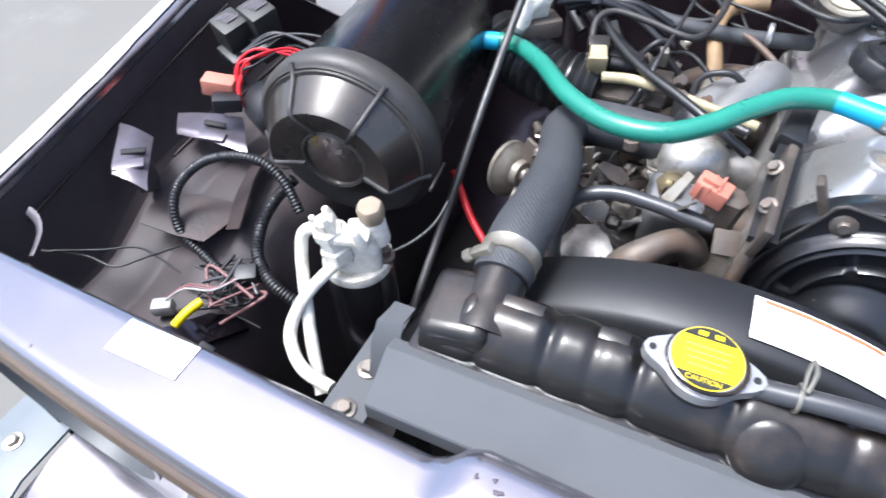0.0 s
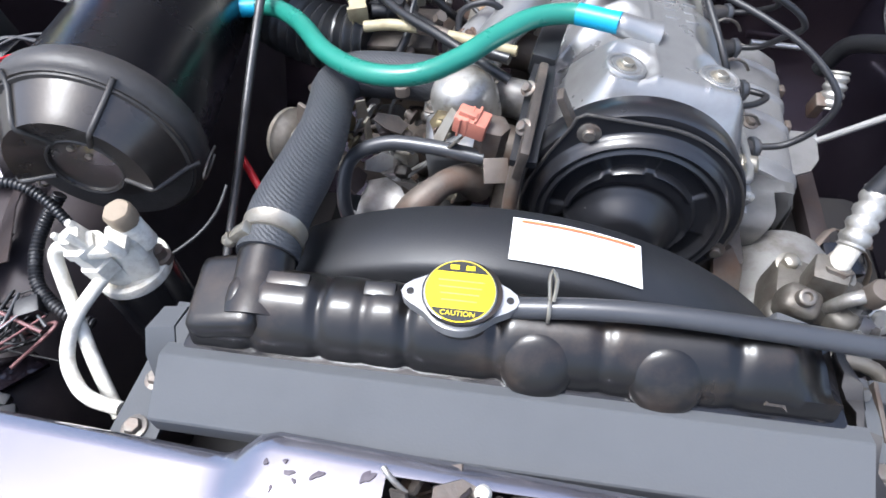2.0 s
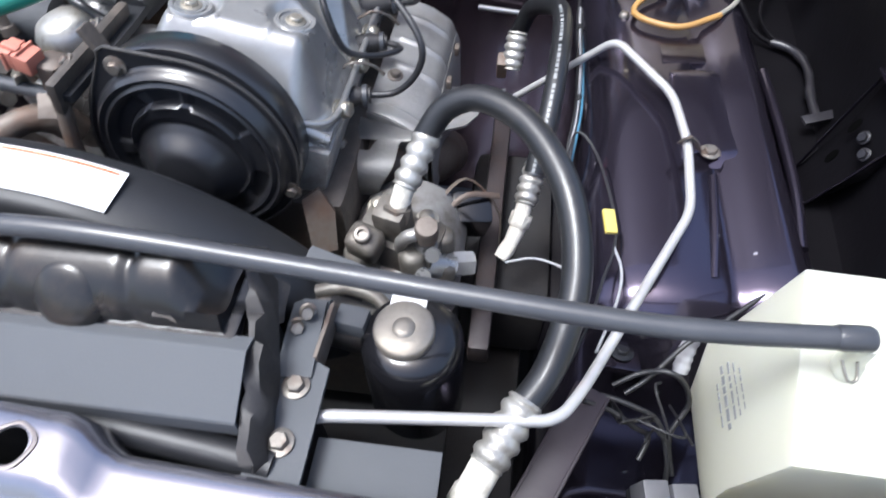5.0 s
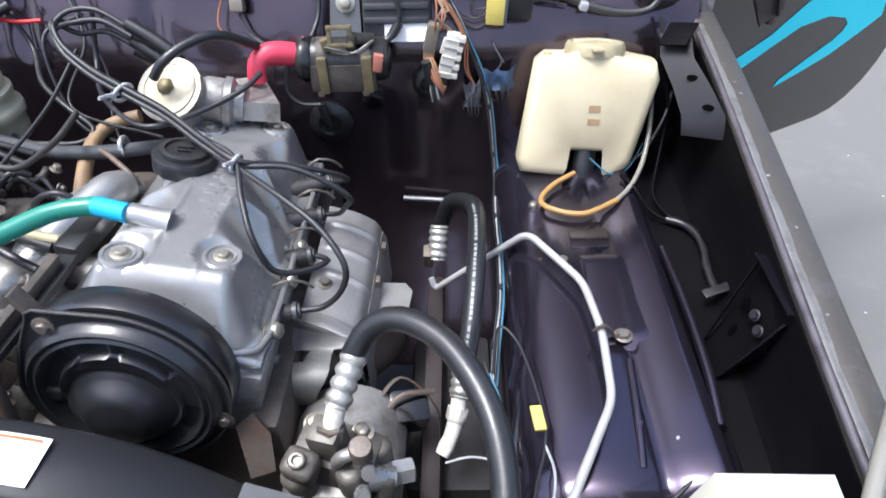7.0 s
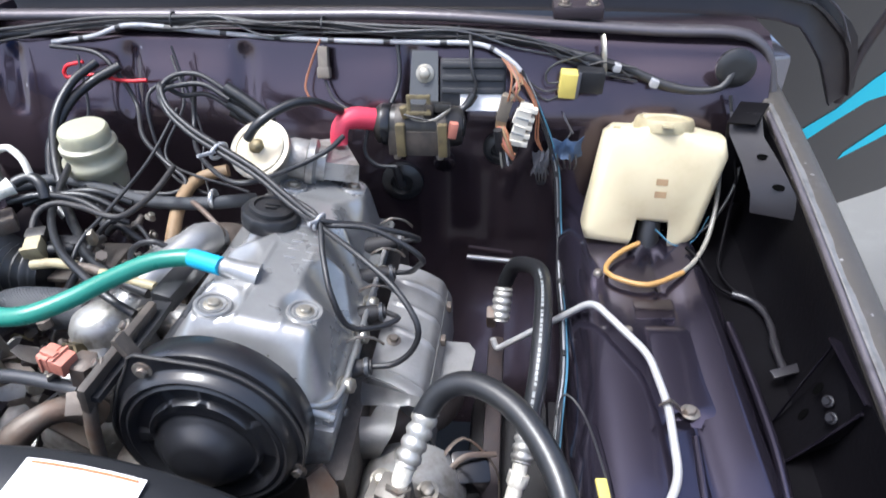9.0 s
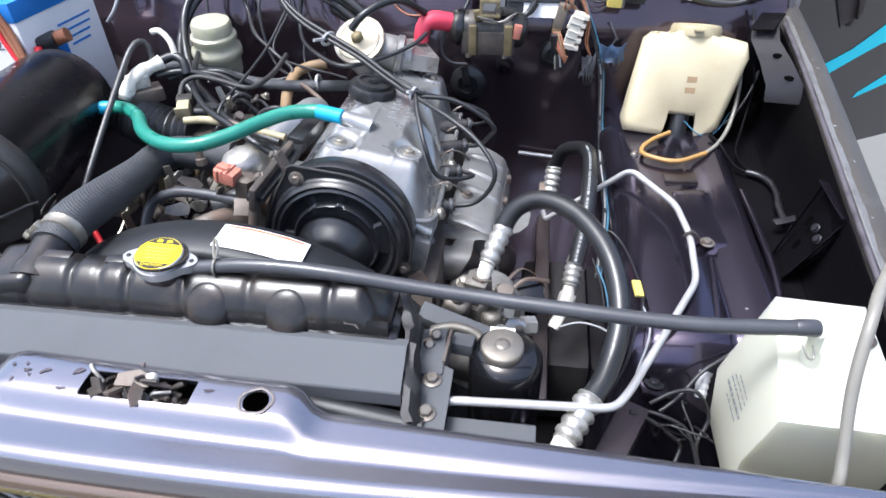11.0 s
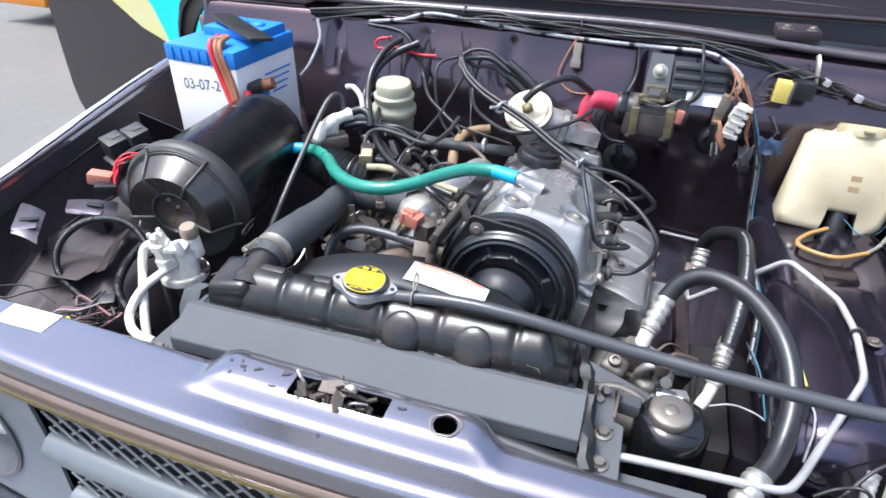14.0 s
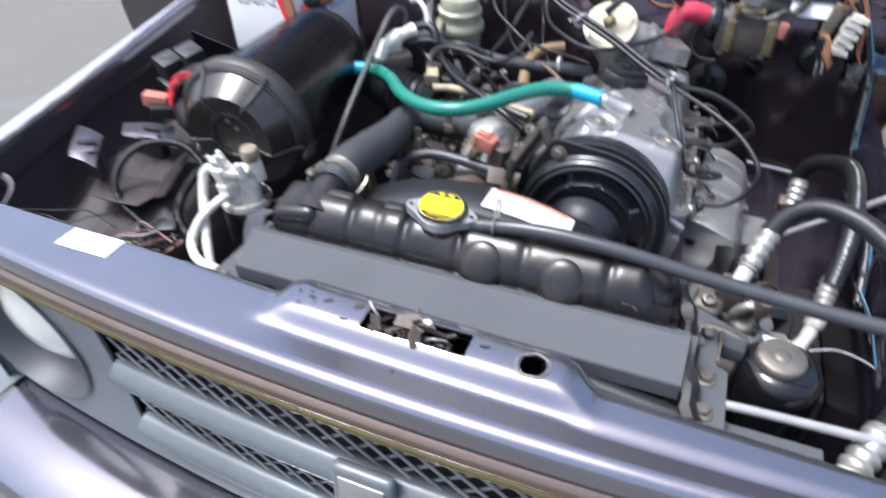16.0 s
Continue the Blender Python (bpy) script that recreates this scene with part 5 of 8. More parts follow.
def cover_relief(r, deg):
    h = 0.0015 + 0.0062 * (1 - step01(0.0745, 0.0785, r))
    h += 0.0030 * bump_at(r, 0.0722, 0.0021) + 0.0030 * bump_at(r, 0.0662, 0.0020)
    inside = 0.0
    for a, b in POCKETS:
        d = (deg - (a + b) / 2 + 180) % 360 - 180
        inside = max(inside, 1 - step01((b - a) / 2 - 3, (b - a) / 2 + 1, abs(d)))
    ring = step01(0.0485, 0.0505, r) * (1 - step01(0.0615, 0.0635, r))
    h -= 0.0048 * inside * ring
    h += 0.0024 * inside * bump_at(r, 0.0475, 0.0014)
    h -= 0.0020 * (1 - inside) * ring
    return h


def cover_dome(x, y):
    d = math.hypot(x + 0.004, y + 0.014)
    return 0.0150 * (1 - step01(0.022, 0.044, d)) - 0.0022 * bump_at(d, 0.046, 0.003) + 0.004 * (1 - step01(0.0, 0.03, d))


rows = []
for i in range(241):
    deg = 360.0 * i / 240
    a = radians(deg)
    row = []
    for j in range(61):
        r = 0.0790 - 0.0785 * j / 60
        x, y = r * math.cos(a), r * math.sin(a)
        row.append(tm @ Vector((x, y, cover_relief(r, deg) + cover_dome(x, y))))
    rows.append(row)
tcb = sheet(rows)
bmesh.ops.remove_doubles(tcb, verts=tcb.verts, dist=0.0001)
tc = part("timing_cover", tcb, cover_black, eng, "glossy black pressed timing belt cover with embossed pockets")
flange_line = [(0.0850 * math.cos(radians(d)), 0.0850 * math.sin(radians(d))) for d in range(-150, 86, 5)] + [(-0.030, 0.0890), (-0.042, 0.0905), (-0.0485, 0.0870), (-0.0510, 0.0800), (-0.066, 0.054), (-0.079, 0.026)] + [(0.0850 * math.cos(radians(d)), 0.0850 * math.sin(radians(d))) for d in range(175, 210, 5)]
part("cover_flange", prism(flange_line, -0.0015, 0.0016, tm, 0.0006), cover_black, tc)
part("rolled_edge", tube([tm @ Vector((x, y, 0.0018)) for x, y in flange_line + flange_line[:1]], 0.0013, 6, straight=True), lid_worn, tc, "worn thin edge of the cover")
part("cover_back", lathe([(0.080, -0.032), (0.0855, -0.028), (0.0868, -0.006), (0.0855, -0.003)], tm @ pose(0.0, 0.004, 0), 64), cover_black, tc)
for x, y in ((-0.0385, 0.0745), (0.0745, -0.0325)):
    part("bolt", hexbolt(tm @ pose(x, y, 0.0016), 0.0052, 0.0038, 1.7), bolt_steel, tc)
part("corner_brace", box((0.006, 0.05, 0.014), tm @ pose(-0.052, 0.075, -0.012, 0, 0, 24), 0.002), grime, tc)
# exhaust side: pressed heat shield, the plate before it with its slot, and the pipe
S00, S01, S11, S10 = Vector((0.197, 0.325, 0.858)), Vector((0.206, 0.492, 0.874)), Vector((0.268, 0.488, 0.846)), Vector((0.262, 0.302, 0.842))
SN = (S10 - S00).cross(S01 - S00).normalized()


def shield_at(u, v, lift=0.0):
    p = S00.lerp(S01, v).lerp(S10.lerp(S11, v), u)
    return p + SN * (lift + 0.006 * math.sin(math.pi * u) - 0.010 * step01(0.88, 1.0, u) - 0.006 * (1 - step01(0.0, 0.05, v)))


SN = SN if SN.z > 0 else -SN
sv = [i / 60 for i in range(61)]
rows = []
for v in sv:
    ridge = sum(bump_at(v, c, 0.012) for c in (0.045, 0.40, 0.62, 0.84))
    rows.append([shield_at(u, v, 0.0042 * ridge * step01(0.08, 0.2, u)) for u in [k / 14 for k in range(15)]])
hs = part("heat_shield", sheet(rows, 0.0012), shield, eng, "dull grey pressed exhaust heat shield with ribs")
part("shield_side", sheet([[shield_at(1, v) + Vector((0.001, 0, 0.0)), shield_at(1, v) + Vector((0.005, 0, -0.012)), shield_at(1, v) + Vector((0.006, 0.002, -0.075))] for v in [i / 8 for i in range(9)]], 0.0012), shield, hs)
part("shield_front", sheet([[shield_at(u, 0.0) + Vector((0, -0.001, 0)), shield_at(u, 0.0) + Vector((0, -0.004, -0.010)), shield_at(u, 0.0) + Vector((0, 0.002, -0.05))] for u in [i / 8 for i in range(9)]], 0.0012), shield, hs)
part("shield_bolt", hexbolt(Matrix.Translation(shield_at(0.26, 0.30)) @ SN.to_track_quat("Z", "Y").to_matrix().to_4x4(), 0.0052, 0.005, 1.6), iron, hs, "rusty shield bolt")
for v in (0.55, 0.86):
    part("edge_tab", box((0.006, 0.012, 0.010), Matrix.Translation(shield_at(1, v) + Vector((0.005, 0, -0.004))), 0.002), iron, hs)
part("side_tab", prism([(0.268, 0.424), (0.297, 0.423), (0.306, 0.410), (0.303, 0.380), (0.292, 0.362), (0.266, 0.350)], 0.808, 0.8105, None, 0.0008), shield, hs, "pale rounded shield tab")
plate_bm = bmesh.new()
PROFILE = ((0.322, 0.8500), (0.308, 0.8498), (0.294, 0.8495), (0.287, 0.8494), (0.280, 0.8493), (0.273, 0.8488), (0.265, 0.8478), (0.258, 0.8455), (0.252, 0.8415), (0.248, 0.8360), (0.246, 0.8290), (0.247, 0.8200), (0.250, 0.8100))
grid = []
for i in range(27):
    u = i / 26
    col = []
    for j, (y, z) in enumerate(PROFILE):
        left = 0.176 - 0.030 * step01(0.0, 6.0, j)
        right = 0.254 - 0.020 * step01(0.5, 3.5, j) - 0.016 * step01(6.0, 12.0, j)
        col.append(plate_bm.verts.new((left + (right - left) * u, y + 0.006 * u * (1 if j > 2 else 0) - 0.016 * u * (1 if j < 2 else 0), z - 0.004 * u)))
    grid.append(col)
for i in range(26):
    for j in range(12):
        if not (3 <= j <= 4 and 5 <= i <= 17) and not (j in (5,) and 5 <= i <= 9):
            plate_bm.faces.new((grid[i][j], grid[i + 1][j], grid[i + 1][j + 1], grid[i][j + 1]))
bmesh.ops.solidify(plate_bm, geom=plate_bm.faces[:], thickness=0.0015)
front_plate = part("slotted_plate", plate_bm, shield, eng, "grey bent sheet plate with a slot")
part("slot_stub", lathe([(0.006, 0), (0.006, 0.012), (0.004, 0.014)], axis((0.172, 0.279, 0.846), (0.192, 0.276, 0.853)), 10), bolt_steel, front_plate)
part("exhaust_manifold", tube([(0.150, 0.300, 0.815), (0.192, 0.310, 0.800), (0.232, 0.330, 0.785), (0.252, 0.37, 0.75), (0.26, 0.43, 0.70)], 0.030, 16), iron, eng, "rusty cast exhaust manifold")
part("heat_stain_bracket", prism([(-0.012, -0.03), (0.010, -0.03), (0.014, 0.006), (0.004, 0.030), (-0.012, 0.022)], -0.003, 0.003, pose(0.181, 0.190, 0.842, 62, 0, 20), 0.002), iron, eng, "rusty brown bracket by the cover")
# spark plug boots and fittings along the right of the head
for k, y in enumerate((0.304, 0.386, 0.455, 0.520)):
    sb_ = part("spark_plug_boot", tube([(0.156, y - 0.018, 0.889), (0.178, y - 0.009, 0.889), (0.194, y - 0.003, 0.890), (0.208, y, 0.890)], 0.0118, 14, radius=lambda s: 1.0 - 0.12 * step01(0.018, 0.026, s) - 0.24 * step01(0.036, 0.050, s)), boot_rubber, eng)
    part("collar", lathe([(0.0070, 0), (0.0104, 0.001), (0.0104, 0.005), (0.0070, 0.006)], axis((0.200, y - 0.002, 0.890), (0.22, y + 0.002, 0.890)), 16), grey_rubber, sb_)
    part("wire_clip", tube([(0.176, y + 0.018, 0.902), (0.190, y + 0.020, 0.910), (0.206, y + 0.030, 0.900), (0.214, y + 0.034, 0.888)], 0.0016, 6), bolt_steel, eng)
# intake side: thermostat housing, manifold runners, carburettor
ih = thing("intake_manifold", "stained aluminium intake manifold with thermostat housing", "manifold")
tq = pose(-0.062, 0.312, 0.915, -8, -6, 12)
th_ = part("thermostat_housing", box((0.062, 0.066, 0.05), tq @ pose(0, 0, -0.02), 0.014, 3, taper=0.78), alu, ih, "stained cast thermostat housing")
part("flange", box((0.070, 0.050, 0.008), tq @ pose(0, 0.0, 0.004), 0.003), alu_dirty, th_)
part("dome", lathe([(0.024, 0.0), (0.023, 0.010), (0.016, 0.017), (0.006, 0.019)], tq @ pose(-0.004, 0.004, 0.004), 24), alu_bright, th_)
for q in ((-0.026, -0.016), (0.028, 0.014)):
    part("bolt", hexbolt(tq @ pose(q[0], q[1], 0.008), 0.006, 0.006), bolt_steel, th_)
part("spout", tube([(-0.13, 0.336, 0.927), (-0.09, 0.328, 0.928), (-0.065, 0.318, 0.920)], 0.0165, 14), alu_dirty, ih)
for k, y in enumerate((0.29, 0.36, 0.44, 0.52)):
    part("runner", tube([(0.03, y, 0.865), (-0.02, y, 0.885), (-0.07, y + 0.02, 0.865), (-0.11, y + 0.03, 0.83)], 0.020, 12), alu_dirty if k == 1 else iron, ih)
part("plenum", bx(-0.15, -0.06, 0.34, 0.50, 0.78, 0.84, 0.015), iron, ih)
part("cast_elbow", tube([(-0.075, 0.340, 0.915), (-0.062, 0.385, 0.928), (-0.040, 0.425, 0.935), (-0.022, 0.452, 0.932), (-0.014, 0.475, 0.915)], 0.0165, 16, radius=lambda s: 1 + 0.12 * math.sin(s * 40)), alu, ih, "rough cast aluminium water elbow")
part("elbow_flange", box((0.052, 0.010, 0.034), pose(-0.066, 0.372, 0.924, 0, 0, -20), 0.004), alu, ih)
part("sensor", lathe([(0.012, -0.02), (0.012, 0.0), (0.0085, 0.002), (0.0085, 0.014), (0.004, 0.016), (0.004, 0.024)], pose(-0.066, 0.256, 0.912, 18, 0, 0), 12), zinc, ih)
part("water_inlet", tube([(-0.094, 0.176, 0.895), (-0.078, 0.182, 0.915), (-0.060, 0.200, 0.922), (-0.044, 0.214, 0.915), (-0.034, 0.222, 0.895)], 0.0125, 16, radius=lambda s: 1 + 0.14 * math.sin(s * 90)), iron, ih, "stained cast water inlet")
part("inlet_flange", box((0.030, 0.012, 0.034), pose(-0.092, 0.172, 0.894, 20, 0, -30), 0.004), cast_grey, ih)
part("connector_plate", box((0.020, 0.003, 0.020), pose(-0.017, 0.194, 0.947, -50, 10, 18), 0.001), iron, ih, "rusty brown bracket plate")
part("neck", tube([(-0.070, 0.300, 0.915), (-0.052, 0.345, 0.930), (-0.034, 0.390, 0.939), (-0.016, 0.430, 0.941), (-0.006, 0.455, 0.935)], 0.0185, 18, radius=lambda s: 1.0 + 0.16 * step01(0.11, 0.15, s) - 0.25 * step01(0.155, 0.175, s)), alu, ih, "rough cast aluminium coolant neck")
part("housing_dome", lathe([(0.030, -0.030), (0.029, -0.006), (0.0275, 0.004), (0.022, 0.013), (0.012, 0.0175), (0.004, 0.0185)], pose(-0.058, 0.296, 0.940, 8, -6, 0), 28, wobble=lambda a, z: 1 + 0.05 * math.sin(2 * a + 1) + 0.012 * math.sin(7 * a + z * 400)), crimp_metal, ih, "bright cast thermostat dome")
part("brass_switch", lathe([(0.0125, -0.012), (0.0125, 0.002), (0.0100, 0.003), (0.0100, 0.008), (0.0045, 0.010), (0.0035, 0.018), (0.0015, 0.019)], axis((-0.069, 0.257, 0.936), (-0.075, 0.20, 0.985)), 6), brass_dirty, ih, "tarnished brass temperature switch")
part("housing_web", box((0.05, 0.05, 0.06), pose(-0.062, 0.262, 0.900, 10, 0, 8), 0.012, 3), alu, ih)
part("sensor_boss", lathe([(0.026, -0.06), (0.024, -0.012), (0.018, 0.0)], pose(-0.062, 0.266, 0.905, 12, 0, 0), 20), alu_dirty, ih)
carb = thing("carburettor", "dirty carburettor with linkages and brass fittings", "carburettor")
part("body", bx(-0.180, -0.105, 0.375, 0.435, 0.84, 0.925, 0.012), iron, carb)
part("top", bx(-0.185, -0.10, 0.37, 0.44, 0.925, 0.932, 0.003), grime, carb)
rnd = random.Random(4)
for k in range(60):
    p = Vector((rnd.uniform(-0.20, -0.05), rnd.uniform(0.22, 0.50), rnd.uniform(0.85, 0.948)))
    q = p + Vector((rnd.uniform(-1, 1), rnd.uniform(-1, 1), rnd.uniform(-0.3, 1.0))).normalized() * 0.03
    kind = rnd.choice(("lever", "fitting", "screw"))
    if kind == "lever":
        part("lever", prism([(-0.006, 0), (0.006, 0), (0.004, 0.03), (-0.004, 0.03)], -0.001, 0.001, axis(p, q), 0.0006), rnd.choice((zinc, iron)), carb)
    elif kind == "fitting":
        part("fitting", lathe([(0.007, 0), (0.007, 0.008), (0.0045, 0.009), (0.0045, 0.02)], axis(p, q), 8), rnd.choice((zinc, bolt_steel, alu_dirty, iron, grime)), carb)
    else:
        part("screw", hexbolt(axis(p, q), 0.0045, 0.006), rnd.choice((bolt_steel, iron, zinc)), carb)
for k in range(46):
    p = Vector((rnd.uniform(-0.165, -0.080), rnd.uniform(0.235, 0.345), rnd.uniform(0.880, 0.925)))
    q = p + Vector((rnd.uniform(-1, 1), rnd.uniform(-1, 0.4), rnd.uniform(0.0, 1.0))).normalized() * 0.03
    tone = rnd.choice((iron, grime, iron, rusty_sheet, alu_dirty, brass_dirty))
    kind = k % 4
    if kind == 0:
        part("link_plate", prism([(-0.007, 0), (0.004, -0.003), (0.009, 0.008), (0.004, 0.026), (-0.004, 0.028), (-0.008, 0.014)], -0.0012, 0.0012, axis(p, q, rnd.uniform(0, 90)), 0.0008), tone, carb)
    elif kind == 1:
        part("link_rod", tube([p, p.lerp(q, 0.5) + Vector((0, 0, 0.006)), q + Vector((0.01, 0.0, -0.004))], 0.0018, 7), tone, carb)
    elif kind == 2:
        part("pivot", lathe([(0.0075, 0), (0.0075, 0.003), (0.0045, 0.004), (0.0045, 0.009), (0.0025, 0.010)], axis(p, q), 12), tone, carb)
    else:
        part("lug", box((0.014, 0.010, 0.012), axis(p, q, 30 * k), 0.003), tone, carb)
alt = thing("alternator", "silver finned alternator low beside the engine", "alternator")
al = axis((-0.120, 0.30, 0.765), (-0.14, 0.1, 0.775))
part("housing", lathe([(0.05, -0.06), (0.058, -0.05), (0.060, 0.02), (0.054, 0.034), (0.030, 0.042)], al, 32), alu_dirty, alt)
part("front_cover", lathe([(0.060, 0.0), (0.062, 0.012), (0.056, 0.020)], al, 24), alu, alt)
for k in range(12):
    part("fin", box((0.022, 0.003, 0.006), al @ pose(0, 0, 0, 0, 0, 30 * k) @ pose(0.044, 0, 0.033), 0.001), alu_dirty, alt)
part("strap", prism([(-0.008, 0), (0.008, 0), (0.008, 0.13), (-0.008, 0.13)], -0.002, 0.002, axis((-0.07, 0.235, 0.83), (0.02, 0.22, 0.98)), 0.001), iron, alt)

# teal hose from the filter to the valve cover
th = thing("breather_hose", "teal rubber breather hose with cyan ends", "hose")
TP = [(-0.292, 0.374, 0.965), (-0.262, 0.380, 0.964), (-0.222, 0.350, 0.969), (-0.175, 0.288, 0.981), (-0.130, 0.256, 0.986), (-0.088, 0.251, 0.990), (-0.056, 0.270, 0.993), (-0.028, 0.300, 0.996), (0.0, 0.326, 0.997), (0.030, 0.336, 0.996), (0.045, 0.333, 0.996)]
part("hose", tube(TP, 0.0088, 16), teal, th)
part("sleeve", tube([(-0.304, 0.370, 0.965), (-0.292, 0.374, 0.965), (-0.276, 0.378, 0.9645)], 0.0092, 16), cyan, th, "cyan plastic sleeve")
part("sleeve", tube([(0.036, 0.3355, 0.996), (0.052, 0.330, 0.996), (0.070, 0.324, 0.996)], 0.0092, 16), cyan, th, "cyan plastic sleeve")

# salmon connector on its sensor
sc_ = thing("sensor_connector", "salmon pink plastic wiring connector", "connector")
part("shell", box((0.026, 0.018, 0.016), pose(-0.038, 0.216, 0.975, 0, 12, -12), 0.002), salmon, sc_)
part("latch", box((0.014, 0.006, 0.005), pose(-0.040, 0.214, 0.985, 0, 12, -12), 0.001), salmon, sc_)
for k in range(3):
    part("rib", box((0.002, 0.018, 0.017), pose(-0.046 + 0.006 * k, 0.216, 0.976, 0, 12, -12), 0.0005), salmon, sc_)
part("sensor_body", lathe([(0.013, -0.03), (0.013, 0.004), (0.010, 0.006)], pose(-0.022, 0.222, 0.965, 0, 10, 0), 6), iron, sc_)
va = thing("vacuum_actuator", "silver domed vacuum actuator on a rod", "actuator")
vam = axis((-0.214, 0.258, 0.905), (-0.12, 0.22, 0.92))
part("can", lathe([(0.006, -0.022), (0.018, -0.012), (0.0245, -0.007), (0.0285, -0.005), (0.0285, -0.001), (0.025, 0.0005), (0.022, 0.006), (0.014, 0.009), (0.013, 0.016), (0.006, 0.017), (0.005, 0.026)], vam, 32), dirty_pot, va)
part("bracket", box((0.03, 0.004, 0.05), pose(-0.196, 0.262, 0.915, 0, 20, -20), 0.001), iron, va)
part("nut", lathe([(0.008, 0.014), (0.008, 0.020), (0.006, 0.022)], vam, 6), bolt_steel, va)
part("rod", tube([(-0.205, 0.25, 0.895), (-0.208, 0.225, 0.875), (-0.212, 0.20, 0.868)], 0.002, 6), zinc, va)

# ---- power steering pump, reservoir and hoses ----
res = thing("steering_reservoir", "black steel fluid reservoir with silver cap", "reservoir")
part("can", lathe([(0.040, -0.14), (0.043, -0.13), (0.043, -0.034), (0.042, -0.022), (0.036, -0.012), (0.026, -0.008)], pose(0.288, 0.052, 0.918) @ Matrix.Scale(0.82, 4), 36), gloss_black, res)
part("cap", lathe([(0.0235, -0.010), (0.0245, -0.007), (0.0245, 0.001), (0.0225, 0.003), (0.009, 0.003), (0.008, 0.0045), (0.003, 0.005)], pose(0.284, 0.049, 0.918, 4, 0, 0) @ Matrix.Scale(0.82, 4), 32), dirty_pot, res, "dull silver screw cap")
part("sticker", box((0.024, 0.010, 0.0006), pose(0.283, 0.0735, 0.9125, -14, 0, 0), 0), white_label, res)
pump = thing("compressor", "grey aluminium pump with hose fittings and bolts", "compressor")
part("body", lathe([(0.05, -0.07), (0.056, -0.05), (0.056, 0.03), (0.046, 0.05)], axis((0.25, 0.20, 0.77), (0.25, 0.0, 0.78)), 28), alu_dirty, pump)
part("head", box((0.075, 0.05, 0.05), pose(0.252, 0.185, 0.825, 0, 8, -12), 0.012), pump_grey, pump)
for k, (x, y, z, r) in enumerate(((0.222, 0.160, 0.840, 0.013), (0.268, 0.160, 0.842, 0.012), (0.288, 0.190, 0.832, 0.012), (0.236, 0.198, 0.84, 0.011), (0.296, 0.165, 0.822, 0.010))):
    part("boss", lathe([(r * 1.15, -0.03), (r, 0.004), (r * 0.8, 0.008), (r * 0.35, 0.009)], pose(x, y, z, 14 - 6 * k, 5 * k - 8, 0), 16), pump_grey, pump)
part("mounting_arm", box((0.076, 0.022, 0.017), pose(0.230, 0.113, 0.872, 8, 16, -8), 0.003), gunmetal, pump, "dark grey flat mounting arm")
part("port_block", box((0.028, 0.026, 0.045), pose(0.250, 0.180, 0.862, 6, 0, -15), 0.006), pump_grey, pump)
part("valve_cap", lathe([(0.0098, 0), (0.0098, 0.016), (0.0086, 0.018), (0.0030, 0.0185)], axis((0.280, 0.164, 0.868), (0.285, 0.15, 0.93)), 24, wobble=lambda a, z: 1 + 0.035 * math.sin(a * 12)), iron, pump, "rusty knurled valve cap")
part("valve_neck", lathe([(0.0095, -0.026), (0.0095, -0.012), (0.0075, -0.010), (0.0075, -0.004), (0.0088, -0.003), (0.0088, 0.0)], axis((0.280, 0.164, 0.868), (0.285, 0.15, 0.93)), 18), alu, pump)
part("cast_pipe", tube([(0.256, 0.168, 0.838), (0.259, 0.163, 0.858), (0.267, 0.160, 0.871), (0.276, 0.164, 0.870), (0.277, 0.170, 0.856)], 0.0058, 12), alu_dirty, pump)
part("left_lobe", box((0.030, 0.026, 0.030), pose(0.229, 0.160, 0.856, 14, 10, -18), 0.009, 3), pump_grey, pump)
part("lobe_screw", lathe([(0.0074, 0.0), (0.0074, 0.006), (0.0062, 0.0072), (0.0040, 0.0070), (0.0034, 0.0040)], pose(0.229, 0.156, 0.870, 22, 6, 0), 16), bolt_steel, pump)
part("lug_ring", lathe([(0.0034, -0.003), (0.0070, -0.003), (0.0070, 0.003), (0.0034, 0.003)], axis((0.279, 0.146, 0.836), (0.285, 0.02, 0.93)), 20), alu, pump)
part("lug_ring", lathe([(0.0030, -0.003), (0.0060, -0.003), (0.0060, 0.003), (0.0030, 0.003)], axis((0.287, 0.150, 0.862), (0.285, 0.02, 0.93)), 20), alu, pump)
part("side_tube", lathe([(0.0112, -0.034), (0.0112, -0.006), (0.0098, -0.004), (0.0098, 0.004)], axis((0.300, 0.168, 0.822), (0.37, 0.180, 0.806)), 20), alu, pump)
part("low_casting", box((0.066, 0.036, 0.026), pose(0.236, 0.080, 0.858, 10, 10, -6), 0.010, 3), pump_grey, pump)
part("casting_boss", lathe([(0.0098, -0.012), (0.0098, 0.006), (0.0075, 0.008), (0.0050, 0.0078), (0.0045, 0.004)], pose(0.222, 0.072, 0.888, 18, 0, 0), 18), iron, pump)
part("casting_rib", tube([(0.212, 0.088, 0.888), (0.232, 0.092, 0.892), (0.256, 0.088, 0.889), (0.268, 0.078, 0.882)], 0.0055, 10), pump_grey, pump)
part("hex_fitting", lathe([(0.012, 0), (0.012, 0.018), (0.009, 0.020)], axis((0.300, 0.176, 0.815), (0.37, 0.20, 0.80)), 6), alu_bright, pump)
part("hex_body", lathe([(0.0105, -0.03), (0.0105, 0.0), (0.008, 0.002)], axis((0.300, 0.176, 0.815), (0.37, 0.20, 0.80)), 16), alu, pump)
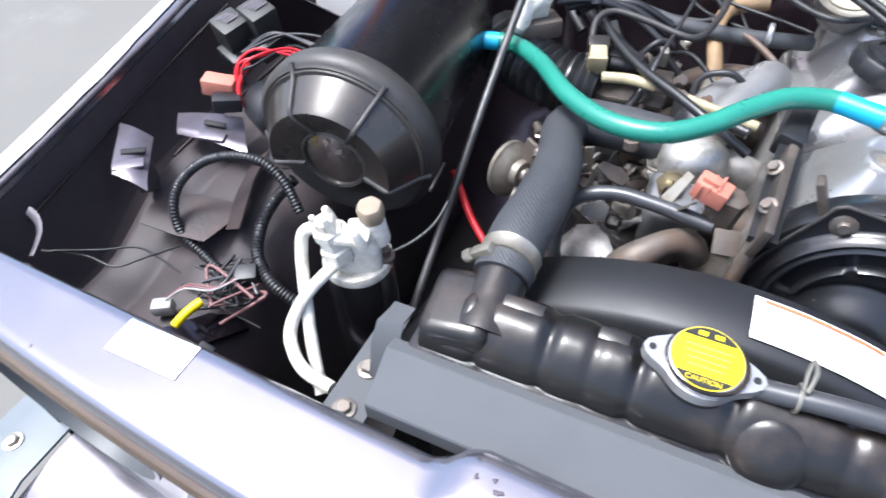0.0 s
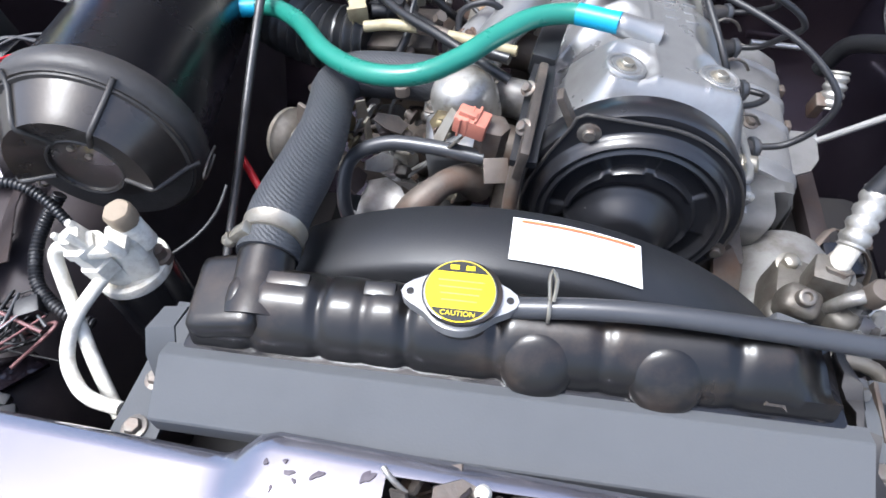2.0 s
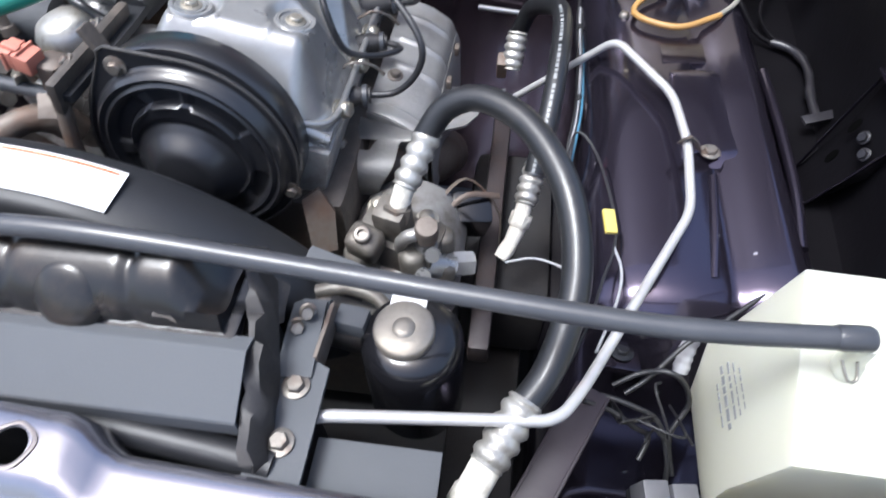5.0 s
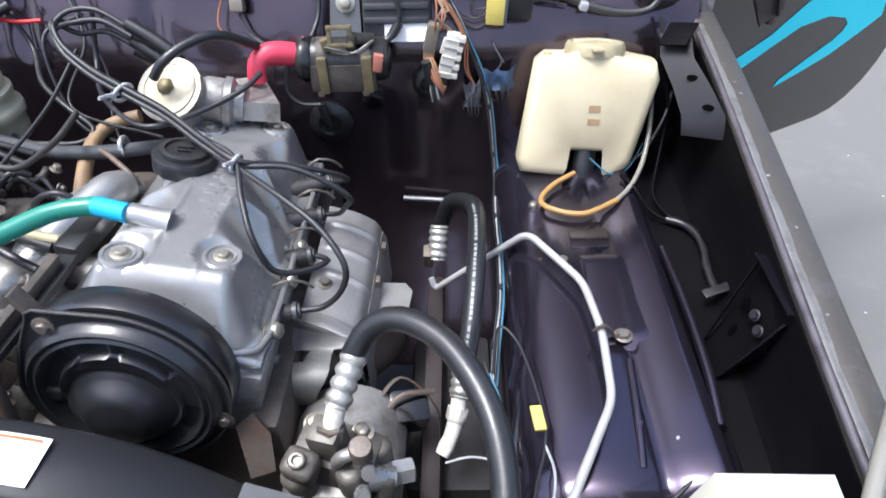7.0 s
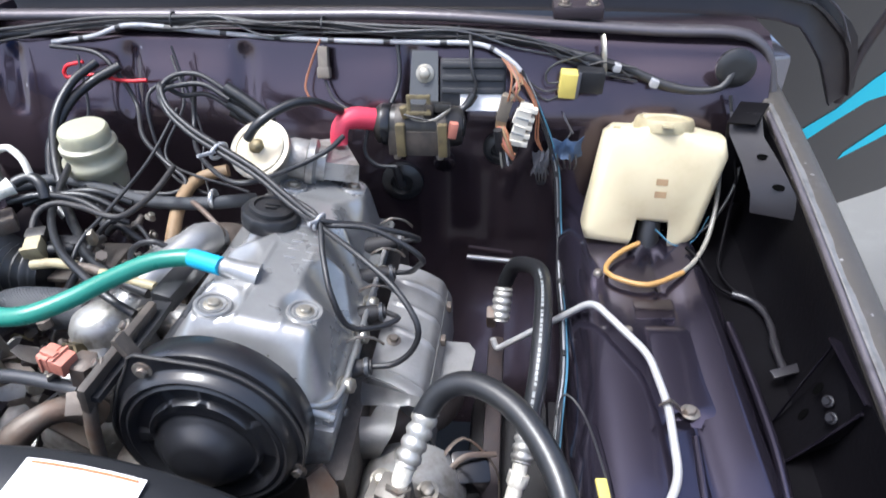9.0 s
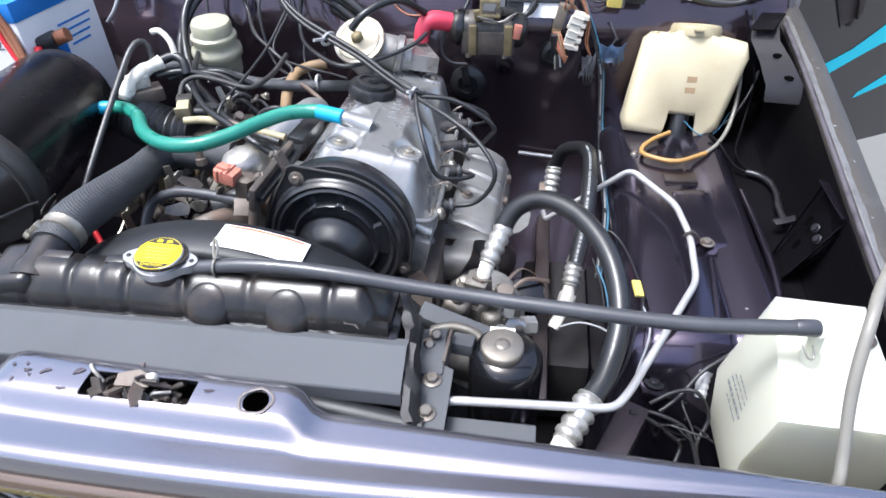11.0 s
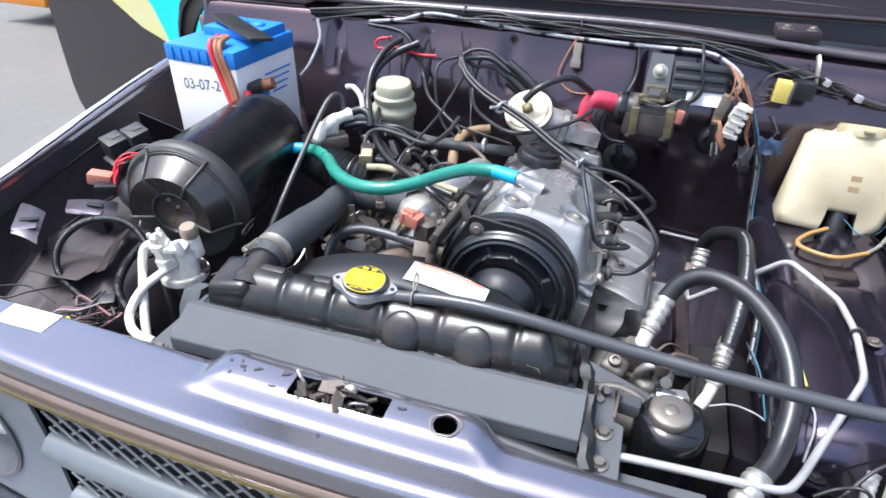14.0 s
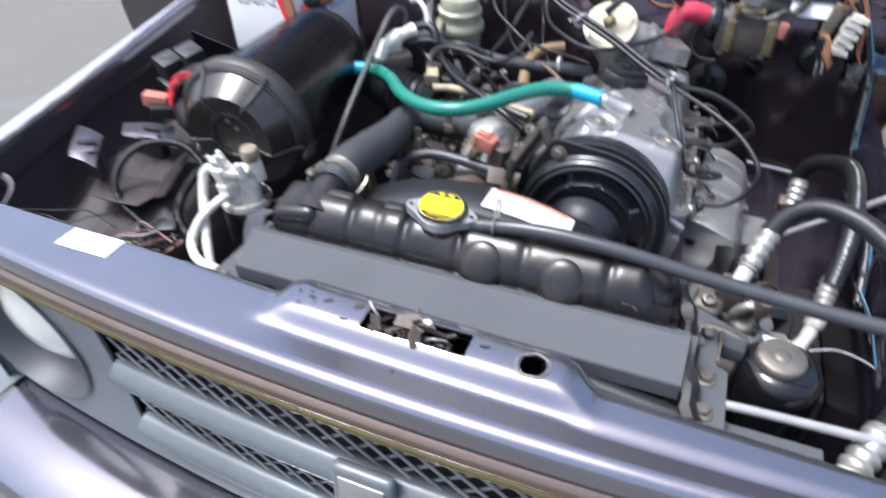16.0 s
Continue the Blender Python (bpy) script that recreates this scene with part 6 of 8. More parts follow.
for q in ((0.275, 0.198, 0.846), (0.232, 0.205, 0.85)):
    part("bolt", hexbolt(pose(*q, 10, 0, 0), 0.007, 0.008), zinc, pump)


def crimp(a, b, parent, r=0.0112):
    """A ribbed crimped sleeve from a to b with a nut and stem."""
    L = (Vector(b) - Vector(a)).length
    prof = [(r * 0.9, 0), (r, 0.002)]
    n = 4
    for k in range(n):
        z = 0.004 + k * (L - 0.006) / n
        prof += [(r * 0.86, z), (r * 1.04, z + (L / n) * 0.22), (r * 1.06, z + (L / n) * 0.5), (r * 0.86, z + (L / n) * 0.78)]
    prof += [(r * 0.95, L - 0.001), (r * 0.75, L)]
    c = part("crimp_sleeve", lathe(prof, axis(a, b), 24), crimp_metal, parent, "crimped dull aluminium sleeve")
    return c


h1 = thing("pressure_hose", "thick black rubber hose arching over the bay", "hose")
part("hose", tube([(0.272, 0.222, 0.922), (0.288, 0.232, 0.945), (0.315, 0.228, 0.960), (0.352, 0.200, 0.962), (0.382, 0.150, 0.950), (0.392, 0.095, 0.925), (0.380, 0.045, 0.898), (0.362, 0.015, 0.888)], 0.0104, 16), black_rubber, h1)
crimp((0.276, 0.227, 0.926), (0.259, 0.190, 0.895), h1)
part("stem", lathe([(0.0085, 0), (0.0085, 0.022)], axis((0.260, 0.192, 0.897), (0.252, 0.178, 0.87)), 14), white_metal, h1)
part("nut", lathe([(0.0125, 0), (0.0125, 0.012)], axis((0.254, 0.181, 0.882), (0.25, 0.172, 0.86)), 6), bolt_steel, h1)
crimp((0.366, 0.022, 0.892), (0.344, -0.018, 0.876), h1, 0.0124)
part("stem", lathe([(0.0105, 0), (0.0105, 0.018), (0.012, 0.02), (0.012, 0.03), (0.009, 0.032), (0.009, 0.05)], axis((0.345, -0.016, 0.877), (0.325, -0.055, 0.855)), 14), white_metal, h1)
h2 = thing("suction_hose", "thick black hose running back to the firewall", "hose")
part("hose", tube([(0.366, 0.283, 0.828), (0.374, 0.32, 0.862), (0.379, 0.37, 0.884), (0.382, 0.43, 0.890), (0.380, 0.475, 0.882), (0.368, 0.51, 0.865), (0.35, 0.54, 0.84), (0.338, 0.55, 0.80)], 0.0102, 16), black_rubber, h2)
h2_line = smooth_path([(0.366, 0.283, 0.828), (0.374, 0.32, 0.862), (0.379, 0.37, 0.884), (0.382, 0.43, 0.890), (0.380, 0.475, 0.882)], 0.0015)
s0, k = 0, 0
while s0 < len(h2_line) - 8:
    n = (3, 2, 4, 3, 2, 3, 4, 2)[k % 8]
    p, q = h2_line[s0], h2_line[s0 + n]
    t = (q - p).normalized()
    up = Vector((-0.15, -0.55, 0.80))
    up = (up - t * up.dot(t)).normalized()
    side = t.cross(up)
    c = p.lerp(q, 0.5) + up * 0.0102
    part("writing_bar", box((0.0030, (q - p).length, 0.0007), Matrix(((side.x, t.x, up.x, c.x), (side.y, t.y, up.y, c.y), (side.z, t.z, up.z, c.z), (0, 0, 0, 1))), 0), print_grey, h2)
    s0 += n + (3 if k % 7 == 6 else 1)
    k += 1
crimp((0.367, 0.295, 0.828), (0.360, 0.262, 0.805), h2)
part("stem", tube([(0.360, 0.263, 0.806), (0.357, 0.250, 0.792), (0.351, 0.236, 0.778), (0.342, 0.222, 0.768)], 0.0078, 12, radius=lambda s: 1 + 0.10 * math.sin(s * 300)), white_metal, h2)
part("nut", lathe([(0.0110, 0), (0.0110, 0.012), (0.0095, 0.014)], axis((0.359, 0.256, 0.799), (0.353, 0.240, 0.782)), 6), white_metal, h2)
crimp((0.337, 0.50, 0.835), (0.333, 0.475, 0.80), h2, 0.012)
part("valve_block", box((0.012, 0.018, 0.03), pose(0.322, 0.482, 0.80, 20, 0, 0), 0.003), iron, h2)

pl = thing("liquid_pipe", "dull silver metal pipe bent round the inner fender", "pipe")
part("pipe", bent_pipe([(0.325, 0.468, 0.775), (0.330, 0.462, 0.762), (0.437, 0.424, 0.885), (0.486, 0.345, 0.885), (0.494, 0.281, 0.884), (0.492, 0.210, 0.876), (0.402, 0.035, 0.888), (0.386, 0.010, 0.893), (0.246, -0.010, 0.908), (0.235, -0.012, 0.905)], 0.0040, 12, 0.016), pipe_grey, pl)
pcl = part("clamp", tube([(0.487, 0.281, 0.884 + 0.0), (0.494, 0.281, 0.892), (0.502, 0.281, 0.884), (0.506, 0.281, 0.877), (0.524, 0.281, 0.874)], 0.005, 6, flat=0.3), bolt_steel, pl)
part("screw", hexbolt(pose(0.515, 0.281, 0.876), 0.006, 0.004), bolt_steel, pcl)

# ---- washer bottle ----
wb = thing("washer_bottle", "aged cream plastic windscreen washer bottle", "washer bottle")
wm = pose(0.528, 0.605, 0.938, -16, 0, -6)
poly = [(-0.084, -0.082), (-0.030, -0.086), (-0.026, -0.050), (0.022, -0.050), (0.024, -0.088), (0.040, -0.084), (0.056, -0.066), (0.078, 0.040), (0.072, 0.060), (0.030, 0.068), (0.018, 0.080), (-0.026, 0.080), (-0.038, 0.066), (-0.062, 0.066), (-0.074, 0.056), (-0.090, -0.066)]
wr = []
for t in (-1, -0.94, -0.8, -0.55, 0, 0.55, 0.8, 0.94, 1):
    k = 0.80 + 0.20 * (1 - abs(t) ** 3.2) ** (1 / 2.4)
    wr.append([wm @ Vector((-0.006 + (x + 0.006) * k, -0.044 * t + 0.008, -0.004 + (z + 0.004) * k)) for x, z in poly + poly[:1]])
wbb = sheet(wr)
bmesh.ops.remove_doubles(wbb, verts=wbb.verts, dist=0.0002)
bmesh.ops.holes_fill(wbb, edges=[e for e in wbb.edges if e.is_boundary], sides=0)
part("body", wbb, cream_plastic, wb)
part("cap", lathe([(0.036, -0.006), (0.036, 0.003), (0.0335, 0.008), (0.030, 0.0085), (0.0285, 0.0065), (0.020, 0.0075), (0.008, 0.0085)], wm @ pose(-0.002, -0.004, 0.072), 30), cream_dirty, wb, "grubby cream snap cap")
part("cap_tab", box((0.014, 0.012, 0.004), wm @ pose(-0.002, -0.040, 0.075), 0.0015), cream_dirty, wb)
part("shoulder_pip", lathe([(0.005, 0), (0.005, 0.004), (0.003, 0.005)], wm @ pose(-0.058, -0.012, 0.063), 12), cream_dirty, wb)
part("pump", lathe([(0.014, -0.03), (0.014, 0.028), (0.011, 0.032)], wm @ pose(-0.003, -0.018, -0.075), 18), black_plastic, wb, "black plastic washer pump")
for k in range(2):
    part("molded_mark", box((0.014, 0.001, 0.008), wm @ pose(0.002, -0.0362, 0.006 - 0.016 * k), 0), tan_hose, wb)
wh = thing("washer_hose", "amber plastic washer hose loop", "hose")
part("hose", tube([(0.506, 0.545, 0.880), (0.480, 0.528, 0.876), (0.461, 0.502, 0.874), (0.466, 0.482, 0.875), (0.505, 0.466, 0.877), (0.549, 0.488, 0.880)], 0.0034, 10), amber, wh)
part("grey_end", tube([(0.547, 0.487, 0.880), (0.568, 0.510, 0.884), (0.590, 0.550, 0.895), (0.602, 0.590, 0.93), (0.600, 0.61, 0.97)], 0.0030, 8), clear_tube, wh, "greyed end of the hose")

# ---- clutch reservoir ----
cr = thing("fluid_reservoir", "translucent cream fluid reservoir with screw lid", "reservoir")
rm = pose(-0.197, 0.555, 0.985, 4, 2, 0)
part("body", lathe([(0.024, -0.048), (0.032, -0.044), (0.0335, -0.030), (0.0335, -0.018), (0.0375, -0.014), (0.0385, -0.007), (0.0375, -0.001), (0.0325, 0.003), (0.0325, 0.010), (0.0345, 0.013), (0.0345, 0.019), (0.029, 0.023)], rm, 30), reservoir_plastic, cr)
part("lid", lathe([(0.030, 0.018), (0.030, 0.036), (0.028, 0.040), (0.012, 0.041)], rm, 30, wobble=lambda a, z: 1 + 0.01 * math.sin(a * 24)), reservoir_plastic, cr)

# ---- battery ----
bt = thing("battery", "white and blue car battery with handwritten date", "battery")
bmx = pose(-0.475, 0.512, 0.971, 0, 0, -6)
part("case", box((0.141, 0.155, 0.175), bmx, 0.004), white_label, bt, "white plastic battery case")
part("lid", box((0.144, 0.158, 0.028), bmx @ pose(0, 0, 0.100), 0.004), blue_plastic, bt, "blue plastic battery lid")
for k in range(7):
    part("lid_rib", box((0.003, 0.004, 0.022), bmx @ pose(-0.054 + 0.018 * k, -0.0795, 0.099), 0.001), blue_plastic, bt)
part("lid_step", box((0.112, 0.080, 0.018), bmx @ pose(0.008, 0.030, 0.120), 0.004), blue_plastic, bt)
for k in range(3):
    part("vent_plug", lathe([(0.011, 0.112), (0.011, 0.124), (0.009, 0.126)], bmx @ pose(-0.03 + 0.035 * k, 0.03, 0.008), 14), blue_plastic, bt)
text("03-07-2", 0.025, bmx @ pose(-0.006, -0.0780, 0.052, 90, -3, 0), grey_ink, bt)
part("sticker", box((0.0006, 0.05, 0.05), bmx @ pose(0.0710, -0.03, 0.02), 0), blue_plastic, bt)
for k in range(4):
    part("print_bar", box((0.0006, 0.07 - 0.010 * k, 0.003), bmx @ pose(0.0710, 0.025, 0.06 - 0.011 * k), 0), blue_plastic, bt)
part("terminal_cover", box((0.042, 0.155, 0.006), bmx @ pose(0.026, 0.000, 0.132, 4, 8, 64), 0.0028), black_rubber, bt, "dark rubber strap over the terminals")
part("terminal", lathe([(0.010, 0.11), (0.009, 0.13)], bmx @ pose(0.03, -0.06, 0), 14), zinc, bt)


# ---- wiring, connectors and small parts ----
def cable(name, label, pts, r, mat, category="wire", group=""):
    return solo(name, tube(pts, r, 8, step=0.006), mat, label, category, group)


# harnesses along the firewall
hw = thing("wiring_harness", "white striped wiring harness along the firewall", "wiring")
HW = [(-0.299, 0.695, 1.084), (-0.236, 0.695, 1.092), (-0.176, 0.695, 1.107), (-0.078, 0.697, 1.098), (0.021, 0.697, 1.09), (0.119, 0.693, 1.087), (0.217, 0.69, 1.086), (0.29, 0.685, 1.086), (0.323, 0.676, 1.076), (0.349, 0.664, 1.058),
      (0.372, 0.656, 1.017), (0.391, 0.65, 0.966), (0.403, 0.645, 0.925), (0.41, 0.63, 0.86), (0.413, 0.61, 0.828), (0.409, 0.541, 0.832), (0.408, 0.435, 0.840), (0.405, 0.365, 0.840), (0.398, 0.309, 0.835), (0.394, 0.273, 0.82)]
part("loom", tube(HW, 0.0034, 10, radius=lambda s: 1 - 0.56 * step01(0.66, 0.80, s)), white_wire, hw, "grey-white taped loom")
line = smooth_path(HW, 0.02)
for i in range(2, len(line) - 2, 3):
    part("tape", tube([line[i], line[i].lerp(line[i + 1], 0.35)], 0.0038, 10, straight=True), dark_wire, hw)
for dx, mt in ((0.0035, blue_wire), (-0.0030, dark_wire), (0.0015, dark_wire)):
    part("strand", tube([(x + dx, y - 0.004, z + 0.004 * math.sin(k * 2.1 + dx * 900)) for k, (x, y, z) in enumerate(HW[9:])], 0.0013, 8), mt, hw)
hb = thing("main_harness", "black taped main wiring harness on the cowl", "wiring")
HB = [(-0.42, 0.700, 1.09), (-0.322, 0.702, 1.096), (-0.221, 0.703, 1.106), (-0.118, 0.704, 1.11), (-0.054, 0.704, 1.113), (0.012, 0.703, 1.104), (0.088, 0.703, 1.104), (0.178, 0.70, 1.097), (0.267, 0.70, 1.092), (0.348, 0.695, 1.086), (0.414, 0.688, 1.073), (0.451, 0.683, 1.064), (0.488, 0.678, 1.055), (0.531, 0.668, 1.04), (0.567, 0.66, 1.036), (0.597, 0.658, 1.041), (0.612, 0.668, 1.06)]
part("loom", tube(HB, 0.0056, 10, radius=lambda s: 1 + 0.12 * math.sin(s * 60) + 0.1 * math.sin(s * 23)), dark_wire, hb)
part("loom", tube([(x, y - 0.006, z + 0.006 + 0.004 * math.sin(k)) for k, (x, y, z) in enumerate(HB[:11])], 0.0028, 8), dark_wire, hb)
for q in range(4):
    rw = random.Random(300 + q)
    part("stray_wire", tube([(x + rw.uniform(-0.01, 0.01), y - rw.uniform(0.002, 0.012), z + rw.uniform(-0.012, 0.010)) for x, y, z in HB[q:13]], 0.0016, 8), (boot_rubber, dark_wire, grey_rubber, dark_wire)[q], hb)
for i in (3, 6, 8, 11):
    x, y, z = HB[i]
    part("strap", tube([(x, y + 0.011 * math.cos(a), z + 0.011 * math.sin(a)) for a in [0.7 * k for k in range(10)]], 0.0016, 8), dark_wire, hb)
part("tag", box((0.010, 0.012, 0.010), pose(0.47, 0.674, 1.060, 0, 15, 0), 0.002), white_wire, hb)
part("tag", box((0.010, 0.012, 0.010), pose(0.517, 0.664, 1.044, 0, 15, 0), 0.002), white_wire, hb)
part("grommet", lathe([(0.024, 0), (0.024, 0.006), (0.018, 0.010), (0.010, 0.010)], axis((0.613, 0.672, 1.062), (0.613, 0.4, 1.09)), 24), black_rubber, hb)
tie_pts = [(0.45, 0.690, 1.095), (0.452, 0.676, 1.082), (0.455, 0.672, 1.05)]
part("clip", tube(tie_pts, 0.004, 6, flat=0.5), zinc, hb)

# ignition coil with bracket and red boot
ic = thing("ignition_coil", "black and brown ignition coil with bracket", "ignition coil")
cm2 = axis((0.163, 0.628, 1.0), (0.28, 0.628, 0.998))
part("case", lathe([(0.020, 0.0), (0.025, 0.004), (0.026, 0.012), (0.026, 0.108), (0.022, 0.114)], cm2, 28), coil_case, ic)
part("terminal", lathe([(0.014, 0.108), (0.014, 0.116), (0.006, 0.118)], cm2, 16), black_rubber, ic)
part("copper_patch", box((0.012, 0.010, 0.022), pose(0.266, 0.604, 1.004, 0, 12, 8), 0.003), salmon, ic, "copper-brown terminal strip")
for x in (0.211, 0.236):
    part("bracket_leg", box((0.005, 0.004, 0.026), pose(x, 0.607, 1.036, -12, 0, 0), 0.001), brass_dirty, ic)
part("bracket_bar", box((0.030, 0.004, 0.005), pose(0.2235, 0.606, 1.047, -12, 0, 0), 0.001), brass_dirty, ic)
part("bracket_bar", box((0.032, 0.005, 0.005), pose(0.2235, 0.605, 1.026, -12, 0, 0), 0.001), brass_dirty, ic)
part("terminal_block", box((0.030, 0.014, 0.012), pose(0.248, 0.615, 1.030, -10, 4, 0), 0.003), coil_case, ic)
for k in range(3):
    part("lead", tube([(0.206 + 0.004 * k, 0.598, 1.027 - 0.003 * k), (0.226 + 0.003 * k, 0.594, 1.024 - 0.002 * k), (0.246, 0.594, 1.020 + 0.002 * k), (0.258, 0.598, 1.027 + 0.002 * k), (0.263, 0.606, 1.031)], 0.0012, 6), (dark_wire, smoke_plastic, clear_tube)[k], ic)
for x in (0.192, 0.248):
    part("mount_screw", lathe([(0.005, 0), (0.005, 0.010), (0.003, 0.011)], axis((x, 0.606, 0.972), (x, 0.604, 0.9)), 10), bolt_steel, ic)
part("lug", box((0.012, 0.012, 0.02), pose(0.236, 0.61, 1.028, 0, 10, 0), 0.003), grime, ic)
part("lug", box((0.010, 0.010, 0.016), pose(0.205, 0.608, 1.026, 0, -10, 20), 0.003), brass_dirty, ic)
part("collar", lathe([(0.028, 0.010), (0.028, 0.020), (0.026, 0.022)], cm2, 28), gloss_black, ic)
for d in (0.028, 0.082):
    part("band", lathe([(0.0262, d), (0.0270, d + 0.003), (0.0270, d + 0.009), (0.0262, d + 0.012)], cm2, 24), grime, ic, "oily dark metal band")
    part("foot", box((0.012, 0.018, 0.045), pose(0.163 + d + 0.008, 0.606, 0.990), 0.002), brass_dirty, ic)
part("frame", box((0.080, 0.006, 0.035), pose(0.222, 0.604, 0.985), 0.002), grime, ic)
part("bracket", prism([(-0.020, 0), (0.020, 0), (0.017, 0.075), (-0.017, 0.075)], -0.0015, 0.0015, axis((0.224, 0.645, 1.012), (0.226, 0.68, 1.09), 0) @ pose(0, 0, 0, 90), 0.001), gunmetal, ic)
part("bolt", hexbolt(axis((0.226, 0.662, 1.055), (0.22, 0.4, 1.15)), 0.008, 0.006), zinc, ic)
rb = thing("coil_boot", "bright red rubber coil boot", "boot")
part("boot", tube([(0.121, 0.590, 0.990), (0.122, 0.592, 1.004), (0.126, 0.598, 1.014), (0.138, 0.607, 1.017), (0.152, 0.615, 1.013), (0.166, 0.622, 1.008)], 0.0132, 16, radius=lambda s: 0.86 + 0.22 * step01(0.02, 0.05, s)), red_rubber, rb)
im = thing("ignition_module", "black finned ignition module with white sticker", "control module")
mm = pose(0.288, 0.668, 1.040, -24, 0, 0)
part("case", box((0.085, 0.022, 0.062), mm, 0.003), black_plastic, im)
for k in range(3):
    part("fin", box((0.080, 0.006, 0.008), mm @ pose(0.0, -0.013, 0.022 - 0.016 * k), 0.002), black_plastic, im)
part("sticker", box((0.055, 0.0006, 0.022), mm @ pose(0.012, -0.0115, -0.024), 0), white_label, im)
cable("coil_wire", "thin black wire hanging from the coil", [(0.178, 0.700, 1.097), (0.186, 0.694, 1.085), (0.190, 0.680, 1.055), (0.188, 0.668, 1.035), (0.18, 0.645, 1.018)], 0.003, dark_wire)
cable("loop_wire", "grey wire looping below the coil", [(0.155, 0.61, 1.0), (0.150, 0.602, 0.972), (0.165, 0.598, 0.955), (0.19, 0.60, 0.952)], 0.0025, dark_wire)

dw = thing("drop_wire", "black taped wire dropping to the coil", "wire")
part("wire", tube([(0.283, 0.690, 1.096), (0.286, 0.664, 1.086), (0.287, 0.650, 1.069), (0.291, 0.646, 1.056), (0.293, 0.645, 1.046), (0.288, 0.642, 1.030), (0.280, 0.638, 1.022)], 0.0024, 8), dark_wire, dw)
part("plug", tube([(0.291, 0.643, 1.036), (0.283, 0.639, 1.024), (0.272, 0.632, 1.017), (0.262, 0.624, 1.016)], 0.0055, 10, radius=lambda s: 1.1 - 0.3 * step01(0.012, 0.022, s)), black_rubber, dw, "black rubber plug")

# connectors hanging on the firewall
wc = thing("wire_connector", "white plastic connector with brown wires", "connector")
wcm = pose(0.3515, 0.640, 0.996, 0, 15, 0)
part("shell", box((0.017, 0.014, 0.058), wcm, 0.002), pale_plastic, wc)
rr_ = random.Random(77)
for k in range(5):
    part("socket", box((0.008 + rr_.uniform(0, 0.003), 0.012, 0.007), wcm @ pose(0.010 + rr_.uniform(-0.001, 0.002), -0.001, 0.024 - 0.012 * k, 0, rr_.uniform(-8, 8), 0), 0.001), pale_plastic, wc)
    part("rib", box((0.017, 0.002, 0.0022), wcm @ pose(-0.001, -0.0075, 0.022 - 0.011 * k, 0, rr_.uniform(-4, 4), 0), 0.0006), print_grey if k % 2 else pale_plastic, wc)
part("latch", box((0.006, 0.006, 0.020), wcm @ pose(-0.009, -0.004, 0.012, 0, 4, 0), 0.001), pale_plastic, wc)
part("holder", box((0.016, 0.016, 0.036), pose(0.330, 0.648, 1.016, 0, 14, 0), 0.003), smoke_plastic, wc, "grey-brown plastic holder")
part("holder_foot", box((0.014, 0.012, 0.016), pose(0.326, 0.648, 0.996, 0, 8, 0), 0.003), tan_hose, wc)
for k in range(6):
    tone = (brown_wire, tan_hose, salmon, smoke_plastic)[k % 4]
    part("wire", tube([(0.325 + 0.003 * k, 0.656, 1.078 - 0.002 * k), (0.337 + 0.003 * k, 0.645, 1.064 - 0.003 * k), (0.336 + rr_.uniform(0, 0.016), 0.637, 1.046), (0.334 + 0.004 * k, 0.640, 1.028)], 0.0013, 8), tone, wc)
for k in range(4):
    part("wire", tube([(0.321 + 0.003 * k, 0.642, 0.992), (0.326 + 0.003 * k, 0.634, 0.974 + 0.003 * k), (0.336 + 0.002 * k, 0.632, 0.958), (0.343 + 0.001 * k, 0.634, 0.947 + 0.003 * k)], 0.0017, 8), (brown_wire, salmon, tan_hose)[k % 3], wc)
    part("cut_wire", tube([(0.326 + 0.003 * k, 0.638, 0.966), (0.327 + 0.004 * k, 0.634, 0.950), (0.329 + 0.004 * k, 0.635, 0.934 + 0.002 * k)], 0.0016, 8), (clear_tube, boot_rubber, white_wire, dark_wire)[k], wc, "cut grey wire end")
for dx in (0.0, 0.003):
    part("wire", tube([(0.345 + dx, 0.650, 1.060), (0.362 + dx, 0.644, 1.035), (0.371 + dx, 0.641, 1.010), (0.372 + dx, 0.641, 0.975), (0.384, 0.643, 0.953)], 0.0012, 8), brown_wire, wc)
yc = thing("relay_connector", "yellow and black plastic relay connector", "connector")
part("front", box((0.022, 0.022, 0.032), pose(0.409, 0.655, 1.046, 0, 4, 0), 0.002), pale_yellow, yc)
part("shell", box((0.034, 0.022, 0.028), pose(0.436, 0.657, 1.050, 0, 4, 0), 0.002), black_plastic, yc)
part("cap", box((0.004, 0.024, 0.034), pose(0.421, 0.655, 1.047, 0, 4, 0), 0.001), relay_grey, yc)
part("wire", tube([(0.402, 0.655, 1.048), (0.384, 0.656, 1.046), (0.381, 0.660, 1.057), (0.392, 0.662, 1.069), (0.418, 0.668, 1.075), (0.440, 0.678, 1.078)], 0.0013, 8), relay_dark, yc)
for k in range(2):
    part("wire", tube([(0.402, 0.655, 1.042 - 0.010 * k), (0.386, 0.657, 1.034 - 0.012 * k), (0.370, 0.660, 1.038 - 0.008 * k), (0.356, 0.662, 1.050)], 0.0013, 8), relay_dark, yc)


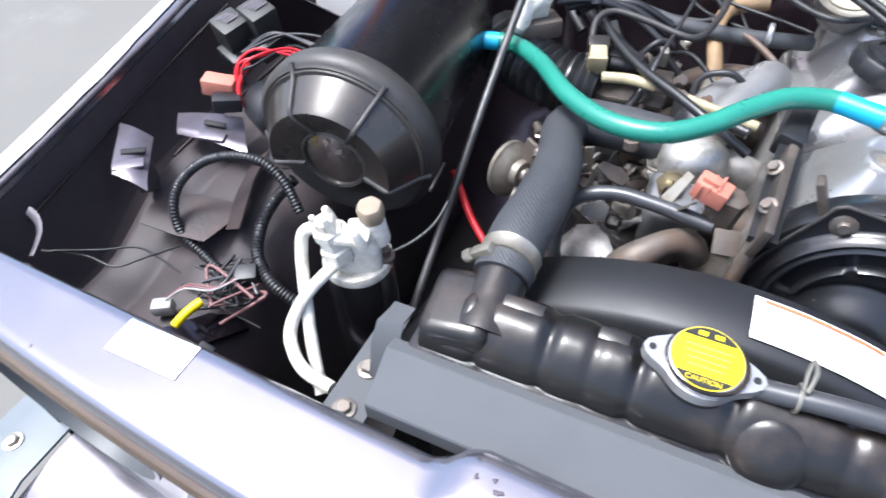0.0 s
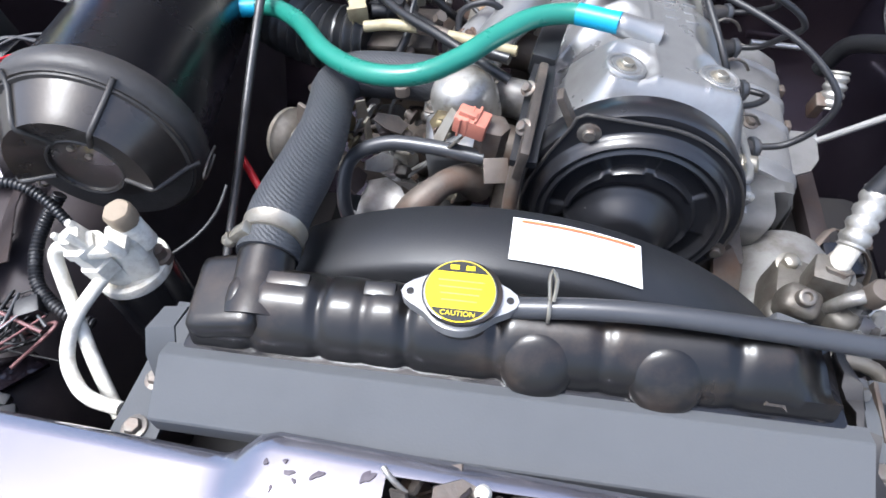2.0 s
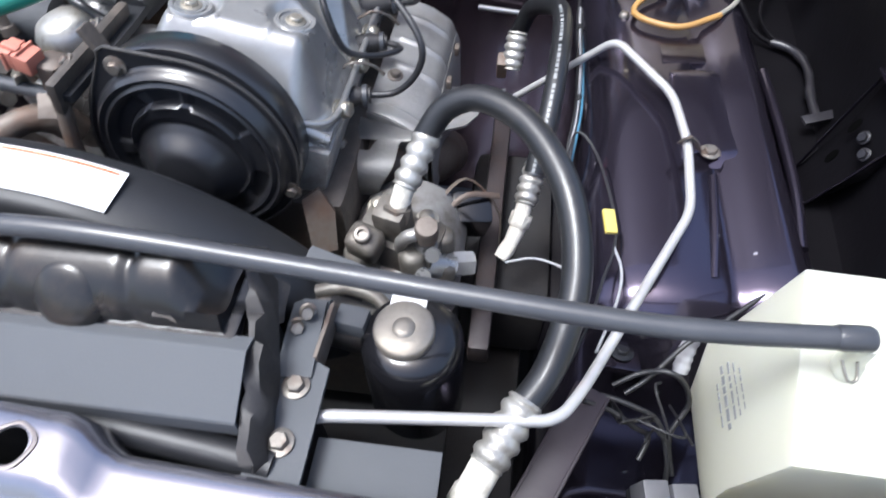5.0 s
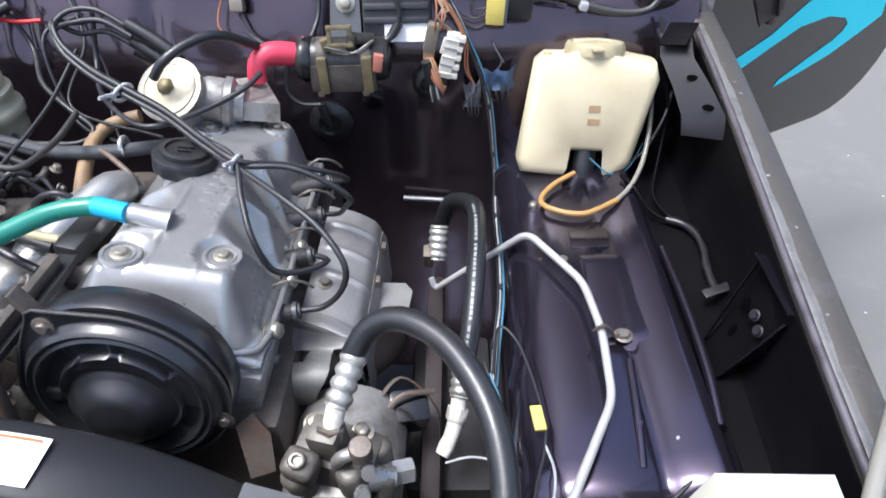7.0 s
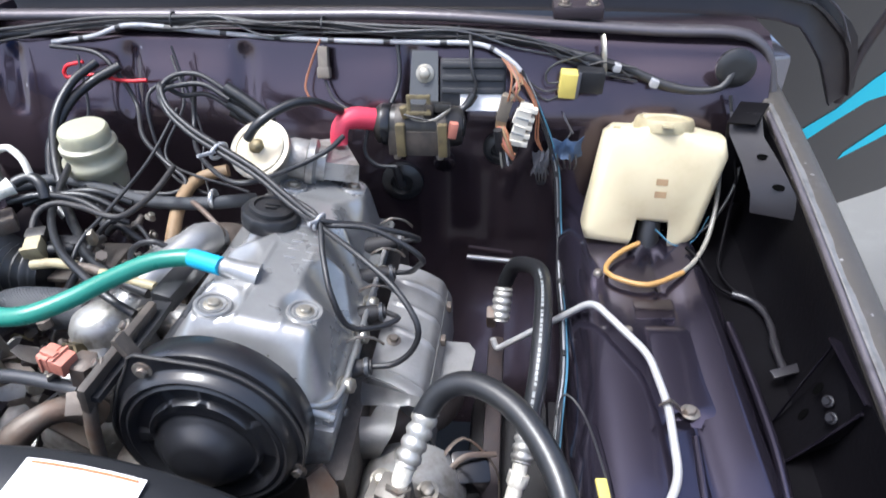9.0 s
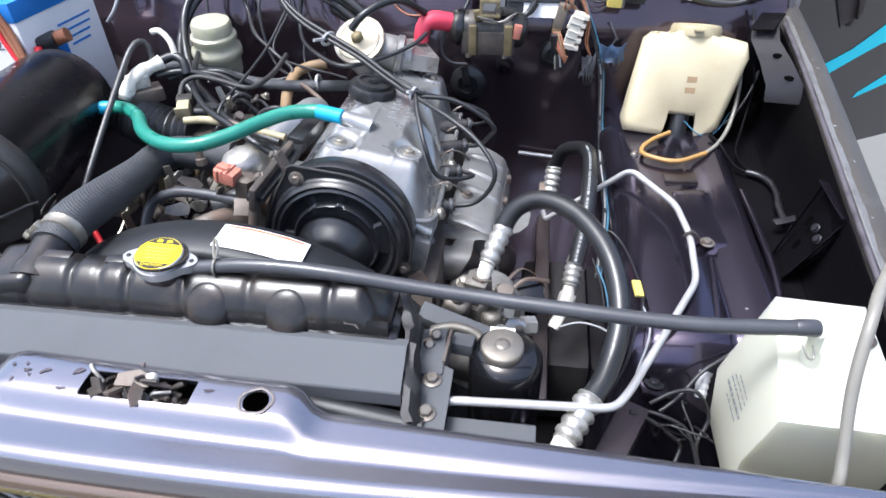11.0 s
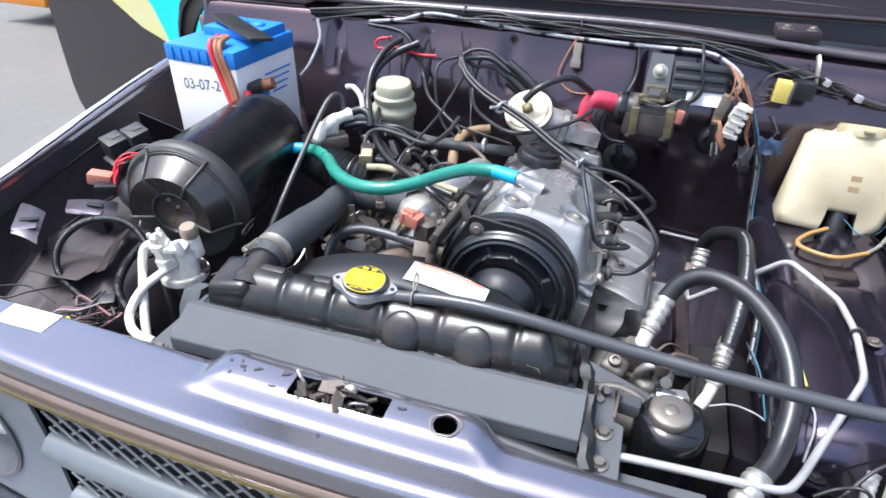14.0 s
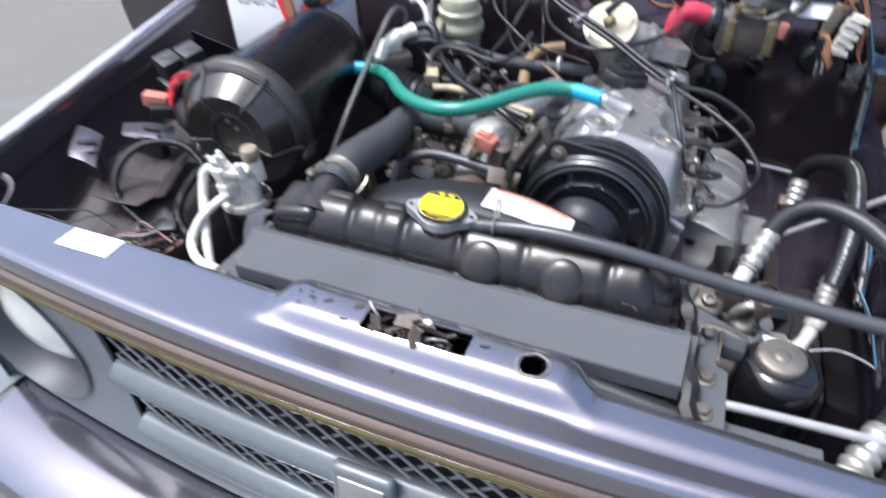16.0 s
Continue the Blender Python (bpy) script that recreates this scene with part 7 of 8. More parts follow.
def torn_wrap(x, y, z, w, h, seed, mat, label):
    """Crumpled tape wrapped round wire ends, with a ragged outline."""
    g = random.Random(seed)
    t = thing("tape_wrap", label, "tape", "torn tape on the firewall")
    rows = []
    for i in range(9):
        u = i / 8
        top, low = h * (0.35 + g.uniform(0.0, 0.3)), -h * (0.35 + g.uniform(0.0, 0.35))
        rows.append([(x + w * (u - 0.5) + g.uniform(-0.002, 0.002), y - 0.006 * math.sin(math.pi * u) + g.uniform(-0.003, 0.003), z + low + (top - low) * v) for v in (0, 0.2, 0.4, 0.6, 0.8, 1)])
    part("wrap", sheet(rows, 0.0012), mat, t)
    for j in range(4):
        part("wire", tube([(x - w * 0.3 + w * 0.2 * j, y - 0.004, z - h * 0.2), (x - w * 0.25 + w * 0.2 * j, y - 0.010, z - h * 0.6), (x - w * 0.1 + w * 0.12 * j, y - 0.006, z - h * 0.95)], 0.0013, 8), dark_wire, t)


torn_wrap(0.414, 0.648, 0.958, 0.040, 0.030, 5, dull_blue, "crumpled dull blue tape over wire ends")
torn_wrap(0.381, 0.647, 0.938, 0.022, 0.034, 8, relay_grey, "torn grey tape round frayed wires")
cable("frayed_wire", "thin frayed wires poking up from the tape", [(0.414, 0.650, 0.972), (0.418, 0.646, 0.985), (0.409, 0.648, 1.000), (0.406, 0.650, 1.008), (0.412, 0.648, 0.996), (0.421, 0.648, 0.980)], 0.0011, relay_grey)
fc = thing("fuse_connector", "tan inline connector with brown wires", "connector")
part("shell", box((0.014, 0.012, 0.042), pose(0.088, 0.680, 1.062, -20, 0, 0), 0.003), smoke_plastic, fc)
part("shell_lip", box((0.017, 0.014, 0.014), pose(0.088, 0.676, 1.050, -20, 0, 0), 0.002), smoke_plastic, fc)
part("wire", tube([(0.085, 0.69, 1.09), (0.07, 0.68, 1.06), (0.062, 0.665, 1.03), (0.08, 0.655, 1.012), (0.10, 0.65, 1.008), (0.13, 0.64, 1.015)], 0.0015, 8), brown_wire, fc)
part("wire", tube([(0.088, 0.675, 1.04), (0.10, 0.66, 1.02), (0.125, 0.648, 1.008)], 0.0018, 8), dark_wire, fc)
for (x, z, r) in ((0.186, 0.894, 0.030), (0.326, 0.95, 0.024)):
    gm = thing("firewall_grommet", "black rubber grommet in the firewall", "grommet", "firewall grommets")
    part("ring", lathe([(r, 0), (r, 0.006), (r * 0.8, 0.010), (r * 0.55, 0.012), (r * 0.5, 0.006)], axis((x, 0.663, z), (x, 0.3, z)), 28), black_rubber, gm)
    part("cable", tube([(x, 0.655, z), (x, 0.64, z + 0.008), (x - 0.004, 0.635, z + 0.04)], 0.006, 8), dark_wire, gm)
solo("firewall_plug", lathe([(0.016, 0), (0.016, 0.003), (0.013, 0.004)], axis((0.248, 0.663, 0.927), (0.248, 0.3, 0.927)), 24), paint_bay, "round purple blanking plug in the firewall", "plug")
cable("fuel_rail_edge", "bare metal edge strip under the firewall", [(0.279, 0.645, 0.772), (0.348, 0.645, 0.766)], 0.004, alu_bright, "strip")

# distributor and its leads
di = thing("distributor", "alloy distributor with cream cover disc", "distributor")
dm = axis((0.040, 0.532, 1.010), (0.0, 0.30, 1.30))
part("cover_disc", lathe([(0.0325, 0.0), (0.0330, 0.003), (0.0318, 0.006), (0.0285, 0.0065), (0.0280, 0.0050), (0.0150, 0.0052), (0.0130, 0.0075), (0.006, 0.008)], dm, 40), disc_plastic, di, "cream plastic disc with brass centre")
part("rim", lathe([(0.038, -0.004), (0.038, 0.003), (0.035, 0.004)], dm, 36), zinc, di)
part("centre", lathe([(0.0095, 0.005), (0.0095, 0.013), (0.0062, 0.016)], dm, 6), brass_dirty, di)
part("body", lathe([(0.030, -0.06), (0.034, -0.03), (0.034, -0.002)], dm, 30), alu_dirty, di)
part("clamp_body", lathe([(0.022, 0), (0.026, 0.012), (0.026, 0.030), (0.029, 0.032), (0.029, 0.040), (0.022, 0.044), (0.022, 0.054)], axis((0.058, 0.552, 0.990), (0.13, 0.560, 0.972)), 28), alu_dirty, di)
part("support", prism([(-0.02, -0.02), (0.03, -0.03), (0.02, 0.05), (-0.015, 0.04)], -0.012, 0.012, pose(0.115, 0.565, 0.975, 0, 10, 20), 0.004), alu_dirty, di)
part("base", bx(0.03, 0.10, 0.54, 0.62, 0.86, 0.98, 0.01), alu_dirty, di)
cable("centre_lead", "black rubber lead from the disc centre", [(0.036, 0.512, 1.034), (0.052, 0.515, 1.052), (0.075, 0.535, 1.062), (0.10, 0.56, 1.06), (0.126, 0.60, 1.03)], 0.0055, black_rubber)
TRUNK = [(-0.004, 0.575, 1.070), (-0.036, 0.582, 1.086), (-0.066, 0.578, 1.086), (-0.080, 0.562, 1.074), (-0.068, 0.542, 1.058), (-0.036, 0.522, 1.040), (0.006, 0.500, 1.027), (0.054, 0.476, 1.012), (0.100, 0.442, 0.998), (0.140, 0.415, 0.989)]
TAILS = [
    [(0.19, 0.419, 0.979), (0.231, 0.415, 0.960), (0.248, 0.417, 0.94), (0.240, 0.432, 0.920), (0.226, 0.448, 0.897), (0.206, 0.455, 0.890)],
    [(0.194, 0.367, 0.979), (0.232, 0.338, 0.965), (0.256, 0.313, 0.942), (0.251, 0.308, 0.915), (0.231, 0.306, 0.894), (0.206, 0.304, 0.890)],
    [(0.152, 0.375, 0.976), (0.166, 0.340, 0.952), (0.180, 0.335, 0.915), (0.204, 0.350, 0.900), (0.224, 0.374, 0.892), (0.206, 0.386, 0.890)],
    [(0.18, 0.435, 0.972), (0.22, 0.45, 0.952), (0.235, 0.47, 0.93), (0.226, 0.508, 0.90), (0.206, 0.520, 0.890)],
]
LEADS = []
for k, tail in enumerate(TAILS):
    ox, oz = 0.0055 * (k % 2) - 0.003, 0.0058 * (k // 2) - 0.003
    LEADS.append([(x + ox, y - 0.006 * (k % 2) + 0.004 * (k // 2), z + oz - (0.010 * k if i < 3 else 0)) for i, (x, y, z) in enumerate(TRUNK)] + tail)
for k, pts in enumerate(LEADS):
    cable("spark_plug_lead", "black rubber spark plug lead tied in a bundle", pts, 0.0031, dark_wire, "ignition lead", "spark plug leads")
for k in range(4):
    solo("lead_boot", tube([(0.045, 0.565 + 0.008 * (k % 2), 1.035 - 0.012 * k), (0.022, 0.571 + 0.006 * (k % 2), 1.052 - 0.011 * k), (-0.006, 0.577, 1.069 - 0.010 * k)], 0.0075, 10), black_rubber, "black rubber boot on an ignition lead", "boot", "lead boots")


def cable_tie(at, along, r, tail):
    m = axis(at, along)
    pts = [m @ Vector((r * math.cos(a), 0.7 * r * math.sin(a), 0)) for a in [0.5 * k for k in range(13)]]
    t = thing("cable_tie", "white plastic cable tie round wires", "cable tie", "white cable ties")
    part("band", tube(pts, 0.0022, 8), white_wire, t)
    part("tail", tube([pts[-1], m @ Vector(tail)], 0.0022, 6, straight=True), white_wire, t)


cable_tie((0.004, 0.500, 1.024), (0.054, 0.476, 1.01), 0.012, (-0.03, 0.008, 0))
cable_tie((0.140, 0.415, 0.988), (0.19, 0.40, 0.975), 0.010, (-0.022, 0.012, 0))
cable("striped_lead", "black lead with white stripes from the coil", [(0.133, 0.570, 1.01), (0.118, 0.545, 1.003), (0.083, 0.519, 0.994), (0.045, 0.488, 0.992), (0.014, 0.487, 0.992), (-0.028, 0.522, 0.995), (-0.056, 0.559, 1.0), (-0.07, 0.60, 1.02), (-0.06, 0.61, 1.07)], 0.0032, dark_wire)

# left rear: hoses and cables round the fluid reservoir
cable("long_cable", "long thin black cable hanging by the firewall", [(-0.30, 0.69, 1.08), (-0.23, 0.68, 1.074), (-0.197, 0.665, 1.046), (-0.18, 0.655, 1.01), (-0.15, 0.60, 0.99), (-0.11, 0.565, 0.975), (-0.075, 0.545, 0.955), (-0.09, 0.53, 0.945), (-0.15, 0.53, 0.945)], 0.0032, dark_wire)
cable("clutch_hose", "black rubber hose curving down beside the reservoir", [(-0.191, 0.665, 1.062), (-0.228, 0.645, 1.046), (-0.244, 0.605, 1.030), (-0.253, 0.56, 0.996), (-0.247, 0.53, 0.965), (-0.235, 0.505, 0.945), (-0.215, 0.49, 0.93)], 0.0065, black_rubber, "hose")
cable("vacuum_hose", "thin black hose running forward to the carburettor", [(-0.225, 0.665, 1.066), (-0.242, 0.625, 1.053), (-0.249, 0.58, 1.024), (-0.240, 0.54, 0.983), (-0.215, 0.50, 0.953), (-0.175, 0.45, 0.955), (-0.146, 0.418, 0.955), (-0.116, 0.383, 0.955), (-0.06, 0.345, 0.955), (-0.02, 0.33, 0.952)], 0.0058, black_rubber, "hose")
hh_ = thing("heater_hose", "black braided heater hose with silver clamp", "hose")
part("hose", tube([(-0.29, 0.50, 0.965), (-0.25, 0.52, 0.965), (-0.224, 0.528, 0.963), (-0.171, 0.518, 0.955), (-0.116, 0.505, 0.950), (-0.058, 0.50, 0.950), (-0.015, 0.505, 0.950), (0.02, 0.53, 0.94)], 0.0082, 12), hose_fabric, hh_)
for x in (-0.224, -0.022):
    part("clamp", tube([(x, 0.515 + (0.013 if x < -0.1 else -0.01) + 0.0095 * math.cos(a), 0.955 + 0.0095 * math.sin(a)) for a in [0.6 * k for k in range(11)]], 0.003, 8), alu_bright, hh_)
cable("tan_pipe", "tan rubber hose bending down behind the manifold", [(-0.03, 0.575, 0.955), (-0.054, 0.568, 0.952), (-0.071, 0.55, 0.948), (-0.074, 0.514, 0.940), (-0.064, 0.465, 0.928), (-0.06, 0.436, 0.91)], 0.0085, tan_hose, "hose")
cable("red_wire", "bright red wire loop on the firewall", [(-0.245, 0.668, 1.066), (-0.27, 0.664, 1.061), (-0.272, 0.66, 1.047), (-0.235, 0.662, 1.05), (-0.19, 0.662, 1.042), (-0.159, 0.664, 1.042)], 0.0026, red_wire)
for k in range(4):
    rr_ = random.Random(20 + k)
    x0 = rr_.uniform(-0.28, -0.10)
    cable("thin_wire", "thin black wire sagging across the rear bay", [(x0, 0.67, rr_.uniform(1.04, 1.09)), (x0 + rr_.uniform(-0.04, 0.04), 0.63, rr_.uniform(0.98, 1.03)), (x0 + rr_.uniform(-0.03, 0.10), 0.58, rr_.uniform(0.94, 0.98)), (x0 + rr_.uniform(0.0, 0.15), 0.52, rr_.uniform(0.93, 0.96))], rr_.uniform(0.0014, 0.0026), dark_wire, group="thin wires by the firewall")
vs = thing("vacuum_valve", "white and grey vacuum valve with hoses", "valve")
part("body", tube([(-0.264, 0.398, 0.972), (-0.256, 0.412, 0.990), (-0.244, 0.428, 0.998), (-0.228, 0.448, 1.002)], 0.0095, 14, radius=lambda s: 1 + 0.15 * math.sin(s * 190)), white_metal, vs)
part("flange", box((0.030, 0.012, 0.022), pose(-0.252, 0.418, 0.986, 20, 0, 40), 0.003), white_metal, vs)
part("nut", lathe([(0.010, 0), (0.010, 0.010), (0.008, 0.012)], axis((-0.262, 0.402, 0.975), (-0.27, 0.385, 0.955)), 6), alu_dirty, vs)
part("elbow", tube([(-0.228, 0.452, 1.003), (-0.215, 0.462, 1.006), (-0.20, 0.458, 1.0), (-0.195, 0.45, 0.985)], 0.0065, 10), black_rubber, vs)
part("bracket", box((0.05, 0.03, 0.02), pose(-0.25, 0.42, 0.965, 0, 0, 40), 0.004), iron, vs)
for k in range(3):
    part("hose", tube([(-0.235 + 0.01 * k, 0.44 + 0.008 * k, 0.985 - 0.008 * k), (-0.20, 0.452 + 0.012 * k, 0.988 - 0.008 * k), (-0.16, 0.46 + 0.012 * k, 0.975), (-0.12, 0.45 + 0.02 * k, 0.955)], 0.0045, 8), black_rubber, vs)
cf = thing("fuel_filter", "cream plastic valve on a black bracket", "valve")
part("body", box((0.017, 0.020, 0.024), pose(-0.172, 0.382, 0.963, 10, 0, 18), 0.003), cream_dirty, cf)
part("cover", box((0.022, 0.016, 0.012), pose(-0.176, 0.396, 0.972, 10, 0, 18), 0.003), coil_case, cf)
part("clip", box((0.019, 0.004, 0.014), pose(-0.170, 0.372, 0.966, 10, 0, 18), 0.001), cream_dirty, cf)
part("spout", lathe([(0.006, 0), (0.006, 0.014), (0.0075, 0.015), (0.0075, 0.020), (0.005, 0.026)], axis((-0.160, 0.386, 0.960), (-0.10, 0.40, 0.955)), 12), grey_plastic, cf)
part("bracket", box((0.04, 0.016, 0.02), pose(-0.15, 0.40, 0.955), 0.003), black_plastic, cf)
cable("cream_tube", "cream coloured stiff vacuum tube", [(-0.160, 0.356, 0.962), (-0.135, 0.358, 0.964), (-0.108, 0.355, 0.964)], 0.0054, cream_dirty, "tube")
cable("cream_tube", "cream coloured stiff vacuum tube", [(-0.078, 0.348, 0.962), (-0.05, 0.342, 0.96), (-0.014, 0.335, 0.957)], 0.0050, cream_dirty, "tube")
cable("dirty_tube", "dirty brown tube beside the manifold", [(-0.108, 0.355, 0.963), (-0.09, 0.352, 0.963), (-0.078, 0.348, 0.962)], 0.0052, iron, "tube")
for k in range(10):
    rr_ = random.Random(60 + k)
    a = Vector((rr_.uniform(-0.20, -0.02), rr_.uniform(0.38, 0.52), rr_.uniform(0.92, 0.955)))
    b = a + Vector((rr_.uniform(-0.08, 0.08), rr_.uniform(-0.06, 0.06), rr_.uniform(-0.02, 0.0)))
    cable("vacuum_line", "black vacuum line over the carburettor", [a, a.lerp(b, 0.4) + Vector((0, 0, rr_.uniform(0.005, 0.02))), b, b + Vector((rr_.uniform(-0.03, 0.03), rr_.uniform(-0.03, 0.03), -0.03))], rr_.choice((0.0025, 0.0035, 0.0045)), rr_.choice((black_rubber, dark_wire, black_rubber, iron)), "hose", "vacuum lines")
cable("throttle_cable", "long black cable crossing over the intake", [(-0.215, 0.535, 0.985), (-0.198, 0.475, 0.978), (-0.173, 0.42, 0.976), (-0.130, 0.367, 0.975), (-0.085, 0.331, 0.974), (-0.047, 0.306, 0.968), (-0.017, 0.296, 0.955)], 0.0045, black_rubber, "cable")
cable("brown_hose", "dirty brown-grey vacuum hose loop", [(-0.184, 0.397, 0.972), (-0.186, 0.420, 0.985), (-0.172, 0.436, 0.988), (-0.137, 0.431, 0.986), (-0.105, 0.420, 0.984), (-0.086, 0.425, 0.982), (-0.074, 0.47, 0.983), (-0.07, 0.52, 0.99)], 0.0036, boot_rubber, "hose")
cable("thin_cable", "thin black cable rising to the firewall", [(-0.118, 0.362, 0.965), (-0.114, 0.385, 0.978), (-0.107, 0.436, 0.985), (-0.098, 0.52, 1.0), (-0.09, 0.60, 1.03)], 0.0022, dark_wire, "cable")
clamp_ = thing("linkage_clip", "small steel linkage clip on the cable", "clip")
part("clip", box((0.008, 0.010, 0.018), pose(-0.112, 0.395, 0.972, 10, 0, 10), 0.002), zinc, clamp_)
part("nut", lathe([(0.006, 0), (0.006, 0.008)], axis((-0.092, 0.372, 0.962), (-0.07, 0.36, 0.99)), 6), iron, clamp_)
cable("bypass_hose", "black rubber bypass hose arching to the sensor", [(-0.135, 0.182, 0.86), (-0.148, 0.19, 0.895), (-0.143, 0.212, 0.928), (-0.114, 0.222, 0.941), (-0.075, 0.22, 0.943), (-0.028, 0.212, 0.942)], 0.0064, grey_rubber, "hose")
cable("red_cable", "red battery cable low beside the filter", [(-0.275, 0.255, 0.885), (-0.263, 0.242, 0.88), (-0.240, 0.218, 0.866), (-0.215, 0.198, 0.856), (-0.19, 0.18, 0.84)], 0.0038, red_wire)
cp = thing("water_pump_cover", "silver cast angular cover behind the shroud", "cover")
part("cover", sheet([[(-0.146, 0.204, 0.868), (-0.143, 0.208, 0.878), (-0.138, 0.232, 0.884)], [(-0.124, 0.201, 0.872), (-0.123, 0.206, 0.881), (-0.122, 0.236, 0.886)], [(-0.110, 0.194, 0.868), (-0.108, 0.199, 0.877), (-0.108, 0.228, 0.884)], [(-0.094, 0.184, 0.858), (-0.092, 0.190, 0.868), (-0.096, 0.212, 0.878)]], 0.003), alu_dirty, cp)
part("stay", box((0.070, 0.012, 0.006), pose(-0.118, 0.196, 0.862, 0, 6, -12), 0.002), cast_grey, cp)
ar = thing("belt_guard_arm", "black steel adjusting arm beside the valve cover", "bracket")
part("arm", prism([(-0.010, 0.0), (0.010, 0.0), (0.011, 0.09), (0.006, 0.165), (-0.006, 0.165), (-0.011, 0.09)], -0.003, 0.003, axis((0.004, 0.185, 0.965), (0.016, 0.35, 0.965)) @ pose(0, 0, 0, 90), 0.001), black_plastic, ar)
part("rubber_block", box((0.022, 0.065, 0.022), pose(0.014, 0.335, 0.965, 0, 10, -8), 0.004), black_rubber, ar)
part("plate", box((0.008, 0.11, 0.030), pose(0.006, 0.235, 0.966, 0, 12, -4), 0.003), grime, ar)
part("leg", tube([(0.0, 0.19, 0.96), (-0.004, 0.182, 0.93), (-0.006, 0.175, 0.89)], 0.006, 8), iron, ar)
for y in (0.212, 0.258):
    part("bolt", hexbolt(axis((0.002, y, 0.977), (-0.06, y - 0.04, 1.06)), 0.0045, 0.004), bolt_steel, ar)

# slim stay rising from behind the radiator to the vacuum valve
pr = thing("stay_rod", "slim worn dark steel stay rod beside the air filter", "rod")
part("rod", tube([(-0.254, 0.050, 0.792), (-0.256, 0.120, 0.835), (-0.258, 0.210, 0.890), (-0.2595, 0.300, 0.946), (-0.259, 0.390, 1.001), (-0.256, 0.430, 1.026), (-0.250, 0.446, 1.032), (-0.243, 0.452, 1.024), (-0.240, 0.448, 1.004)], 0.0042, 10), rod_steel, pr)
part("hooked_end", tube([(-0.243, 0.470, 1.036), (-0.232, 0.472, 1.038), (-0.218, 0.468, 1.026), (-0.212, 0.462, 1.010)], 0.0042, 10), white_metal, pr, "pale bent pipe end")

# battery leads
for k, (mt, dx) in enumerate(((red_wire, 0.0), (brown_wire, 0.010), (brown_wire, 0.018))):
    cable("battery_lead", "red and brown wires down the battery front", [(-0.462 + dx, 0.465, 1.098), (-0.457 + dx, 0.432, 1.090), (-0.440 + dx, 0.424, 1.04), (-0.418 + dx * 0.6, 0.414, 0.995), (-0.408 + dx * 0.4, 0.408, 0.955)], 0.0042, mt, "wire", "battery leads")
cable("battery_lead", "short red lead on the battery side", [(-0.405, 0.44, 1.02), (-0.400, 0.43, 1.0), (-0.404, 0.42, 0.97), (-0.398, 0.41, 0.94)], 0.0055, red_wire, "wire", "battery leads")
ft = thing("fuse_holder", "dark inline fuse holder with copper ends", "fuse holder")
part("body", box((0.024, 0.04, 0.024), pose(-0.408, 0.465, 1.018, 0, 0, 30), 0.005), black_plastic, ft)
part("end", lathe([(0.010, 0), (0.010, 0.02)], axis((-0.398, 0.472, 1.02), (-0.37, 0.48, 1.03)), 12), brown_wire, ft)
cable("white_cable", "white cable hanging beside the battery", [(-0.385, 0.655, 1.09), (-0.375, 0.64, 1.06), (-0.385, 0.61, 1.02), (-0.40, 0.60, 1.0)], 0.0028, white_wire)
solo("cable_joint", tube([(-0.420, 0.406, 0.972), (-0.414, 0.404, 0.952)], 0.0055, 10), cyan, "blue and white crimped cable joint", "joint")
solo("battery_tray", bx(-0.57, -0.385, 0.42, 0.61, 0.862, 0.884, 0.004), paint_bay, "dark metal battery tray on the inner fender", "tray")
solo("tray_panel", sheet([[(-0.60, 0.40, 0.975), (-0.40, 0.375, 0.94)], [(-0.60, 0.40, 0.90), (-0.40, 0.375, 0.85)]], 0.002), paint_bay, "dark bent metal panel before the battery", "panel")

# left inner fender: plates, loom, relays, connectors
PLATES = (([(-0.606, 0.150, 0.928), (-0.570, 0.154, 0.917), (-0.524, 0.092, 0.914), (-0.562, 0.090, 0.925)], (-0.563, 0.122, 0.9245), 40),
          ([(-0.586, 0.206, 0.908), (-0.518, 0.232, 0.902), (-0.477, 0.184, 0.904), (-0.566, 0.180, 0.907)], (-0.530, 0.202, 0.911), 15))
for quad, at, turn in PLATES:
    mp = thing("mounting_plate", "pale lavender painted metal plate on the dusty fender", "bracket", "mounting plates")
    A, B, C, D = [Vector(q) for q in quad]
    part("plate", sheet([[A.lerp(B, u).lerp(D.lerp(C, u), v) + Vector((0, 0, 0.003 * math.sin(u * math.pi) - 0.004 * step01(0.85, 1, v))) for u in [i / 8 for i in range(9)]] for v in [i / 8 for i in range(9)]], 0.0018), pale_plate, mp)
    # dark bar paints the shade of the slot in each plate
    part("tab", box((0.024, 0.007, 0.004), pose(*at, 10, 8, turn), 0.0018), dark_void, mp)
    part("foot", box((0.020, 0.020, 0.040), pose(at[0], at[1], at[2] - 0.026, 0, 0, turn), 0.002), paint_bay_dusty, mp)
    part("fold", box((0.030, 0.012, 0.004), pose(at[0] + 0.008, at[1] - 0.016, at[2] - 0.002, 8, 4, turn), 0.002), pale_plate, mp)
solo("dirt_ledge", tube([(-0.6225, 0.36, 0.952), (-0.6215, 0.26, 0.938), (-0.620, 0.16, 0.922), (-0.613, 0.09, 0.913), (-0.607, 0.02, 0.905)], 0.0055, 8, step=0.012, radius=lambda s: 0.75 + 0.25 * math.sin(s * 31) * math.sin(s * 13 + 1), flat=0.4), rusty_sheet, "dusty brown ledge along the inner fender wall", "ledge")
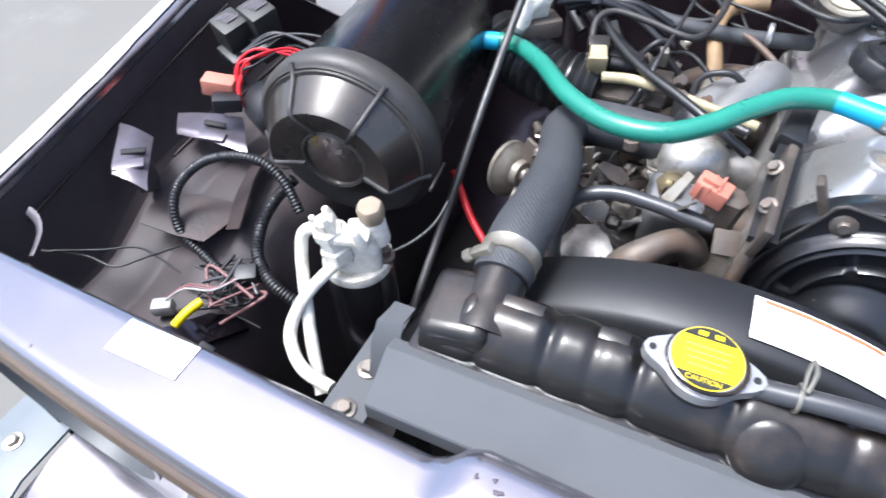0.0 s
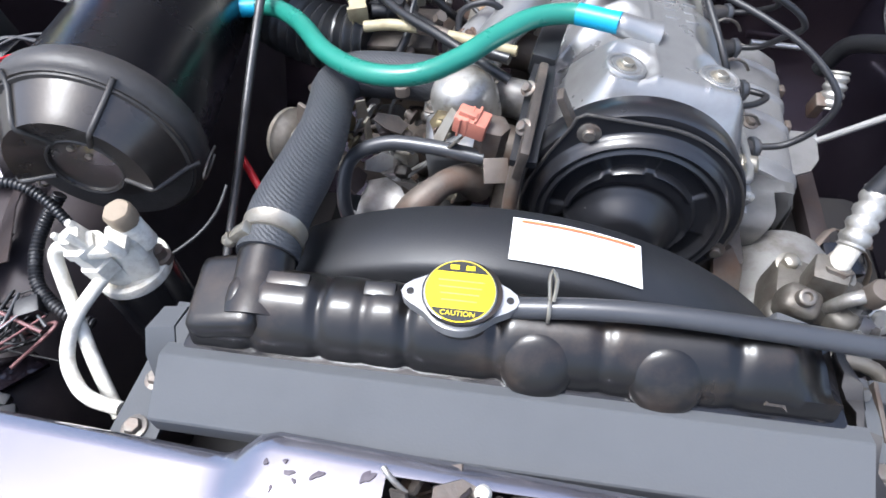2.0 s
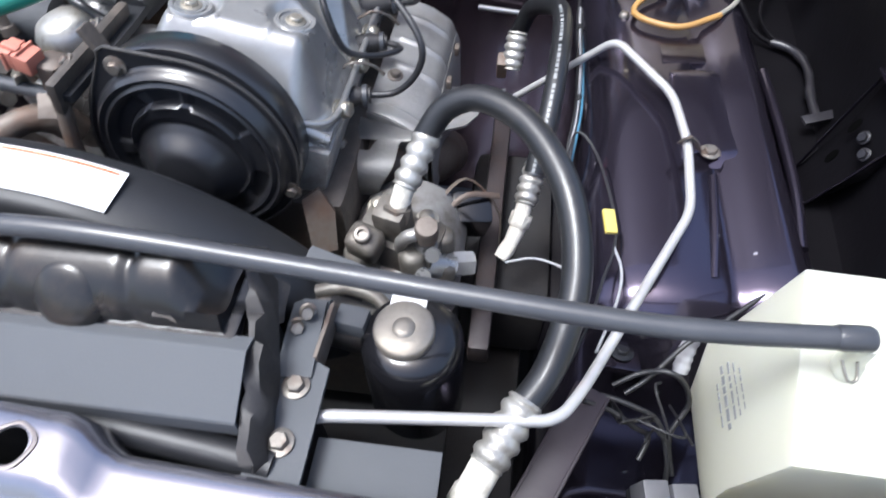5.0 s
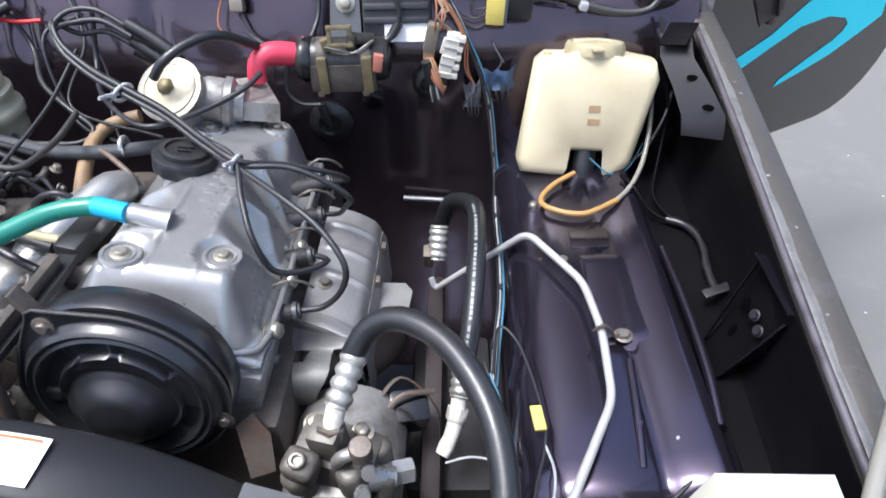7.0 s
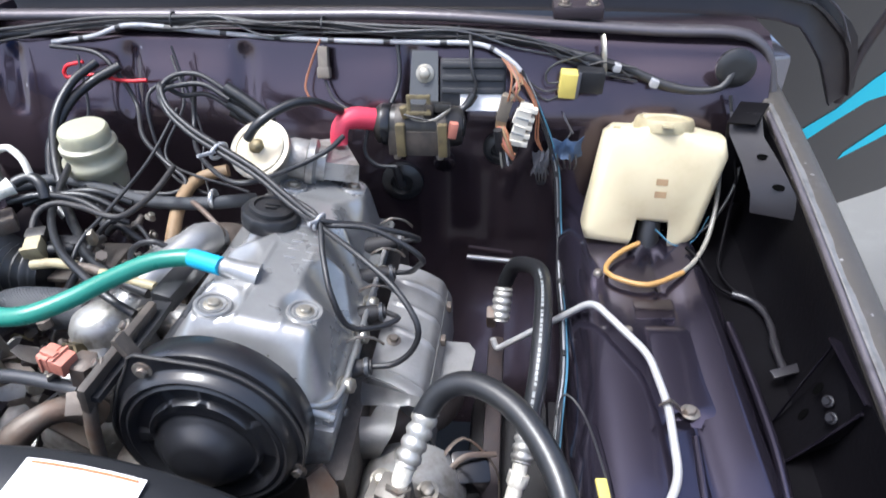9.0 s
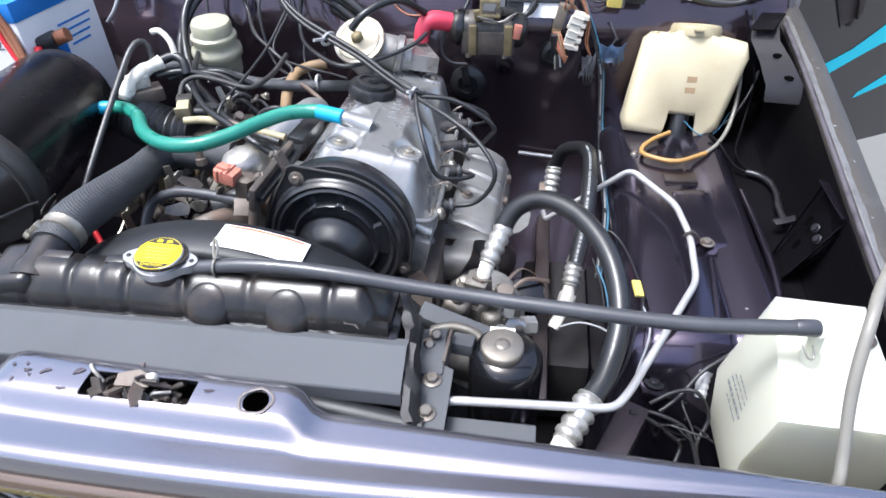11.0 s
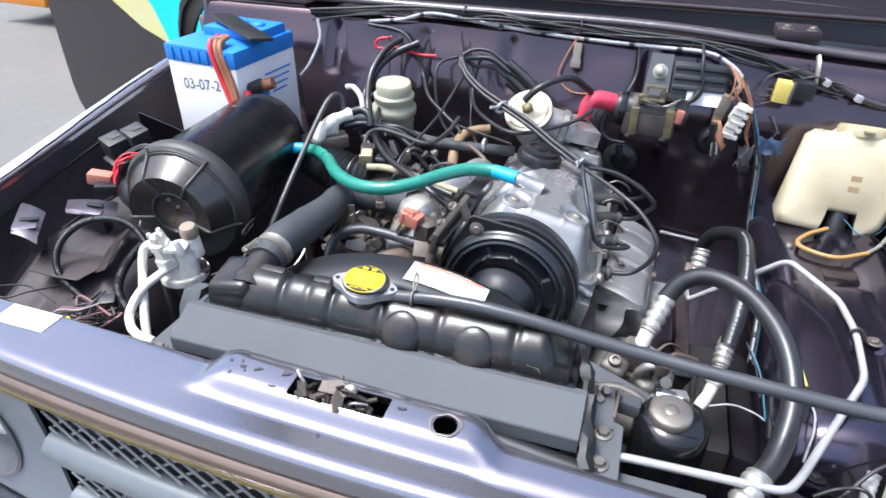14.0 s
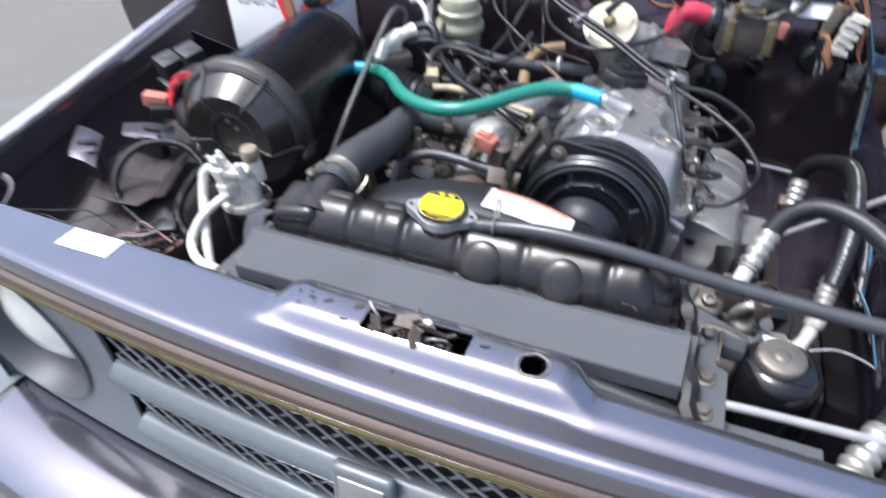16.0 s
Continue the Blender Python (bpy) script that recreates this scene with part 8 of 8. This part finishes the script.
solo("inner_seam", tube([(-0.574, 0.40, 0.880), (-0.573, 0.30, 0.880), (-0.574, 0.20, 0.880), (-0.574, 0.17, 0.878)], 0.0032, 8, flat=0.6), rusty_sheet, "dirty folded brown seam on the dusty inner fender", "seam")
solo("torn_sheet", sheet([[(-0.540, 0.078, 0.874), (-0.500, 0.080, 0.871), (-0.468, 0.086, 0.868)], [(-0.545, 0.100, 0.877), (-0.505, 0.106, 0.876), (-0.460, 0.116, 0.869)], [(-0.540, 0.122, 0.874), (-0.508, 0.136, 0.874), (-0.460, 0.143, 0.870)]], 0.0012), rusty_sheet, "torn brown rusty sheet on the inner fender", "sheet")
solo("bent_flap", sheet([[(-0.486, 0.194, 0.878), (-0.474, 0.150, 0.876), (-0.458, 0.108, 0.868)], [(-0.470, 0.210, 0.890), (-0.456, 0.160, 0.890), (-0.436, 0.106, 0.880)]], 0.0012), rusty_sheet, "bent grey-brown sheet flap beside the loom", "sheet")
cl1 = thing("corrugated_loom", "black corrugated cable loom in a loop", "cable loom", "corrugated looms")
ring = lambda s: 1 + 0.10 * math.sin(s * 2 * math.pi / 0.0036)
part("tube", tube([(-0.385, 0.14, 0.89), (-0.405, 0.152, 0.91), (-0.428, 0.156, 0.925), (-0.455, 0.148, 0.932), (-0.482, 0.133, 0.928), (-0.503, 0.115, 0.91), (-0.506, 0.098, 0.89), (-0.496, 0.087, 0.868), (-0.473, 0.083, 0.85), (-0.451, 0.078, 0.84)], 0.0048, 10, step=0.0009, radius=ring), black_plastic, cl1)
cl2 = thing("corrugated_loom", "black corrugated cable loom hanging down", "cable loom", "corrugated looms")
part("tube", tube([(-0.41, 0.17, 0.90), (-0.426, 0.15, 0.88), (-0.427, 0.125, 0.868), (-0.417, 0.10, 0.856), (-0.392, 0.083, 0.845), (-0.365, 0.08, 0.83)], 0.0060, 10, step=0.0009, radius=ring), black_plastic, cl2)
for (x, y, z) in ((-0.575, 0.310, 0.945), (-0.548, 0.330, 0.955)):
    rl = thing("relay", "black plastic relay on the inner fender", "relay", "relays")
    part("case", box((0.034, 0.032, 0.034), pose(x, y, z + 0.008, 10, 10, -20), 0.003), relay_dark, rl)
    part("base", box((0.036, 0.034, 0.022), pose(x + 0.004, y - 0.004, z - 0.018, 10, 10, -20), 0.002), black_plastic, rl)
    for k in range(4):
        part("print_bar", box((0.003, 0.016, 0.0004), pose(x - 0.008 + 0.005 * k, y - 0.002, z + 0.026, 10, 10, -20), 0), grey_panel, rl)
oc2 = thing("wire_plug", "orange and grey wiring plugs with red wires", "connector")
part("orange_shell", box((0.034, 0.020, 0.018), pose(-0.532, 0.228, 0.943, 0, 10, 20), 0.003), salmon, oc2)
part("grey_shell", box((0.030, 0.018, 0.016), pose(-0.515, 0.215, 0.934, 0, 10, 40), 0.003), black_plastic, oc2)
for k in range(4):
    part("wire", tube([(-0.516 + 0.004 * k, 0.236, 0.945), (-0.516 + 0.006 * k, 0.246 - 0.004 * k, 0.962 + 0.003 * (k % 2)), (-0.500 + 0.004 * k, 0.260 - 0.007 * k, 0.974 - 0.005 * (k % 2)), (-0.475, 0.275 + 0.006 * k, 0.965), (-0.44, 0.29, 0.95)], 0.0015, 8), red_wire if k < 3 else dark_wire, oc2)
part("wire", tube([(-0.502, 0.221, 0.928), (-0.508, 0.23, 0.945), (-0.500, 0.246, 0.966)], 0.0026, 8), red_wire, oc2)
hn = thing("horn_can", "grey plastic round motor beside the filter", "motor")
part("can", lathe([(0.020, -0.03), (0.026, -0.022), (0.026, 0.018), (0.018, 0.026)], axis((-0.470, 0.232, 0.925), (-0.42, 0.20, 0.935)), 24), grey_plastic, hn)
for k in range(7):
    rr_ = random.Random(90 + k)
    cable("loose_wire", "thin loose black wire by the relays", [(-0.52, 0.26, 0.965), (-0.49 + rr_.uniform(-0.02, 0.02), 0.30, 0.97), (-0.45, 0.315 + rr_.uniform(-0.02, 0.02), 0.965), (-0.41, 0.32, 0.95)], 0.0018, dark_wire, group="loose wires by the relays") if k < 3 else None
cable("bare_wire", "thin bare wire lying on the fender", [(-0.587, 0.005, 0.887), (-0.555, 0.022, 0.876), (-0.527, 0.026, 0.868), (-0.509, 0.045, 0.868), (-0.493, 0.078, 0.86)], 0.0012, dark_wire, group="bare wires")
cable("bare_wire", "thin bare wire lying on the fender", [(-0.577, 0.009, 0.887), (-0.543, 0.033, 0.878), (-0.517, 0.054, 0.87), (-0.477, 0.054, 0.852)], 0.0012, dark_wire, group="bare wires")
ms = thing("wire_splice", "tangle of spliced pink and grey wires", "wiring")
rr_ = random.Random(7)
for k in range(22):
    c = Vector((-0.432, 0.062, 0.842))
    pts = [c + Vector((rr_.gauss(0, 0.020), rr_.gauss(0, 0.020), rr_.gauss(0, 0.010))) for _ in range(3)]
    part("wire", tube(pts, rr_.choice((0.0009, 0.0012, 0.0018)), 8), rr_.choice((dark_wire, dark_wire, dark_wire, dark_wire, grey_rubber, grey_rubber, pink_wire_mat)), ms)
for k in range(3):
    part("pink_wire", tube([(-0.476, 0.026 + 0.003 * k, 0.842), (-0.452, 0.036 + 0.003 * k, 0.86), (-0.427, 0.044 + 0.002 * k, 0.86), (-0.415, 0.066, 0.858)], 0.0010, 8), pink_wire_mat if k else white_wire, ms)
part("yellow_sleeve", tube([(-0.447, 0.006, 0.842), (-0.442, 0.02, 0.848), (-0.436, 0.035, 0.85)], 0.0045, 8), yellow, ms)
part("white_plug", box((0.020, 0.014, 0.014), pose(-0.478, 0.022, 0.835, 0, 0, 30), 0.003), white_wire, ms)
part("plug", box((0.022, 0.018, 0.018), pose(-0.415, 0.078, 0.850, 10, 0, 30), 0.003), black_plastic, ms)
solo("strap_bracket", prism([(-0.018, -0.04), (0.018, -0.04), (0.018, 0.04), (-0.018, 0.04)], -0.002, 0.002, pose(-0.435, 0.02, 0.822, -20, 0, -25), 0.001), paint_bay, "dark painted metal strap behind the panel", "bracket")
sp = thing("small_plugs", "grey broken wiring plugs on the strap", "connector")
for k in range(3):
    part("plug", box((0.016, 0.010, 0.012), pose(-0.418 + 0.012 * k, 0.005 - 0.010 * k, 0.82, 10 * k, 20, 30 * k), 0.002), grey_plastic, sp)
cable("drier_wire", "thin black wire beside the drier", [(-0.283, 0.115, 0.895), (-0.262, 0.14, 0.90), (-0.249, 0.16, 0.91), (-0.245, 0.18, 0.92)], 0.0018, dark_wire)

# right front corner: beam, loops of wire, relays, plug
cbm = thing("corner_beam", "dark purple-brown diagonal brace behind the panel", "brace")
bd = Vector((0.374, -0.030, 0.832)) - Vector((0.414, 0.052, 0.836))
bmx2 = Matrix.Translation((0.394, 0.011, 0.834)) @ bd.to_track_quat("Y", "Z").to_matrix().to_4x4()
part("web", box((0.023, 0.112, 0.004), bmx2, 0.0012), paint_dark, cbm)
part("flange", box((0.003, 0.112, 0.022), bmx2 @ pose(0.012, 0, -0.010), 0.001), paint_dark, cbm)
part("flange", box((0.003, 0.112, 0.022), bmx2 @ pose(-0.012, 0, -0.010), 0.001), paint_dark, cbm)
for pts in ([(0.434, 0.07, 0.83), (0.455, 0.078, 0.84), (0.475, 0.074, 0.85), (0.493, 0.068, 0.82), (0.482, 0.048, 0.80), (0.487, 0.025, 0.78)], [(0.425, 0.061, 0.83), (0.445, 0.056, 0.83), (0.468, 0.05, 0.82), (0.479, 0.03, 0.80), (0.482, 0.02, 0.78)],
            [(0.411, 0.05, 0.84), (0.433, 0.049, 0.83), (0.451, 0.043, 0.82), (0.466, 0.045, 0.80), (0.46, 0.03, 0.79)], [(0.549, 0.145, 0.872), (0.509, 0.115, 0.86), (0.485, 0.10, 0.85), (0.462, 0.08, 0.83), (0.445, 0.069, 0.82)]):
    cable("wire_loop", "black wires looping in the front corner", pts, 0.0021, dark_wire, "wire", "wire loops in the corner")
for k in range(4):
    rr_ = random.Random(130 + k)
    c = Vector((0.455, 0.05, 0.82))
    cable("tangled_wire", "thin tangled black wire in the corner", [c + Vector((rr_.uniform(-0.035, 0.035), rr_.uniform(-0.04, 0.04), rr_.uniform(-0.03, 0.02))) for _ in range(4)], rr_.uniform(0.0009, 0.0016), dark_wire, "wire", "tangled wires")
tp = thing("taped_plug", "white taped cable end with print", "connector")
part("sleeve", tube([(0.494, 0.112, 0.838), (0.491, 0.104, 0.830), (0.489, 0.094, 0.818)], 0.0064, 12, step=0.002, radius=lambda s: 1 + 0.10 * math.sin(s * 900)), white_wire, tp)
for (x, y, z) in ((0.468, 0.002, 0.788), (0.488, 0.001, 0.790), (0.446, -0.012, 0.778), (0.497, -0.018, 0.786)):
    rl = thing("relay", "faded grey plastic relay in the front corner", "relay", "corner relays")
    part("case", box((0.019, 0.024, 0.032), pose(x, y, z, 8, 4, 8), 0.002), relay_grey, rl)
    part("socket", box((0.022, 0.027, 0.012), pose(x, y, z - 0.020, 8, 4, 8), 0.002), black_plastic, rl)
ff = thing("fender_bolt", "black bolt on a pressed fender foot", "bolt")
part("foot", box((0.03, 0.034, 0.006), pose(0.444, 0.104, 0.815, -14, 6, 0), 0.002), paint_bay, ff)
part("bolt", hexbolt(pose(0.444, 0.105, 0.819, -14, 6, 0), 0.006, 0.004, 1.7), black_plastic, ff)
for k, (pts, mt) in enumerate((
        ([(0.390, 0.266, 0.84), (0.400, 0.235, 0.83), (0.403, 0.192, 0.82), (0.402, 0.171, 0.82)], blue_wire),
        ([(0.347, 0.195, 0.80), (0.371, 0.195, 0.81), (0.395, 0.189, 0.81), (0.404, 0.175, 0.815)], white_wire),
        ([(0.394, 0.273, 0.83), (0.399, 0.300, 0.868), (0.418, 0.279, 0.866), (0.432, 0.208, 0.866), (0.431, 0.172, 0.866), (0.422, 0.142, 0.864), (0.41, 0.099, 0.862), (0.392, 0.054, 0.87)], dark_wire),
        ([(0.431, 0.172, 0.866), (0.436, 0.15, 0.866), (0.432, 0.123, 0.864), (0.415, 0.075, 0.868)], white_wire),
        ([(0.385, 0.28, 0.84), (0.394, 0.24, 0.835), (0.398, 0.20, 0.825)], dark_wire))):
    cable("signal_wire", {blue_wire: "thin blue wire by the hose", white_wire: "thin white taped wire by the pipe"}.get(mt, "thin black wire along the inner fender"), pts, 0.0012, mt, "wire", "signal wires")
solo("yellow_tag", box((0.010, 0.022, 0.004), pose(0.427, 0.195, 0.871, 10, 10, 10), 0.001), pale_yellow, "yellow tape tag on a wire", "tag")
cable("crossing_wire", "thin black wire from the bottle to the bay", [(0.541, 0.56, 0.905), (0.583, 0.565, 0.886), (0.616, 0.59, 0.922), (0.632, 0.625, 0.956), (0.621, 0.65, 0.994), (0.612, 0.66, 1.03)], 0.0022, dark_wire)
cable("blue_wire", "pale blue wire at the washer pump", [(0.525, 0.555, 0.895), (0.55, 0.545, 0.878), (0.575, 0.555, 0.88), (0.595, 0.58, 0.90)], 0.0010, blue_wire)
fl = thing("fender_loom", "black taped wire loom lying in the fender gutter", "wiring")
part("wire", tube([(0.618, 0.640, 0.985), (0.625, 0.605, 0.940), (0.622, 0.590, 0.905), (0.612, 0.560, 0.880), (0.600, 0.520, 0.866), (0.606, 0.488, 0.862), (0.616, 0.474, 0.861)], 0.0020, 8), gutter_shade, fl)
part("wire", tube([(0.560, 0.530, 0.886), (0.571, 0.509, 0.884), (0.588, 0.486, 0.866), (0.604, 0.474, 0.861), (0.618, 0.466, 0.861)], 0.0024, 8), gutter_shade, fl)
part("loom", tube([(0.606, 0.474, 0.861), (0.622, 0.464, 0.862), (0.631, 0.446, 0.863), (0.632, 0.417, 0.864), (0.626, 0.385, 0.865), (0.624, 0.352, 0.866)], 0.0042, 10, radius=lambda s: 1 + 0.14 * math.sin(s * 210) + 0.1 * math.sin(s * 77)), bracket_paint, fl)
part("end_clip", box((0.030, 0.010, 0.003), pose(0.622, 0.344, 0.872, 8, -6, 18), 0.001), bracket_paint, fl, "bent metal clip")
fb = thing("fender_bracket", "dark grey bracket with holes on the fender", "bracket")
part("plate", sheet([[(0.606, 0.628, 1.022), (0.634, 0.606, 1.030)], [(0.606, 0.612, 1.000), (0.636, 0.585, 1.010)], [(0.610, 0.560, 0.987), (0.642, 0.530, 1.000)], [(0.614, 0.522, 0.970), (0.646, 0.485, 0.990)], [(0.616, 0.516, 0.950), (0.648, 0.477, 0.966)]], 0.002), bracket_paint, fb)
part("top_plate", box((0.034, 0.040, 0.003), pose(0.622, 0.615, 1.0265, 20, -12, -38), 0.001), gutter_shade, fb)
part("back", box((0.040, 0.012, 0.11), pose(0.628, 0.625, 0.955, -8, 0, 6), 0.003), gutter_shade, fb)
for q in ((0.627, 0.553, 1.001), (0.632, 0.503, 0.9905)):
    part("hole", lathe([(0.0050, 0), (0.0050, 0.0006)], axis(q, (q[0] - 0.05, q[1] - 0.12, q[2] + 0.20)) @ Matrix.Diagonal((1.3, 0.8, 1, 1)), 14), hole_black, fb)
cable("drain_tube", "translucent grey tube curling over the tank", [(0.535, -0.064, 0.890), (0.5352, -0.062, 0.925), (0.536, -0.052, 0.941), (0.534, -0.030, 0.982), (0.5355, -0.015, 1.009), (0.542, 0.004, 1.030), (0.556, 0.032, 1.036), (0.580, 0.068, 1.040), (0.622, 0.12, 1.030), (0.672, 0.17, 1.008), (0.715, 0.21, 0.965), (0.735, 0.225, 0.88)], 0.0045, clear_tube, "hose")
cable("spring_clip", "wire spring clip on the overflow hose", [(0.520, 0.028, 0.975), (0.524, 0.020, 0.968), (0.530, 0.022, 0.966), (0.528, 0.028, 0.974)], 0.0009, zinc, "clip")

# hood latch in the front panel
hl = thing("hood_latch", "greasy dirty hood latch in the panel opening", "latch")
part("base", bx(-0.046, 0.034, -0.078, -0.046, 0.912, 0.922, 0.002), iron, hl)
for k in range(30):
    rr_ = random.Random(200 + k)
    p = Vector((rr_.uniform(-0.040, 0.030), rr_.uniform(-0.070, -0.046), rr_.uniform(0.928, 0.954)))
    tone = rr_.choice((iron, grime, iron, rusty_sheet, alu_dirty))
    if k % 3 == 0:
        part("plate", prism([(-0.010, -0.003), (0.002, -0.005), (0.011, -0.001), (0.008, 0.005), (-0.006, 0.006)], -0.0012, 0.0012, pose(*p, rr_.uniform(-50, 50), rr_.uniform(-40, 40), rr_.uniform(-90, 90)), 0.0008), tone, hl)
    elif k % 3 == 1:
        part("lever", tube([p, p + Vector((rr_.uniform(-0.012, 0.012), rr_.uniform(-0.004, 0.006), 0.006)), p + Vector((rr_.uniform(-0.02, 0.02), rr_.uniform(-0.006, 0.006), rr_.uniform(0.0, 0.014)))], rr_.uniform(0.0014, 0.0028), 8), tone, hl)
    else:
        part("pivot", lathe([(0.0048, 0), (0.0048, 0.003), (0.0030, 0.004), (0.0030, 0.008), (0.0018, 0.009)], pose(*p, rr_.uniform(-30, 30), rr_.uniform(-30, 30), 0), 10), tone, hl)
part("hook_plate", prism([(-0.012, -0.004), (0.014, -0.006), (0.018, 0.002), (0.006, 0.009), (-0.010, 0.006)], -0.0015, 0.0015, pose(-0.012, -0.056, 0.952, 24, 8, 14), 0.001), iron, hl)
part("spring", tube([(-0.01 + 0.004 * math.cos(a), -0.054 + 0.004 * math.sin(a), 0.938 + 0.0008 * a) for a in [0.5 * k for k in range(30)]], 0.0011, 5), zinc, hl)
part("cable_nipple", lathe([(0.004, 0), (0.005, 0.006), (0.003, 0.009)], pose(0.004, -0.051, 0.947, 10, 0, 0), 12), white_metal, hl)
part("hook", tube([(-0.052, -0.046, 0.954), (-0.048, -0.050, 0.953), (-0.043, -0.053, 0.949), (-0.037, -0.056, 0.944)], 0.0018, 8), alu_dirty, hl)
# flat white square lying just above the panel's skin
solo("white_patch", sheet([[(x, y, panel_h(x, y) + 0.0024) for y in (-0.070, -0.056, -0.042)] for x in (-0.40, -0.37, -0.335)], 0.0003), white_label, "flat white square on the front panel", "tape")
for sx in (-1, 1):
    solo("panel_screw", hexbolt(pose(sx * 0.600, -0.040, 0.9395), 0.005, 0.003), zinc, "zinc screw at the front panel corner", "screw", "panel screws")
solo("corner_bracket", tube([(-0.585, 0.016, 0.930), (-0.573, 0.013, 0.928), (-0.560, 0.003, 0.924), (-0.551, -0.018, 0.918)], 0.0045, 8, flat=0.3), paint_edge, "curved grey bracket behind the panel corner", "bracket")
# engine bay small bolts and clips on the wheelhouse
for k, (x, y) in enumerate(((0.452, 0.50), (0.475, 0.40), (0.545, 0.36), (0.53, 0.34))):
    solo("stud", lathe([(0.006, 0), (0.005, 0.004), (0.003, 0.005)], pose(x, y, 0.868 - 0.004), 12), bolt_steel, "small dull stud on the inner fender", "stud", "fender studs")
# parts low in the bay that fill its depth, the box in unlit black
lb = thing("steering_box", "near-black steering box and dirty bracket below the hoses", "steering box")
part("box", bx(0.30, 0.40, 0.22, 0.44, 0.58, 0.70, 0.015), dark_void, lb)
part("rail", bx(0.318, 0.340, 0.14, 0.52, 0.70, 0.73, 0.006), rusty_sheet, lb)
part("black_box", box((0.040, 0.034, 0.05), pose(0.306, 0.268, 0.775, 20, 6, 12), 0.005), gloss_black, lb, "glossy black sensor box")
part("box_clip", tube([(0.286, 0.25, 0.80), (0.305, 0.262, 0.812), (0.335, 0.275, 0.80)], 0.003, 8, flat=0.4), iron, lb)
part("strap", tube([(0.27, 0.25, 0.80), (0.30, 0.285, 0.81), (0.335, 0.265, 0.79), (0.34, 0.25, 0.75)], 0.004, 6, flat=0.3), iron, lb)
fan = thing("cooling_fan", "dark cooling fan behind the radiator", "fan")
part("hub", lathe([(0.035, -0.02), (0.04, 0.02), (0.02, 0.03)], axis((0.04, 0.14, 0.75), (0.04, 0.0, 0.75)), 20), iron, fan)
for k in range(6):
    part("blade", box((0.15, 0.05, 0.003), axis((0.04, 0.125, 0.75), (0.04, 0.0, 0.75)) @ pose(0, 0, 0, 0, 0, 60 * k) @ pose(0.10, 0, 0, 25, 0, 0), 0.001), black_plastic, fan)
